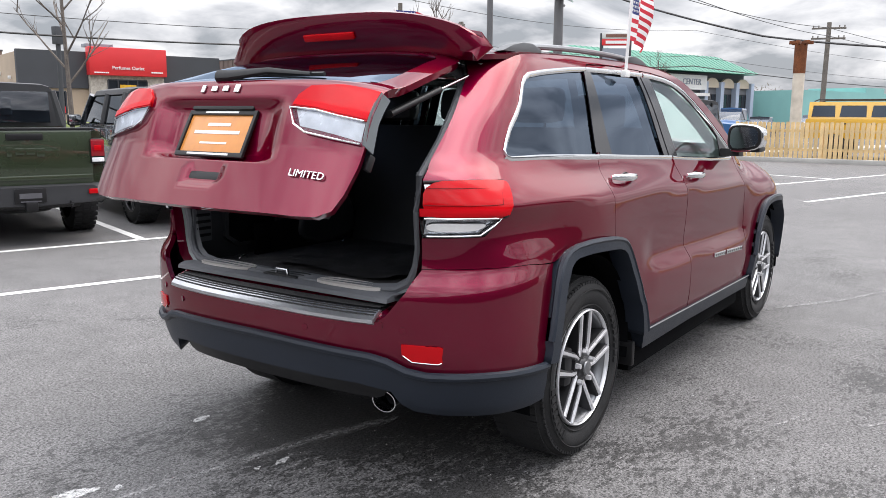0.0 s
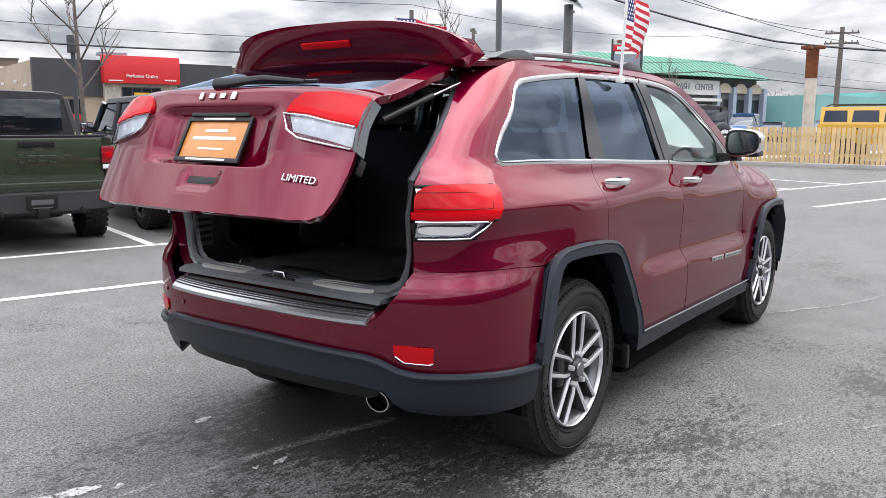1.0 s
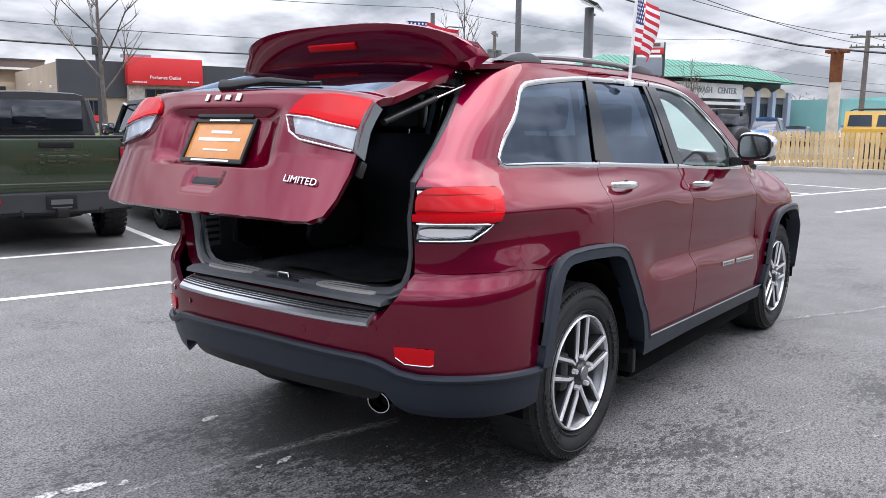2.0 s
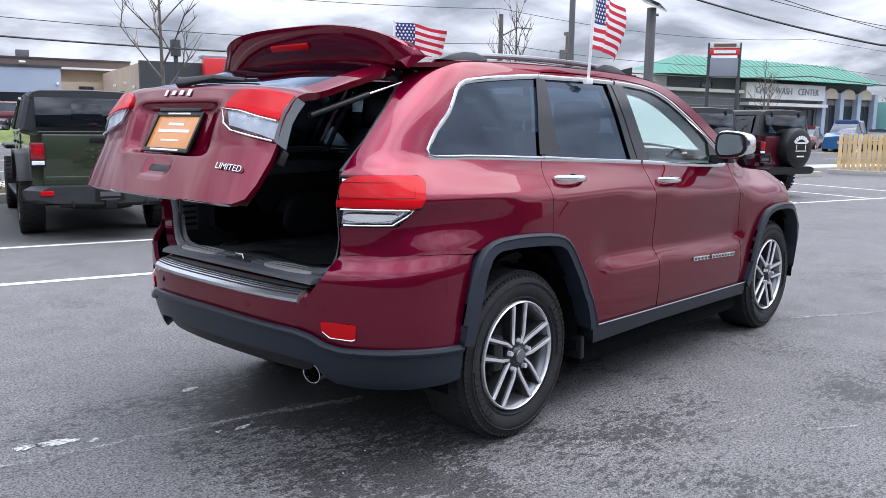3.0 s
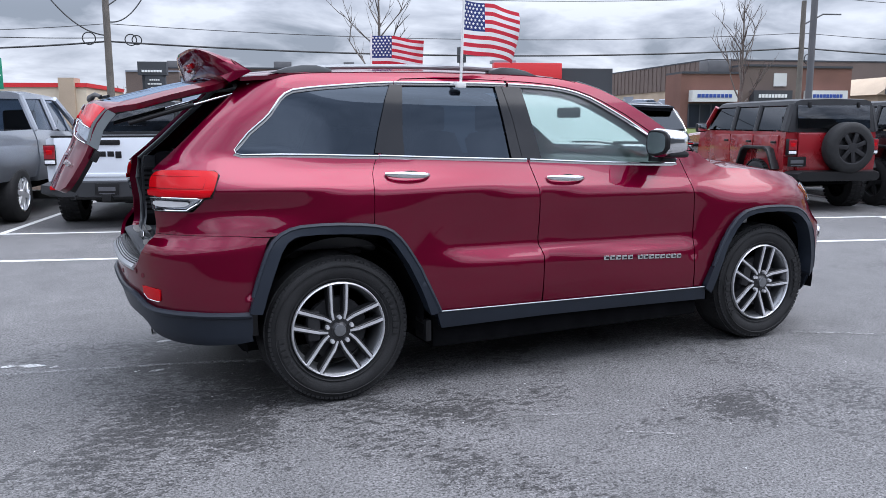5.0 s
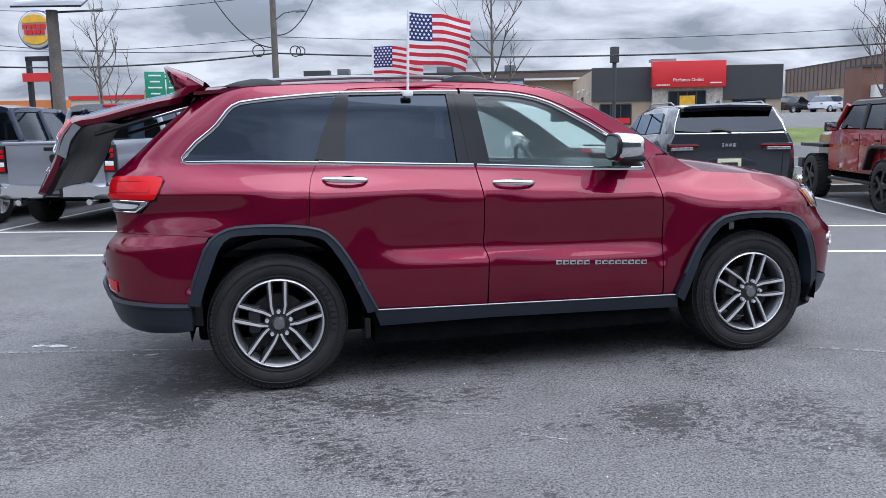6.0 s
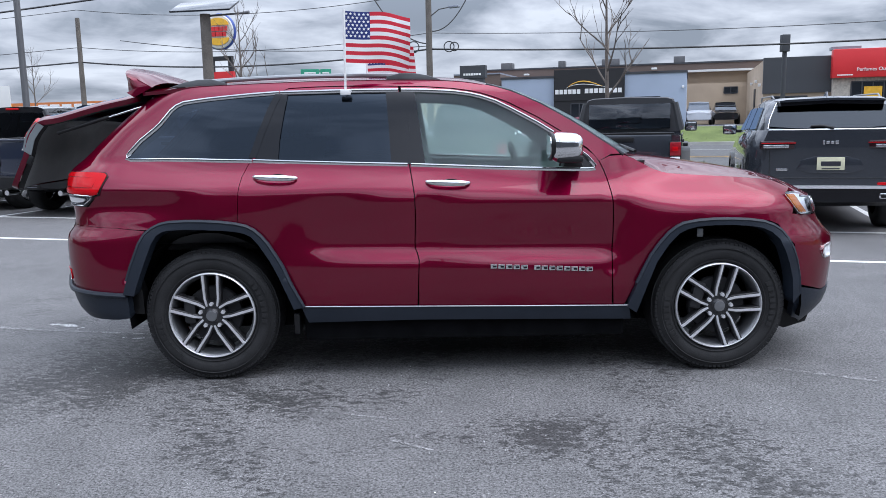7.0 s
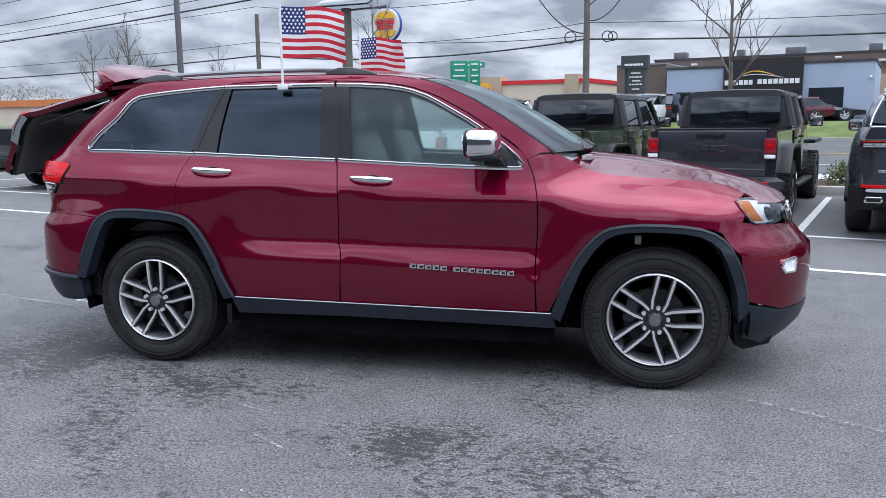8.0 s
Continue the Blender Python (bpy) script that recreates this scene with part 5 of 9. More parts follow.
# maker's mark as plain bars
for i, w in enumerate((0.03, 0.045, 0.045, 0.04)):
    p = back(0.09 - 0.055 * i, 1.19)
    part("maker_mark", boxed(tuple(p + Vector((-0.004, 0, 0))), (0.006, w * 0.62, 0.030 if i in (0, 3) else 0.021), 0.006), BADGE, gate)

# gas struts from the body to the gate
for sg in (-1, 1):
    a = Vector((-0.42, sg * 0.545, 1.585))
    b = gate_pose @ Vector((-0.74, sg * 0.565, 1.20))
    part("strut_rod", tubed([a, a.lerp(b, 0.45)], 0.006, 10), CHROME, car, "bright strut rod")
    part("gas_strut", tubed([a.lerp(b, 0.40), b], 0.0125, 10), BLACK, car, "black gas strut")

# ---- load bay ----
OPEN = [(0.44, 0.800), (0.51, 0.808), (0.555, 0.835), (0.578, 0.89), (0.59, 0.97), (0.596, 1.10), (0.594, 1.22), (0.582, 1.34), (0.56, 1.46), (0.53, 1.55), (0.49, 1.605), (0.42, 1.628), (0.2, 1.642), (0.0, 1.645)]
ring = OPEN + [(-a, b) for a, b in reversed(OPEN[:-1])] + [(-0.2, 0.795), (0, 0.793), (0.2, 0.795)]
nring = len(ring)
loops = []
for k, dx in ((1.045, 0.012), (1.03, 0.055), (0.985, 0.075), (0.945, 0.105)):
    loops.append([back(y * k, 1.2 + (z - 1.2) * (k if z > 1.2 else min(k, 1.02))) + Vector((dx, 0, 0)) for y, z in ring])
for i, (mat, nm, lab) in enumerate(((RED, "door_jamb", "dark red door jamb"), (SEALGREY, "jamb_sealer", ""), (TRIM, "bay_frame", "dark grey trim round the load bay"))):
    bm = bmesh.new()
    va, vb = [[bm.verts.new(p) for p in lp] for lp in (loops[i], loops[i + 1])]
    for j in range(nring):
        k = (j + 1) % nring
        bm.faces.new((va[j], va[k], vb[k], vb[j]))
    part(nm, fix(bm), mat, car, lab)
bm = bmesh.new()
tube(bm, loops[2] + [loops[2][0]], 0.016, 8, caps=False)
part("rubber_seal", fix(bm), TRIM, car, "black rubber door seal")
part("load_floor", boxed((-0.30, 0, 0.755), (1.06, 1.16, 0.06), 0.015), CARPET, car, "black carpeted load floor")
part("load_sill", prismed([(-0.905, 0.782), (-0.90, 0.797), (-0.87, 0.807), (-0.72, 0.800), (-0.70, 0.78)], -0.53, 0.53, 0.004), TRIM, car, "dark grey load sill")
for y in (-0.31, 0.31):
    part("scuff_plate", prismed(rounded([(-0.868, y - 0.145), (-0.775, y - 0.135), (-0.77, y + 0.135), (-0.872, y + 0.145)], 2), 0.806, 0.8165, 0, plane="xy"), STEELPLATE, car, "brushed metal scuff plate")
part("latch_recess", boxed((-0.82, 0.0, 0.807), (0.085, 0.17, 0.014), 0.006), BLACK, car)
part("latch_striker", tubed([(-0.845, -0.03, 0.810), (-0.845, -0.026, 0.832), (-0.845, 0.026, 0.832), (-0.845, 0.03, 0.810)], 0.006, 8), CHROME, car, "chrome latch striker")
bm = bmesh.new()
grid = {}
for i in range(19):
    for j in range(15):
        x, y = -0.64 + 0.62 * i / 18, -0.34 + 0.62 * j / 14
        z = 0.792 + 0.022 * noise.noise((x * 5, y * 5, 0.3)) + 0.05 * max(0.0, 1 - math.hypot(x + 0.16, y + 0.22) / 0.22) ** 1.5 + 0.012
        grid[i, j] = bm.verts.new((x + 0.03 * noise.noise((x * 3, y * 3, 7)), y + 0.04 * noise.noise((x * 3, y * 3, 3)), z))
for i in range(18):
    for j in range(14):
        bm.faces.new((grid[i, j], grid[i + 1, j], grid[i + 1, j + 1], grid[i, j + 1]))
r = bmesh.ops.solidify(bm, geom=bm.faces[:], thickness=0.01)
floor_mat = tagged(part("floor_mat", fix(bm), CARPET), "crumpled black carpet mat lying in the load bay", "floor mat")
floor_mat.matrix_basis = CAR
for sg in (-1, 1):
    part("bay_side", prismed([(-0.78, 0.78), (-0.80, 1.15), (-0.68, 1.26), (-0.40, 1.27), (0.25, 1.25), (0.25, 0.78)], sg * 0.565, sg * 0.68, 0.01), LEATHER, car, "black plastic load-bay lining")
    part("bay_shelf", boxed((-0.22, sg * 0.60, 1.262), (0.75, 0.12, 0.03), 0.012), TRIM, car)
    for k in range(9):
        part("vent_slat", boxed((-0.735, sg * 0.562, 0.90 + 0.030 * k), (0.075, 0.02, 0.014), 0.004), BLACK, car)
    part("vent_frame", boxed((-0.735, sg * 0.567, 1.02), (0.10, 0.014, 0.30), 0.006), TRIM, car)
    part("vent_cover", boxed((-0.735, sg * 0.562, 1.20), (0.07, 0.02, 0.075), 0.008), TRIM, car)
    # moulded ledge over the wheel, a storage pocket below it, hooks and a grocery knob
    part("bay_ledge", prismed(rounded([(-0.62, 1.10), (-0.60, 1.19), (-0.30, 1.215), (0.22, 1.20), (0.22, 1.14), (-0.30, 1.13)], 2), sg * 0.515, sg * 0.57, 0.014, 2), TRIM, car, "dark moulded ledge")
    pocket = part("bay_pocket", prismed(rounded([(-0.62, 0.83), (-0.62, 1.04), (-0.36, 1.05), (-0.30, 0.98), (-0.30, 0.83)], 1), sg * 0.548, sg * 0.57, 0.006), LEATHER, car, "storage pocket rim")
    part("pocket_mouth", prismed(rounded([(-0.60, 0.845), (-0.60, 1.02), (-0.38, 1.03), (-0.32, 0.97), (-0.32, 0.845)], 1), sg * 0.545, sg * 0.56, 0.003), DARK, pocket)
    for x in (-0.56, -0.40):
        part("bag_hook", tubed([(x, sg * 0.57, 1.085), (x, sg * 0.545, 1.085)], [0.022, 0.018], 14), BLACK, car)
    part("wheel_bulge", prismed(rounded([(-0.24, 0.79), (-0.20, 1.02), (0.16, 1.06), (0.22, 0.79)], 2), sg * 0.475, sg * 0.57, 0.03, 3), LEATHER, car, "rounded lining over the wheel")
    for x, y in ((-0.62, 0.47), (0.05, 0.45)):
        part("tie_down", tubed([(x, sg * y, 0.787), (x + 0.012, sg * y, 0.800), (x + 0.04, sg * y, 0.800), (x + 0.05, sg * y, 0.787)], 0.004, 6), CHROME, car)
# rear seats
for y, w in ((-0.36, 0.56), (0.27, 0.66)):
    part("rear_seat_back", prismed(rounded([(0.22, 0.74), (0.30, 0.74), (0.50, 1.33), (0.47, 1.38), (0.36, 1.38), (0.16, 0.78)], 1), y - w / 2, y + w / 2, 0.03, 3), LEATHER, car, "black rear seat back")
for y in (-0.38, 0.0, 0.42):
    part("head_restraint", boxed((0.46, y, 1.485), (0.10, 0.26, 0.17), 0.05, Matrix.Rotation(radians(8), 4, "Y")), LEATHER, car)
    part("restraint_post", tubed([(0.43, y - 0.05, 1.36), (0.45, y - 0.05, 1.44)], 0.006, 6), CHROME, car)
part("child_seat_tag", boxed((0.275, -0.27, 1.19), (0.006, 0.028, 0.028), 0, Matrix.Rotation(radians(18), 4, "Y")), WHITE, car)
part("rear_bench", boxed((0.75, 0, 0.78), (0.55, 1.24, 0.22), 0.06), LEATHER, car)
# front seats, dash and wheel
for y in (-0.40, 0.40):
    part("front_seat_back", prismed(rounded([(1.28, 0.75), (1.40, 0.75), (1.22, 1.36), (1.12, 1.38), (1.06, 1.32)], 1), y - 0.24, y + 0.24, 0.05, 3), LEATHER, car, "black leather front seat")
    part("front_cushion", boxed((1.58, y, 0.80), (0.52, 0.50, 0.20), 0.06), LEATHER, car)
    part("front_head_restraint", boxed((1.13, y, 1.46), (0.09, 0.27, 0.18), 0.04), LEATHER, car)
part("dashboard", prismed(rounded([(2.02, 1.14), (2.12, 1.19), (2.50, 1.19), (2.50, 0.7), (2.05, 0.72), (1.98, 1.05)], 1), -0.70, 0.70, 0.02), BLACK, car)
part("centre_console", boxed((1.65, 0, 0.80), (0.95, 0.22, 0.30), 0.04), BLACK, car)
bm = bmesh.new()
tube(bm, [(1.90 - 0.065 * math.sin(t), 0.40 + 0.19 * math.cos(t), 1.12 + 0.178 * math.sin(t)) for t in [2 * math.pi * k / 32 for k in range(33)]], 0.016, 8, caps=False)
box(bm, (1.91, 0.40, 1.12), (0.06, 0.16, 0.10), 0.02)
box(bm, (1.91, 0.40, 1.12), (0.03, 0.36, 0.035), 0.01)
part("steering_wheel", bm, LEATHER, car, "steering wheel")
part("inner_mirror", boxed((1.98, 0, 1.50), (0.03, 0.24, 0.07), 0.015), BLACK, car)

# ---- door mirrors ----
for sg in (-1, 1):
    y0 = sg * 0.775
    bm = bmesh.new()
    box(bm, (2.026, y0 + sg * 0.150, 1.312), (0.178, 0.190, 0.158), 0.058, None, 4)
    for v in bm.verts:
        k = (2.0925 - v.co.x) / 0.125
        v.co.z += (v.co.z - 1.315) * 0.12 * k
        v.co.x += 0.02 * (1 - abs(v.co.y) / 1.06) - 0.015
        o = min(1.0, max(0.0, (abs(v.co.y) - 0.86) / 0.16))
        v.co.z += (1.325 - v.co.z) * 0.24 * o * o
    mirror = part("door_mirror", bm, CHROME, car, "chrome door mirror", angle=60)
    part("mirror_base", prismed([(2.01, 1.20), (2.125, 1.195), (2.11, 1.235), (2.02, 1.245)], y0 - sg * 0.005, y0 + sg * 0.11, 0.012), BLACK, mirror, "black mirror foot")
    part("mirror_skirt", boxed((2.030, y0 + sg * 0.150, 1.246), (0.145, 0.165, 0.036), 0.017), BLACK, mirror)
    part("mirror_glass", prismed(rounded([(y0 + sg * a, z) for a, z in ((0.078, 1.252), (0.078, 1.372), (0.15, 1.378), (0.226, 1.362), (0.226, 1.272), (0.15, 1.25))], 2), 1.923, 1.929, 0, 1, "yz"), material("mirror_silver", (0.85, 0.87, 0.88), 0.02, 1.0, 0.01) if sg < 0 else CHROME, mirror, "mirror glass")
    part("mirror_rim", prismed(rounded([(y0 + sg * a, z) for a, z in ((0.062, 1.240), (0.062, 1.384), (0.15, 1.392), (0.240, 1.374), (0.240, 1.260), (0.15, 1.236))], 2), 1.928, 1.952, 0.004, 1, "yz"), BLACK, mirror)

# door lettering of the model name, as plain bright bars
for x0, x1 in ((1.600, 1.815), (1.845, 2.182)):
    n = 5 if x1 - x0 < 0.25 else 8
    for i in range(n):
        a, b = x0 + (x1 - x0) * i / n, x0 + (x1 - x0) * (i + 0.86) / n
        z = 0.650 - 0.048 * (a - 1.6) 
        p = right((a + b) / 2, z)
        bar = part("model_badge", boxed((p.x, p.y - 0.003, z), (b - a, 0.006, 0.026), 0.003), BADGE, car)
        part("badge_core", boxed((p.x + (b - a) * 0.12, p.y - 0.0045, z - 0.001), ((b - a) * 0.55, 0.005, 0.011), 0.001), GLOSSBLACK, bar)


# ---- window flags: a clip on the glass, a white staff and a striped cloth ----
STRIPE_RED = material("flag_red", (0.52, 0.03, 0.05), 0.8, 0.0, 0.1, 14, spec=0.2)
STRIPE_WHITE = material("flag_white", (0.75, 0.74, 0.74), 0.8, 0.0, 0.05, 14, spec=0.2)
CANTON = material("flag_blue", (0.03, 0.045, 0.17), 0.8, 0.0, 0.1, 14, spec=0.2)


def flag(base, top, phase, fly, label):
    """fly: the horizontal direction in which the cloth blows out."""
    f = thing("window_flag", label, "flag", Matrix.Translation(base))
    top = Vector(top) - Vector(base)
    part("clip", boxed((0, 0, 0.008), (0.060, 0.028, 0.034), 0.008), WHITE, f, "white plastic clip")
    part("staff", tubed([(0, 0, 0), top * 1.0], 0.0075, 8), WHITE, f, "white plastic staff")
    W, H = 0.40, 0.285
    up = top.normalized()
    fly = Vector(fly).normalized()
    side = up.cross(fly).normalized()

    def cloth(u, v):
        wave = 0.028 * u * math.sin(9.5 * u * W / 0.4 + phase + 2.2 * v) + 0.02 * u * math.sin(4 * u + 3 * v + phase)
        return top - up * (0.01 + H * v + 0.030 * u * u + 0.012 * u * math.sin(7 * u + phase)) + fly * (W * u * 0.93) + side * wave * 1.2

    nu = 28
    for mat, nm, test in ((STRIPE_RED, "red_stripes", 0), (STRIPE_WHITE, "white_stripes", 1), (CANTON, "blue_canton", 2)):
        bm = bmesh.new()
        for s in range(13):
            for i in range(nu):
                for h in range(2):
                    u0, u1 = i / nu, (i + 1) / nu
                    v0, v1 = (s + h / 2) / 13, (s + (h + 1) / 2) / 13
                    is_c = (u0 + u1) / 2 < 0.40 and s < 7
                    kind = 2 if is_c else s % 2
                    if kind == test:
                        bm.faces.new([bm.verts.new(cloth(a, b)) for a, b in ((u0, v0), (u1, v0), (u1, v1), (u0, v1))])
        bmesh.ops.remove_doubles(bm, verts=bm.verts, dist=1e-5)
        part(nm, bm, mat, f, smooth=True, angle=0)
    bm = bmesh.new()
    for r in range(7):
        for c in range(5 if r % 2 else 6):
            u, v = (c + (1.0 if r % 2 else 0.5)) / 6 * 0.40, (r + 0.7) / 7.6 * 7 / 13
            for e in (-1, 1):
                p, nrm = cloth(u, v), (cloth(u + 0.01, v) - cloth(u, v)).cross(cloth(u, v + 0.01) - cloth(u, v)).normalized()
                ax = (cloth(u + 0.01, v) - cloth(u, v)).normalized()
                ay = nrm.cross(ax)
                bm.faces.new([bm.verts.new(p + nrm * 0.0015 * e + (ax * math.cos(k * math.pi * 0.2 + 0.3) + ay * math.sin(k * math.pi * 0.2 + 0.3)) * (0.0095 if k % 2 else 0.0045)) for k in range(10)])
    part("stars", bm, STRIPE_WHITE, f, smooth=False)
    return f


# ---- the lot: axes turned 17 degrees from the car; u along the rows, v away towards the road ----
LOT = Matrix.Rotation(radians(-17), 4, "Z")


def lot(u, v, z=0.0):
    return LOT @ Vector((u, v, z))


def asphalt(name, base, wet_and_shade=True, agg=185.0):
    """Rolled tarmac: a grey skin with dark pits between pale chips, mottled, with ragged dark flecks: damp, and the
    car's shade painted in below it.
    """
    m = material(name, base, 0.80, 0.0, 0.13, 0.45, 0.0, 70.0, spec=0.35)
    n, l = m.node_tree.nodes, m.node_tree.links
    b = n["Principled BSDF"]
    tc = n.new("ShaderNodeTexCoord")

    def noise_at(scale, detail, rough, stretch=None):
        t = n.new("ShaderNodeTexNoise")
        t.inputs["Scale"].default_value, t.inputs["Detail"].default_value, t.inputs["Roughness"].default_value = scale, detail, rough
        src = tc.outputs["Object"]
        if stretch:
            mp = n.new("ShaderNodeMapping")
            mp.inputs["Rotation"].default_value, mp.inputs["Scale"].default_value = (0, 0, stretch[0]), (1, stretch[1], 1)
            l.new(src, mp.inputs["Vector"])
            src = mp.outputs["Vector"]
        l.new(src, t.inputs["Vector"])
        return t.outputs["Fac"]

    def ranged(v, a0, a1, b0, b1):
        r = n.new("ShaderNodeMapRange")
        for k, x in zip(("From Min", "From Max", "To Min", "To Max"), (a0, a1, b0, b1)):
            r.inputs[k].default_value = x
        l.new(v, r.inputs["Value"])
        return r.outputs["Result"]

    def maths(op, a, c):
        k = n.new("ShaderNodeMath")
        k.operation = op
        for i, x in enumerate((a, c)):
            if isinstance(x, (int, float)):
                k.inputs[i].default_value = x
            else:
                l.new(x, k.inputs[i])
        return k.outputs[0]

    vo = n.new("ShaderNodeTexVoronoi")
    vo.inputs["Scale"].default_value = agg
    l.new(tc.outputs["Object"], vo.inputs["Vector"])
    sp = n.new("ShaderNodeSeparateColor")
    l.new(vo.outputs["Color"], sp.inputs["Color"])
    chips = ranged(sp.outputs["Red"], 0.0, 1.0, 0.62, 1.36)
    bright = ranged(sp.outputs["Green"], 0.93, 0.97, 1.0, 1.55)
    grain = noise_at(agg * 0.42, 4, 0.70)
    pits = ranged(grain, 0.38, 0.52, 0.30, 1.16)
    tone = maths("MULTIPLY", maths("MULTIPLY", chips, bright), pits)
    mott = ranged(noise_at(3.2, 5, 0.6), 0.32, 0.68, 0.88, 1.12)
    tone = maths("MULTIPLY", tone, mott)
    rough = b.inputs["Roughness"].links[0].from_socket
    if wet_and_shade:
        # where it darkens: broad damp drifts, damp blots, and shade painted under the car (place, half-lengths, depth)
        damp_and_shade = ranged(noise_at(0.55, 4, 0.55), 0.42, 0.76, 0.0, 0.13)
        # Second and third blots are the car's shade, put into the colour.
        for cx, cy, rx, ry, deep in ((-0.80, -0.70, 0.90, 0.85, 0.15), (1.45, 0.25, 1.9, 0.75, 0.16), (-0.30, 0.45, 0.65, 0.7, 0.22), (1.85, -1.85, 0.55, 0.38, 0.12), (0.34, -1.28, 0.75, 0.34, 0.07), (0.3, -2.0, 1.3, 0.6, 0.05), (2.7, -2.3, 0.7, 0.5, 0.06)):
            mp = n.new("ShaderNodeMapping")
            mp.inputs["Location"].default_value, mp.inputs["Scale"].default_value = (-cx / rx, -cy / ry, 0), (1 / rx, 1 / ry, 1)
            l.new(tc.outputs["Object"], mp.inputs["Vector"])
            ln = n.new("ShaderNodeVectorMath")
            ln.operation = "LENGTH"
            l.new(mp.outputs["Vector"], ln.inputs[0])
            damp_and_shade = maths("ADD", damp_and_shade, ranged(ln.outputs["Value"], 1.25, 0.25, 0.0, deep))
        flecks = maths("ADD", noise_at(15.0, 10, 0.76, (0.29, 1.7)), damp_and_shade)
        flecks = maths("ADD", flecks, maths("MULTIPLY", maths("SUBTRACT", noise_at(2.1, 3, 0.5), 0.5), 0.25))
        wet_shade_mask = ranged(flecks, 0.626, 0.646, 0.0, 1.0)
        tone = maths("MULTIPLY", tone, ranged(wet_shade_mask, 0.0, 1.0, 1.0, 0.36))
        rough = maths("ADD", rough, ranged(wet_shade_mask, 0.0, 1.0, 0.0, -0.16))
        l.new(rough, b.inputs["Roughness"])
    old = b.inputs["Base Color"].links[0].from_socket
    mx = n.new("ShaderNodeVectorMath")
    mx.operation = "SCALE"
    l.new(old, mx.inputs[0])
    l.new(tone, mx.inputs["Scale"])
    l.new(mx.outputs["Vector"], b.inputs["Base Color"])
    bp = n.new("ShaderNodeBump")
    bp.inputs["Strength"].default_value, bp.inputs["Distance"].default_value = 0.55, 0.006
    l.new(grain, bp.inputs["Height"])
    l.new(bp.outputs["Normal"], b.inputs["Normal"])
    return m


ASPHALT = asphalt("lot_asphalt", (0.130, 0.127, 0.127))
ROADMAT = asphalt("road_asphalt", (0.09, 0.09, 0.09), False, 60)
LINEPAINT = material("worn_white_line_paint", (0.66, 0.66, 0.64), 0.75, 0.0, 0.12, 3.0, 0.001, 120, fine=0.22)
CONCRETE = material("concrete", (0.38, 0.37, 0.35), 0.88, 0.0, 0.14, 1.2, 0.002, 80, fine=0.1)
GRASS = material("verge_grass", (0.115, 0.145, 0.048), 0.9, 0.0, 0.3, 1.0, 0.02, 40, fine=0.35, spec=0.2)
MULCH = material("brown_mulch", (0.07, 0.045, 0.03), 0.95, 0.0, 0.3, 3.0, 0.02, 60, fine=0.4, spec=0.2)


def rise(v, u=0.0):
    """The land's height: level in the lot and over the road, then a grass bank up to the far side, and a slope beyond on the east."""
    return 0.25 * ramp01(v, 14, 33) + 0.75 * ramp01(v, 34.0, 38.5) + 1.0 * ramp01(v, 50, 62) * ramp01(u, 8, 20)


bm = bmesh.new()
us = [-900, -400, -200, -100, -60] + [-40 + 5 * i for i in range(21)] + [80, 110, 160, 300, 600, 1200]
vs_ = [-900, -300, -100, -40, -15, 0, 6, 11.8, 14, 18, 22, 26, 30, 33, 34, 35, 36, 37, 38, 38.5, 40, 45, 50, 53, 56, 59, 62, 70, 100, 200, 500, 1200]
gv = [[bm.verts.new(lot(u, v, rise(v, u) * (1.0 if u < 60 else max(0.0, 1 - (u - 60) / 100)))) for v in vs_] for u in us]
for i in range(len(us) - 1):
    for j in range(len(vs_) - 1):
        bm.faces.new((gv[i][j], gv[i + 1][j], gv[i + 1][j + 1], gv[i][j + 1]))
tagged(part("ground", fix(bm), ASPHALT), "dark grey asphalt with pale chips, damp patches and painted shade under the car", "ground", kind="structure")


def strip(name, u0, v0, u1, v1, width, z, mat, parent=None, seed=0, n=None):
    """A flat painted stripe with slightly ragged edges between two places of the lot."""
    a, b = Vector((u0, v0)), Vector((u1, v1))
    d = (b - a)
    n = n or max(2, int(d.length / 0.25))
    nrm = Vector((-d.y, d.x)).normalized()
    bm = bmesh.new()
    rows = []
    for i in range(n + 1):
        p = a + d * i / n
        w = width / 2 * (1 + 0.10 * noise.noise((p.x * 4, p.y * 4, seed)))
        rows.append([bm.verts.new(lot(*(p + nrm * w), z)), bm.verts.new(lot(*(p - nrm * w), z))])
    for r, s in zip(rows, rows[1:]):
        bm.faces.new((r[0], r[1], s[1], s[0]))
    ob = part(name, fix(bm), mat, parent)
    for f in ob.data.polygons:
        if f.normal.z < 0:
            f.flip()
    return ob


markings = thing("parking_lines", "worn white painted parking lines on the asphalt", "markings", kind="structure")
LINES = [(-26, 4.08, 8.45, 4.08), (-26, 6.32, 26, 6.32), (8.45, 4.08, 8.45, 6.32), (11.2, 4.05, 26, 4.05)]
LINES += [(u, 6.32, u, 11.3) for u in (-15.8, -13.4, -11.0, -8.55, -6.1, -4.05, -1.75, 0.70, 3.05, 5.4, 7.3, 9.6, 12.0, 14.4, 16.8)]
for k, (u0, v0, u1, v1) in enumerate(LINES):
    strip("white_line", u0, v0, u1, v1, 0.10, 0.004, LINEPAINT, markings, k)


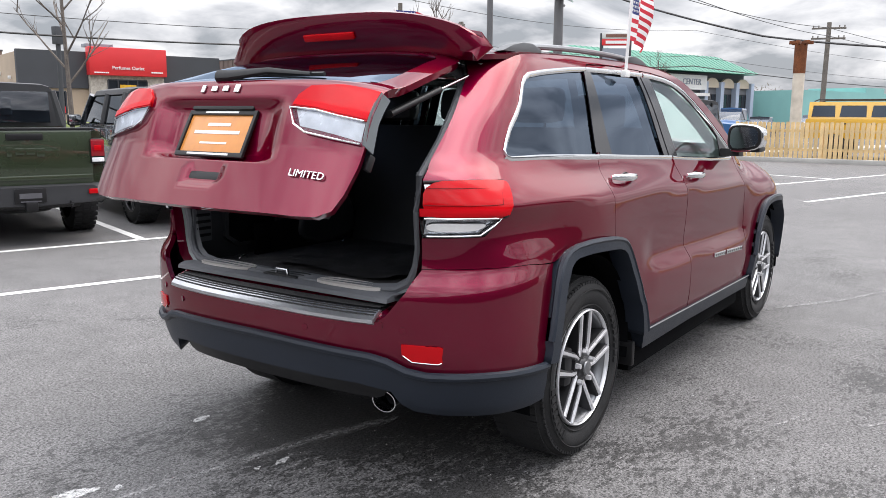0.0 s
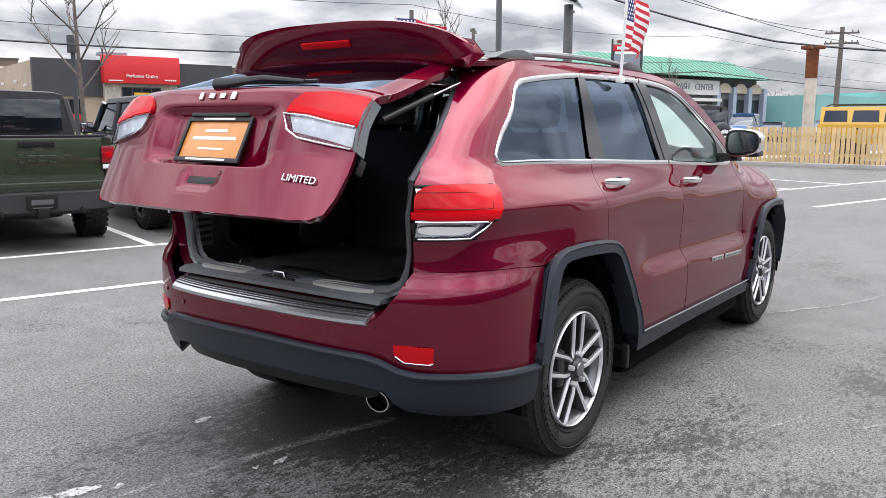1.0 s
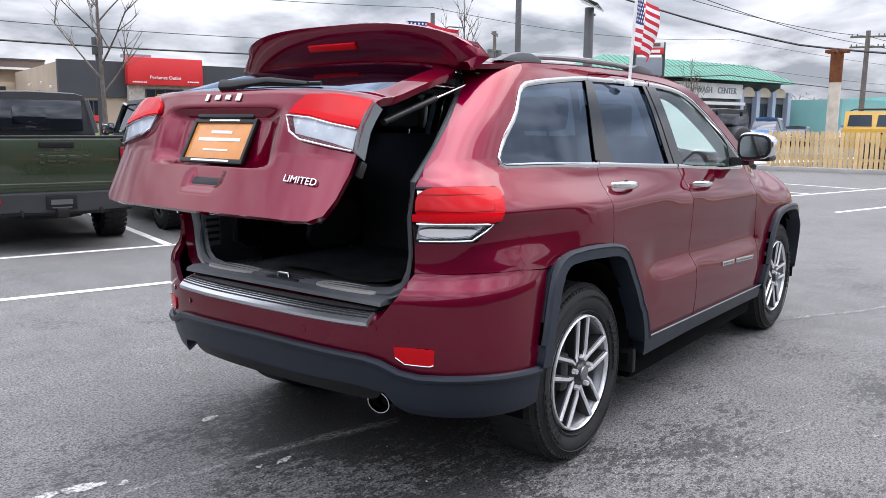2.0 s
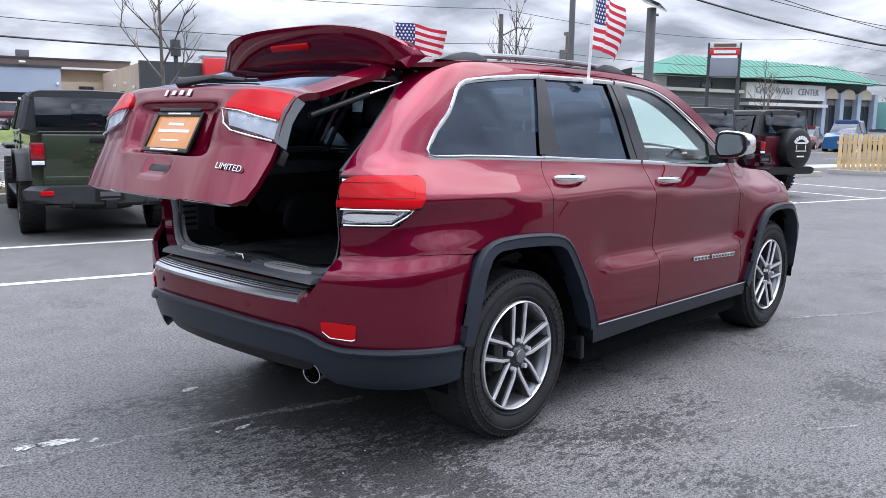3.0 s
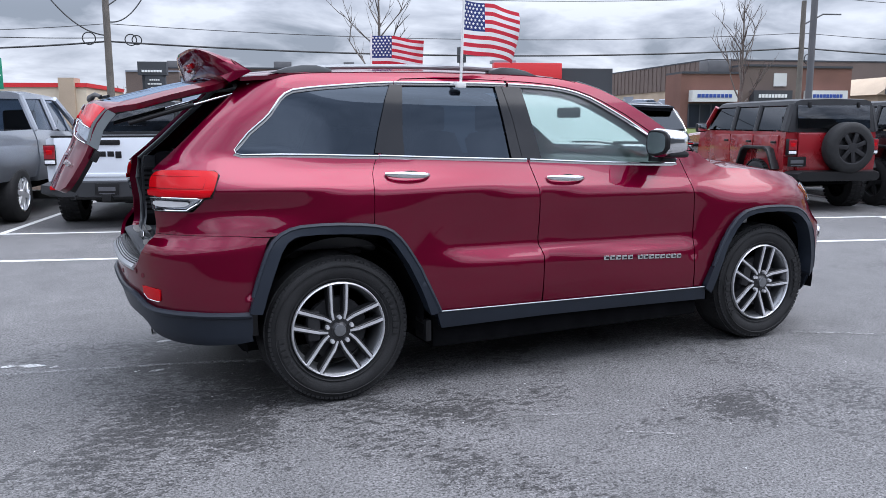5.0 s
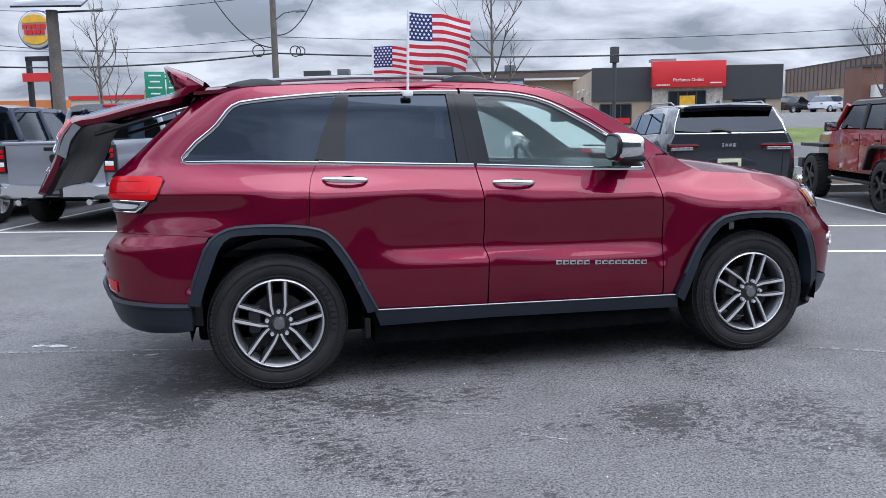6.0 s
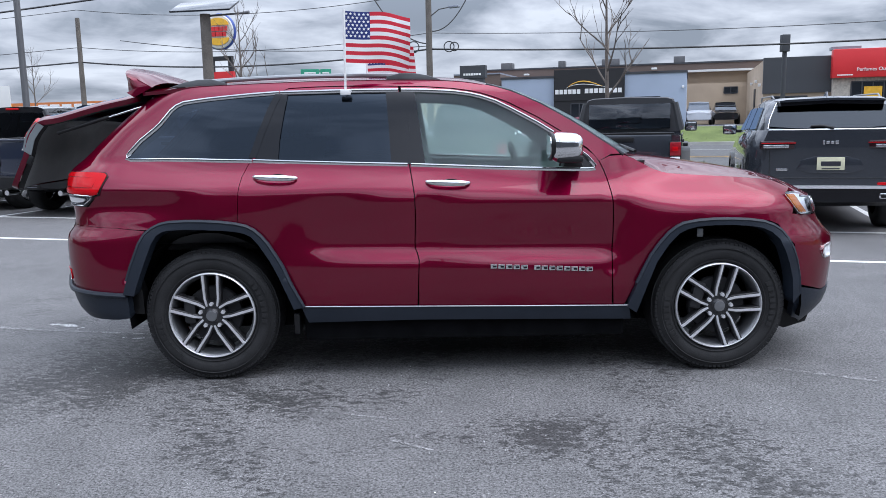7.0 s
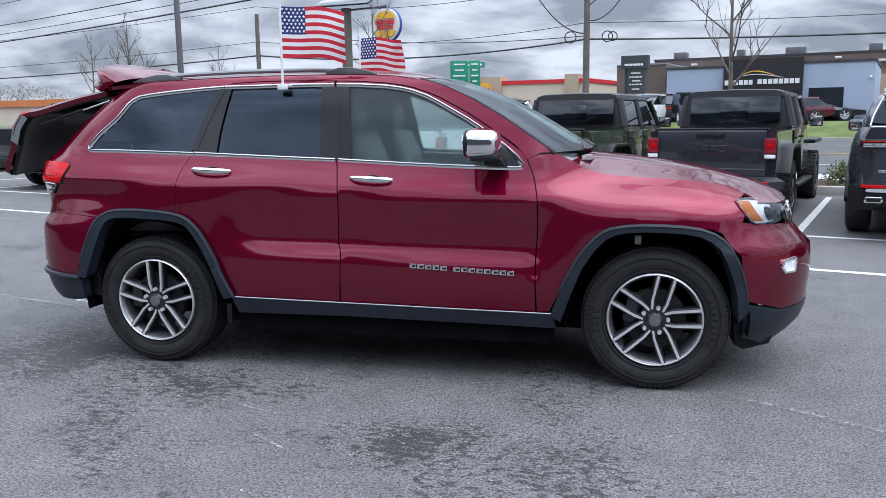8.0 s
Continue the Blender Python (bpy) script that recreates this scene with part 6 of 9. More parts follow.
# ---- parked vehicles: x to their right, y ahead, the tail at y = 0 ----
GREEN = paint("army_green_paint", (0.030, 0.044, 0.022), 0.25, 0.28)
GRAPHITE = paint("granite_paint", (0.042, 0.048, 0.060), 0.5, 0.22)
SNOW = paint("white_paint", (0.72, 0.75, 0.80), 0.0, 0.30, 1.0, 0.02)
SILVERP = paint("silver_paint", (0.36, 0.38, 0.42), 0.7, 0.30)
NAVY = paint("navy_paint", (0.012, 0.020, 0.045), 0.4, 0.28)
JET = paint("black_paint", (0.010, 0.010, 0.012), 0.2, 0.25)
FIRE = paint("firecracker_red_paint", (0.26, 0.008, 0.014), 0.1, 0.28, 1.0, 0.05)
MAROON = paint("snazzberry_paint", (0.10, 0.008, 0.020), 0.4, 0.28)
YELLOW = paint("yellow_paint", (0.62, 0.34, 0.01), 0.0, 0.32, 1.0, 0.03)
BLUEP = paint("blue_paint", (0.03, 0.12, 0.30), 0.3, 0.3)
HARDTOP = material("textured_black_hardtop", (0.030, 0.031, 0.034), 0.50, 0.0, 0.12, 6, 0.0008, 350)
FADED = material("grey_bumper_plastic", (0.024, 0.025, 0.028), 0.55, 0.0, 0.1, 5, 0.0008, 300)
PLATEWHITE = material("pale_plate", (0.62, 0.60, 0.42), 0.4, 0.0, 0.08, 20)
INK = material("dark_print", (0.02, 0.02, 0.03), 0.5)


def road_wheel(parent, x, y, R=0.405, W=0.26, side=1, rim=GUN, spokes=5, lugs=True, name="wheel"):
    """A wheel standing at (x, y), its outer face towards side; at the spare's place the axis runs along y."""
    bm = bmesh.new()
    prof = [(-W / 2, R * 0.60), (-W / 2 - 0.004, R * 0.80), (-W / 2 + 0.02, R * 0.955), (-W / 2 + 0.05, R), (W / 2 - 0.05, R), (W / 2 - 0.02, R * 0.955), (W / 2 + 0.004, R * 0.80), (W / 2, R * 0.60)]
    lathe(bm, prof, "X", (0, 0, 0), 40)
    if lugs:
        for k in range(34):
            for a, w in ((-W * 0.33, W * 0.30), (0.0, W * 0.22), (W * 0.33, W * 0.30)):
                t = 2 * math.pi * (k + (0.5 if a == 0 else 0)) / 34
                m = Matrix.Rotation(t, 4, "X") @ Matrix.Translation((a, 0, R - 0.002))
                v = [bm.verts.new(m @ Vector((i * w / 2, j * 0.024, l * 0.010))) for l in (-1, 1) for i, j in ((-1, -1), (1, -1), (1, 1), (-1, 1))]
                for q in ((7, 6, 5, 4), (0, 1, 5, 4), (1, 2, 6, 5), (2, 3, 7, 6), (3, 0, 4, 7)):
                    bm.faces.new([v[n] for n in q])
    tyre = part(name, fix(bm), RUBBER, parent, "black tyre on a dark rim" if rim is not CHROME else "black tyre on a bright rim")
    tyre.location = (x, y, R)
    bm = bmesh.new()
    o = side * W / 2
    lathe(bm, [(o - side * 0.10, R * 0.55), (o - side * 0.02, R * 0.60), (o, R * 0.61), (o + side * 0.003, R * 0.64)], "X", (0, 0, 0), 32)
    lathe(bm, [(o - side * 0.075, 0.001), (o - side * 0.075, R * 0.56)], "X", (0, 0, 0), 24)
    part("rim", fix(bm), rim, tyre)
    bm = bmesh.new()
    for k in range(spokes):
        t = 2 * math.pi * k / spokes + 0.3
        vs = box(bm, (o - side * 0.025, 0, R * 0.33), (0.035, R * 0.17, R * 0.56), 0.01)
        bmesh.ops.rotate(bm, cent=(0, 0, 0), matrix=Matrix.Rotation(t, 3, "X"), verts=vs)
    lathe(bm, [(o - side * 0.03, R * 0.22), (o - side * 0.004, R * 0.18), (o, 0.001)], "X", (0, 0, 0), 20)
    part("spokes", fix(bm), SATIN if rim is CHROME else rim, tyre)
    return tyre


def pane(parent, pts, mat=None, t=0.006, name="window", label=""):
    """A flat pane through four or more corner points, with a little thickness."""
    bm = bmesh.new()
    vs = [Vector(p) for p in pts]
    n = (vs[1] - vs[0]).cross(vs[2] - vs[0]).normalized() * t
    lo = [bm.verts.new(p) for p in vs]
    hi = [bm.verts.new(p + n) for p in vs]
    bm.faces.new(lo)
    bm.faces.new(hi[::-1])
    for i in range(len(vs)):
        j = (i + 1) % len(vs)
        bm.faces.new((lo[i], lo[j], hi[j], hi[i]))
    return part(name, fix(bm), mat or DARKGLASS, parent, label, smooth=False)


def hull(stations):
    """A shell through cross-sections: each is y and half an outline, from the bottom middle to the top middle."""
    bm = bmesh.new()
    rings = []
    for y, half_line in stations:
        full = [(x, z) for x, z in half_line] + [(-x, z) for x, z in reversed(half_line) if abs(x) > 1e-6]
        rings.append([bm.verts.new((x, y, z)) for x, z in full])
    n = len(rings[0])
    for a, b in zip(rings, rings[1:]):
        for i in range(n):
            j = (i + 1) % n
            bm.faces.new((a[i], a[j], b[j], b[i]))
    bm.faces.new(rings[0])
    bm.faces.new(rings[-1][::-1])
    return fix(bm)


def jeep_flare(parent, x, y, R, colour):
    """A trapezoid mudguard standing off the body's side."""
    s = 1 if x > 0 else -1
    out = [(y - 0.60, 0.68), (y - 0.42, 0.99), (y - 0.30, 1.035), (y + 0.34, 1.035), (y + 0.46, 0.99), (y + 0.64, 0.64), (y + 0.585, 0.62), (y + 0.42, 0.935), (y + 0.31, 0.985), (y - 0.28, 0.985), (y - 0.39, 0.935), (y - 0.55, 0.66)]
    bm = prismed(out, s * 0.76, s * 0.925, 0.018, 2, "yz")
    part("mudguard", bm, colour, parent, "black plastic mudguard")


def tail_pair(parent, x, y, z, w, h, mat=None):
    for s in (-1, 1):
        lamp = part("tail_lamp", boxed((s * x, y, z), (w, 0.09, h), 0.018), BLACK, parent)
        part("lamp_lens", boxed((s * x, y - 0.045, z + h * 0.13), (w * 0.92, 0.024, h * 0.66), 0.012), TRUCKRED, lamp, "red lens")
        part("lamp_core", boxed((s * x, y - 0.054, z + h * 0.13), (w * 0.50, 0.012, h * 0.22), 0.006), LENSRED, lamp, "brighter middle of the lens")
        part("reverse_lens", boxed((s * x, y - 0.045, z - h * 0.335), (w * 0.84, 0.022, h * 0.17), 0.008), REFLECTOR, lamp, "pale clear lens")


def mark_bars(parent, y, z, h, mat, x0=0.0):
    """A maker's name on the tail as plain raised bars."""
    for i, (dx, w, k) in enumerate(((-0.155, 0.05, 1.25), (-0.055, 0.085, 0.85), (0.05, 0.085, 0.85), (0.15, 0.08, 1.1))):
        part("maker_mark", boxed((x0 + dx, y, z - (0.012 if i == 3 else 0)), (w, 0.014, h * k), 0.008), mat, parent)


DIMPRINT = material("dim_plate_print", (0.09, 0.09, 0.10), 0.5, 0.0, 0.1, 20)


def number_plate(parent, x, y, z, mat=PLATEWHITE):
    p = part("number_plate", boxed((x, y, z), (0.31, 0.012, 0.155), 0.004), mat, parent)
    part("plate_print", boxed((x, y - 0.008, z), (0.22, 0.004, 0.055), 0), INK if mat is not BLACK else DIMPRINT, p)
    part("plate_print", boxed((x, y - 0.008, z - 0.06), (0.20, 0.004, 0.012), 0), INK if mat is not BLACK else DIMPRINT, p)


def jeep_front(t, y_cab, y_end, colour):
    """Bonnet, wings, grille and windscreen, common to the two kinds."""
    part("bonnet", hull([(y_cab, [(0, 0.55), (0.66, 0.55), (0.66, 1.20), (0.60, 1.255), (0, 1.275)]), (y_end - 0.35, [(0, 0.55), (0.57, 0.55), (0.57, 1.13), (0.50, 1.19), (0, 1.21)]), (y_end - 0.28, [(0, 0.55), (0.55, 0.55), (0.55, 1.10), (0.48, 1.16), (0, 1.18)])]), colour, t)
    part("front_bumper", boxed((0, y_end - 0.13, 0.62), (1.70, 0.24, 0.20), 0.04), FADED, t)
    for s in (-1, 1):
        part("front_wing", boxed((s * 0.72, y_end - 0.80, 0.98), (0.34, 1.15, 0.07), 0.03), BLACK, t)
        part("running_board", boxed((s * 0.83, (y_cab + y_end) / 2 - 1.9, 0.42), (0.14, 1.9, 0.05), 0.02), BLACK, t)
    part("underbody", boxed((0, y_end * 0.52, 0.50), (1.15, y_end * 0.80, 0.20), 0.05), DARK, t)
    part("axle_beam", tubed([(-0.75, 1.15, 0.40), (0.75, 1.15, 0.40)], 0.07, 10), DARK, t)


def jeep_cab(t, y0, y1, colour, z0=0.55, doors=2):
    """Body tub with doors, black hardtop with raked glass, mirrors."""
    zb = 1.27
    part("cab_body", hull([(y0, [(0, z0), (0.78, z0), (0.80, 0.9), (0.775, zb), (0, zb)]), (y1, [(0, z0), (0.78, z0), (0.80, 0.9), (0.75, zb), (0, zb)])]), colour, t)
    # hardtop: rear wall, roof and posts round the openings
    zt = 1.735
    part("hardtop_roof", hull([(y0 - 0.02, [(0, zt - 0.05), (0.66, zt - 0.05), (0.64, zt + 0.01), (0.55, zt + 0.035), (0, zt + 0.05)]), (y0 + 0.10, [(0, zt - 0.05), (0.68, zt - 0.05), (0.66, zt + 0.02), (0.56, zt + 0.05), (0, zt + 0.065)]),
                               (y1 - 0.62, [(0, zt - 0.05), (0.67, zt - 0.05), (0.65, zt + 0.01), (0.55, zt + 0.04), (0, zt + 0.055)]), (y1 - 0.42, [(0, zt - 0.09), (0.65, zt - 0.09), (0.62, zt - 0.05), (0.5, zt - 0.03), (0, zt - 0.02)])]), HARDTOP, t, "black textured hardtop")
    for s in (-1, 1):
        b = lambda y, k: Vector((s * (0.765 + (0.665 - 0.765) * k), y, zb + (zt - 0.04 - zb) * k))
        ys = [y0 + 0.16 + (y1 - 0.50 - y0 - 0.16) * i / doors for i in range(doors + 1)]
        part("rear_post", tubed([b(y0 + 0.05, 0), b(y0 + 0.05, 1)], [0.075, 0.065], 8), HARDTOP, t)
        for i, (ya, yb) in enumerate(zip(ys, ys[1:])):
            rake = 0.16 if i == doors - 1 else 0.0
            pane(t, [b(ya + 0.03, 0.05), b(yb - 0.03 + rake, 0.05), b(yb - 0.03 - rake, 0.93), b(ya + 0.03, 0.93)], DARKGLASS)
            if i:
                part("door_post", tubed([b(ya, 0), b(ya, 1)], 0.045, 8), HARDTOP, t)
            part("side_door", boxed((s * 0.795, (ya + yb) / 2, 0.90), (0.02, yb - ya - 0.03, 0.62), 0.02), colour, t)
            part("door_handle", boxed((s * 0.815, ya + 0.13, 1.10), (0.03, 0.14, 0.035), 0.012), BLACK, t)
        part("screen_post", tubed([b(y1 - 0.20, 0), b(y1 - 0.47, 1)], 0.045, 8), colour, t)
        m = part("side_mirror", boxed((s * 0.93, y1 - 0.38, 1.32), (0.20, 0.09, 0.17), 0.035), BLACK, t, "black side mirror")
        part("mirror_glass", boxed((s * 0.93, y1 - 0.428, 1.32), (0.165, 0.006, 0.135), 0.01), CHROME, m)
    part("windscreen", prismed([(y1 - 0.19, zb), (y1 - 0.17, zb), (y1 - 0.43, zt - 0.05), (y1 - 0.45, zt - 0.05)], -0.66, 0.66, 0, 1, "yz"), DARKGLASS, t)
    for x in (-0.36, 0.36):
        part("seat_back", boxed((x, y1 - 1.35, 1.20), (0.48, 0.14, 0.62), 0.06), LEATHER, t)
    part("cab_floor", boxed((0, (y0 + y1) / 2, 1.0), (1.45, y1 - y0 - 0.1, 0.3), 0.02), DARK, t)


def gladiator(u, v, colour, label, tailmark, group="pickups parked in the row"):
    t = thing("pickup_truck", label, "pickup truck", LOT @ pose(u, v, 0), group)
    part("cargo_bed", hull([(0.16, [(0, 0.62), (0.79, 0.62), (0.80, 0.9), (0.79, 1.22), (0.74, 1.235), (0, 1.235)]), (1.70, [(0, 0.62), (0.79, 0.62), (0.80, 0.9), (0.79, 1.22), (0.74, 1.235), (0, 1.235)])]), colour, t)
    tg = part("tailgate", boxed((0, 0.13, 0.945), (1.36, 0.07, 0.60), 0.025), colour, t, "tailgate in the body colour")
    part("gate_ridge", boxed((0, 0.094, 0.735), (1.34, 0.03, 0.055), 0.015), colour, tg)
    part("gate_handle", boxed((0, 0.092, 1.175), (0.36, 0.03, 0.07), 0.015), BLACK, tg)
    part("gate_cap", boxed((0, 0.14, 1.255), (1.42, 0.09, 0.03), 0.012), BLACK, tg)
    mark_bars(tg, 0.092, 1.02, 0.085, tailmark)
    tail_pair(t, 0.730, 0.12, 1.01, 0.155, 0.28)
    bp = part("rear_bumper", hull([(0.0, [(0, 0.44), (0.60, 0.46), (0.72, 0.50), (0.72, 0.60), (0.64, 0.645), (0, 0.645)]), (0.10, [(0, 0.42), (0.75, 0.45), (0.88, 0.50), (0.88, 0.61), (0.75, 0.66), (0, 0.66)]), (0.24, [(0, 0.44), (0.80, 0.47), (0.90, 0.52), (0.90, 0.60), (0.80, 0.65), (0, 0.65)])]), FADED, t, "dark plastic rear bumper")
    for s in (-1, 1):
        part("bumper_reflector", boxed((s * 0.66, -0.006, 0.575), (0.14, 0.03, 0.055), 0.012), LENSRED, bp, "red reflector")
        jeep_flare(t, s * 0.8, 1.20, 0.405, BLACK)
        for y in (1.20, 4.55):
            road_wheel(t, s * 0.76, y, 0.405, 0.27, s, GUN)
    part("tow_socket", boxed((0, -0.02, 0.44), (0.12, 0.1, 0.10), 0.015), BLACK, t)
    part("hitch_beam", tubed([(-0.52, 0.16, 0.44), (0.52, 0.16, 0.44)], 0.045, 8), BLACK, t)
    bm = bmesh.new()
    lathe(bm, [(0.36, 0.05), (0.34, 0.24), (0.33, 0.36), (0.40, 0.40), (0.52, 0.40), (0.58, 0.36), (0.58, 0.05)], "Z", (0, 0.78, 0.0), 28)
    part("spare_tyre", fix(bm), RUBBER, t, "spare tyre slung below the bed")
    part("muffler", tubed([(0.30, 0.42, 0.50), (0.62, 0.42, 0.50)], 0.085, 12), DISC, t)
    part("tail_pipe", tubed([(0.62, 0.42, 0.50), (0.72, 0.30, 0.48), (0.74, 0.10, 0.46)], 0.032, 10), DISC, t)
    part("axle_bulge", tubed([(-0.16, 1.2, 0.40), (-0.06, 1.2, 0.40), (0.06, 1.2, 0.40), (0.16, 1.2, 0.40)], [0.06, 0.15, 0.15, 0.06], 12), DARK, t)
    for s in (-1, 1):
        part("damper", tubed([(s * 0.48, 1.12, 0.36), (s * 0.42, 1.0, 0.72)], 0.032, 8), RAILGREY, t)
        part("tow_hook", tubed([(s * 0.40, 0.0, 0.47), (s * 0.40, -0.06, 0.46), (s * 0.40, -0.07, 0.43), (s * 0.40, -0.03, 0.42)], 0.014, 8), BLACK, t)
    number_plate(t, 0, -0.012, 0.555, BLACK)
    jeep_cab(t, 1.74, 3.95, colour)
    part("rear_window", boxed((0, 1.695, 1.495), (1.24, 0.012, 0.385), 0.05, Matrix.Rotation(radians(-8), 4, "X")), DARKGLASS, t, "rear window")
    part("hardtop_back", prismed([(-0.775, 1.255), (0.775, 1.255), (0.67, 1.725), (-0.67, 1.725)], 1.735, 1.76, 0.01, 2, "xz"), HARDTOP, t)
    part("sliding_glass", boxed((0.0, 1.678, 1.50), (0.38, 0.008, 0.22), 0.02, Matrix.Rotation(radians(-8), 4, "X")), DARKGLASS, t)
    jeep_front(t, 3.90, 5.50, colour)
    return t


def wrangler(u, v, colour, label, white_cover=False):
    t = thing("off_roader", label, "off-road car", LOT @ pose(u, v, 0), "off-road cars parked in the row")
    jeep_cab(t, 0.30, 3.35, colour, 0.55, 3)
    tg = part("tailgate", boxed((0, 0.27, 0.93), (1.18, 0.07, 0.66), 0.03), colour, t, "swing tailgate in the body colour")
    part("hardtop_back", prismed([(-0.775, 1.265), (0.775, 1.265), (0.67, 1.725), (-0.67, 1.725)], 0.285, 0.31, 0.01, 2, "xz"), HARDTOP, t)
    part("rear_window", boxed((0, 0.245, 1.50), (1.24, 0.012, 0.37), 0.05, Matrix.Rotation(radians(-8), 4, "X")), DARKGLASS, t, "rear window")
    for x in (-0.42, 0.42):
        part("window_hinge", boxed((x, 0.262, 1.69), (0.045, 0.03, 0.09), 0.01), BLACK, t)
    tail_pair(t, 0.70, 0.25, 1.03, 0.15, 0.26)
    part("rear_bumper", hull([(0.02, [(0, 0.50), (0.62, 0.50), (0.70, 0.54), (0.70, 0.61), (0.62, 0.645), (0, 0.645)]), (0.24, [(0, 0.48), (0.74, 0.48), (0.84, 0.53), (0.84, 0.62), (0.74, 0.66), (0, 0.66)])]), BLACK, t, "black plastic rear bumper")
    number_plate(t, -0.62, 0.20, 0.80, BLACK)
    for s in (-1, 1):
        jeep_flare(t, s * 0.8, 1.00, 0.405, BLACK)
        for y in (1.00, 3.95):
            road_wheel(t, s * 0.76, y, 0.405, 0.27, s, GUN)
    if white_cover:
        bm = bmesh.new()
        lathe(bm, [(0.20, 0.30), (0.20, 0.385), (0.17, 0.405), (0.0, 0.41), (-0.055, 0.395), (-0.085, 0.345), (-0.092, 0.20), (-0.092, 0.0005)], "Y", (0.16, 0.06, 1.02), 40)
        cover = part("spare_cover", fix(bm), BLACK, t, "black spare-wheel cover with a white print")
        for k in range(7):
            a = radians(40 + 100 * k / 6)
            part("cover_print", boxed((0.16 + 0.24 * math.cos(a), -0.036, 1.00 + 0.24 * math.sin(a)), (0.055, 0.008, 0.075), 0.008, Matrix.Rotation(-(a - math.pi / 2), 4, "Y")), WHITE, cover)
        for x, z, w, h in ((0.16, 1.13, 0.30, 0.03), (0.16, 0.97, 0.34, 0.018), (0.02, 1.05, 0.018, 0.10), (0.30, 1.05, 0.018, 0.10), (0.16, 0.86, 0.22, 0.03)):
            part("cover_print", boxed((x, -0.036, z), (w, 0.008, h), 0.004), WHITE, cover)
    else:
        sp = road_wheel(t, 0.16, 0.12, 0.40, 0.26, -1, GUN, 7, False, "spare_wheel")
        sp.matrix_basis = Matrix.Translation((0.16, 0.08, 1.02)) @ Matrix.Rotation(radians(90), 4, "Z")
    part("spare_carrier", boxed((0.16, 0.20, 1.02), (0.20, 0.14, 0.20), 0.03), BLACK, t)
    jeep_front(t, 3.30, 4.75, colour)
    return t


def ram(u, v, colour, label, rim=CHROME):
    t = thing("pickup_truck", label, "pickup truck", LOT @ pose(u, v, 0), "pickups parked in the row")
    part("cargo_bed", hull([(0.14, [(0, 0.62), (0.90, 0.62), (0.96, 0.85), (0.95, 1.18), (0.90, 1.32), (0, 1.32)]), (1.0, [(0, 0.62), (0.93, 0.62), (1.0, 0.85), (0.985, 1.18), (0.93, 1.33), (0, 1.33)]), (1.95, [(0, 0.62), (0.92, 0.62), (0.985, 0.85), (0.97, 1.18), (0.92, 1.34), (0, 1.34)])]), colour, t)
    tg = part("tailgate", boxed((0, 0.12, 0.98), (1.52, 0.07, 0.66), 0.03), colour, t, "tailgate in the body colour")
    part("gate_lip", boxed((0, 0.10, 1.30), (1.56, 0.12, 0.045), 0.02), colour, tg)
    part("gate_handle", boxed((0, 0.08, 1.21), (0.30, 0.03, 0.05), 0.012), BLACK, tg)
    part("maker_shield", prismed(rounded([(-0.07, 1.13), (0.07, 1.13), (0.075, 1.03), (0.0, 0.96), (-0.075, 1.03)], 1), 0.072, 0.088, 0.004, 1, "xz"), BLACK, tg)
    for s in (-1, 1):
        lamp = part("tail_lamp", boxed((s * 0.85, 0.12, 1.06), (0.17, 0.10, 0.42), 0.03), BLACK, t, "tall black-framed tail lamp")
        for dz in (-0.15, 0.04, 0.12):
            part("lamp_lens", boxed((s * 0.85, 0.068, 1.06 + dz), (0.14, 0.02, 0.06 if dz else 0.1), 0.01), LENSRED, lamp, "red lens")
        part("reverse_lens", boxed((s * 0.85, 0.068, 0.985), (0.13, 0.02, 0.07), 0.01), WHITE, lamp)
        for y in (1.22, 4.90):
            road_wheel(t, s * 0.84, y, 0.41, 0.28, s, rim, 6, False)
        part("cab_mirror", boxed((s * 1.10, 3.85, 1.36), (0.22, 0.10, 0.22), 0.04), BLACK, t)
        part("exhaust_tip", tubed([(s * 0.55, -0.04, 0.42), (s * 0.55, 0.2, 0.42)], 0.045, 14), CHROME, t)
    part("rear_bumper", hull([(-0.04, [(0, 0.50), (0.62, 0.50), (0.74, 0.54), (0.74, 0.64), (0.62, 0.68), (0, 0.66)]), (0.08, [(0, 0.46), (0.85, 0.46), (0.97, 0.52), (0.97, 0.68), (0.85, 0.70), (0, 0.68)]), (0.28, [(0, 0.48), (0.88, 0.48), (0.99, 0.54), (0.99, 0.68), (0.88, 0.70), (0, 0.68)])]), CHROME if colour in (SILVERP,) else BLACK, t, "rear bumper")
    number_plate(t, 0, -0.045, 0.575, BLACK)
    part("cab_body", hull([(1.99, [(0, 0.55), (0.93, 0.55), (1.0, 0.85), (0.97, 1.18), (0.93, 1.34), (0, 1.34)]), (4.4, [(0, 0.55), (0.93, 0.55), (1.0, 0.85), (0.97, 1.15), (0.90, 1.28), (0, 1.30)]), (5.75, [(0, 0.55), (0.86, 0.55), (0.92, 0.85), (0.88, 1.10), (0.80, 1.18), (0, 1.24)])]), colour, t)
    part("cab_glass", hull([(2.03, [(0, 1.33), (0.92, 1.33), (0.74, 1.84), (0, 1.86)]), (2.12, [(0, 1.33), (0.92, 1.33), (0.74, 1.86), (0, 1.88)]), (3.6, [(0, 1.30), (0.92, 1.30), (0.72, 1.86), (0, 1.88)]), (4.35, [(0, 1.27), (0.89, 1.27), (0.80, 1.30), (0, 1.32)])]), DARKGLASS, t, "cab glazing")
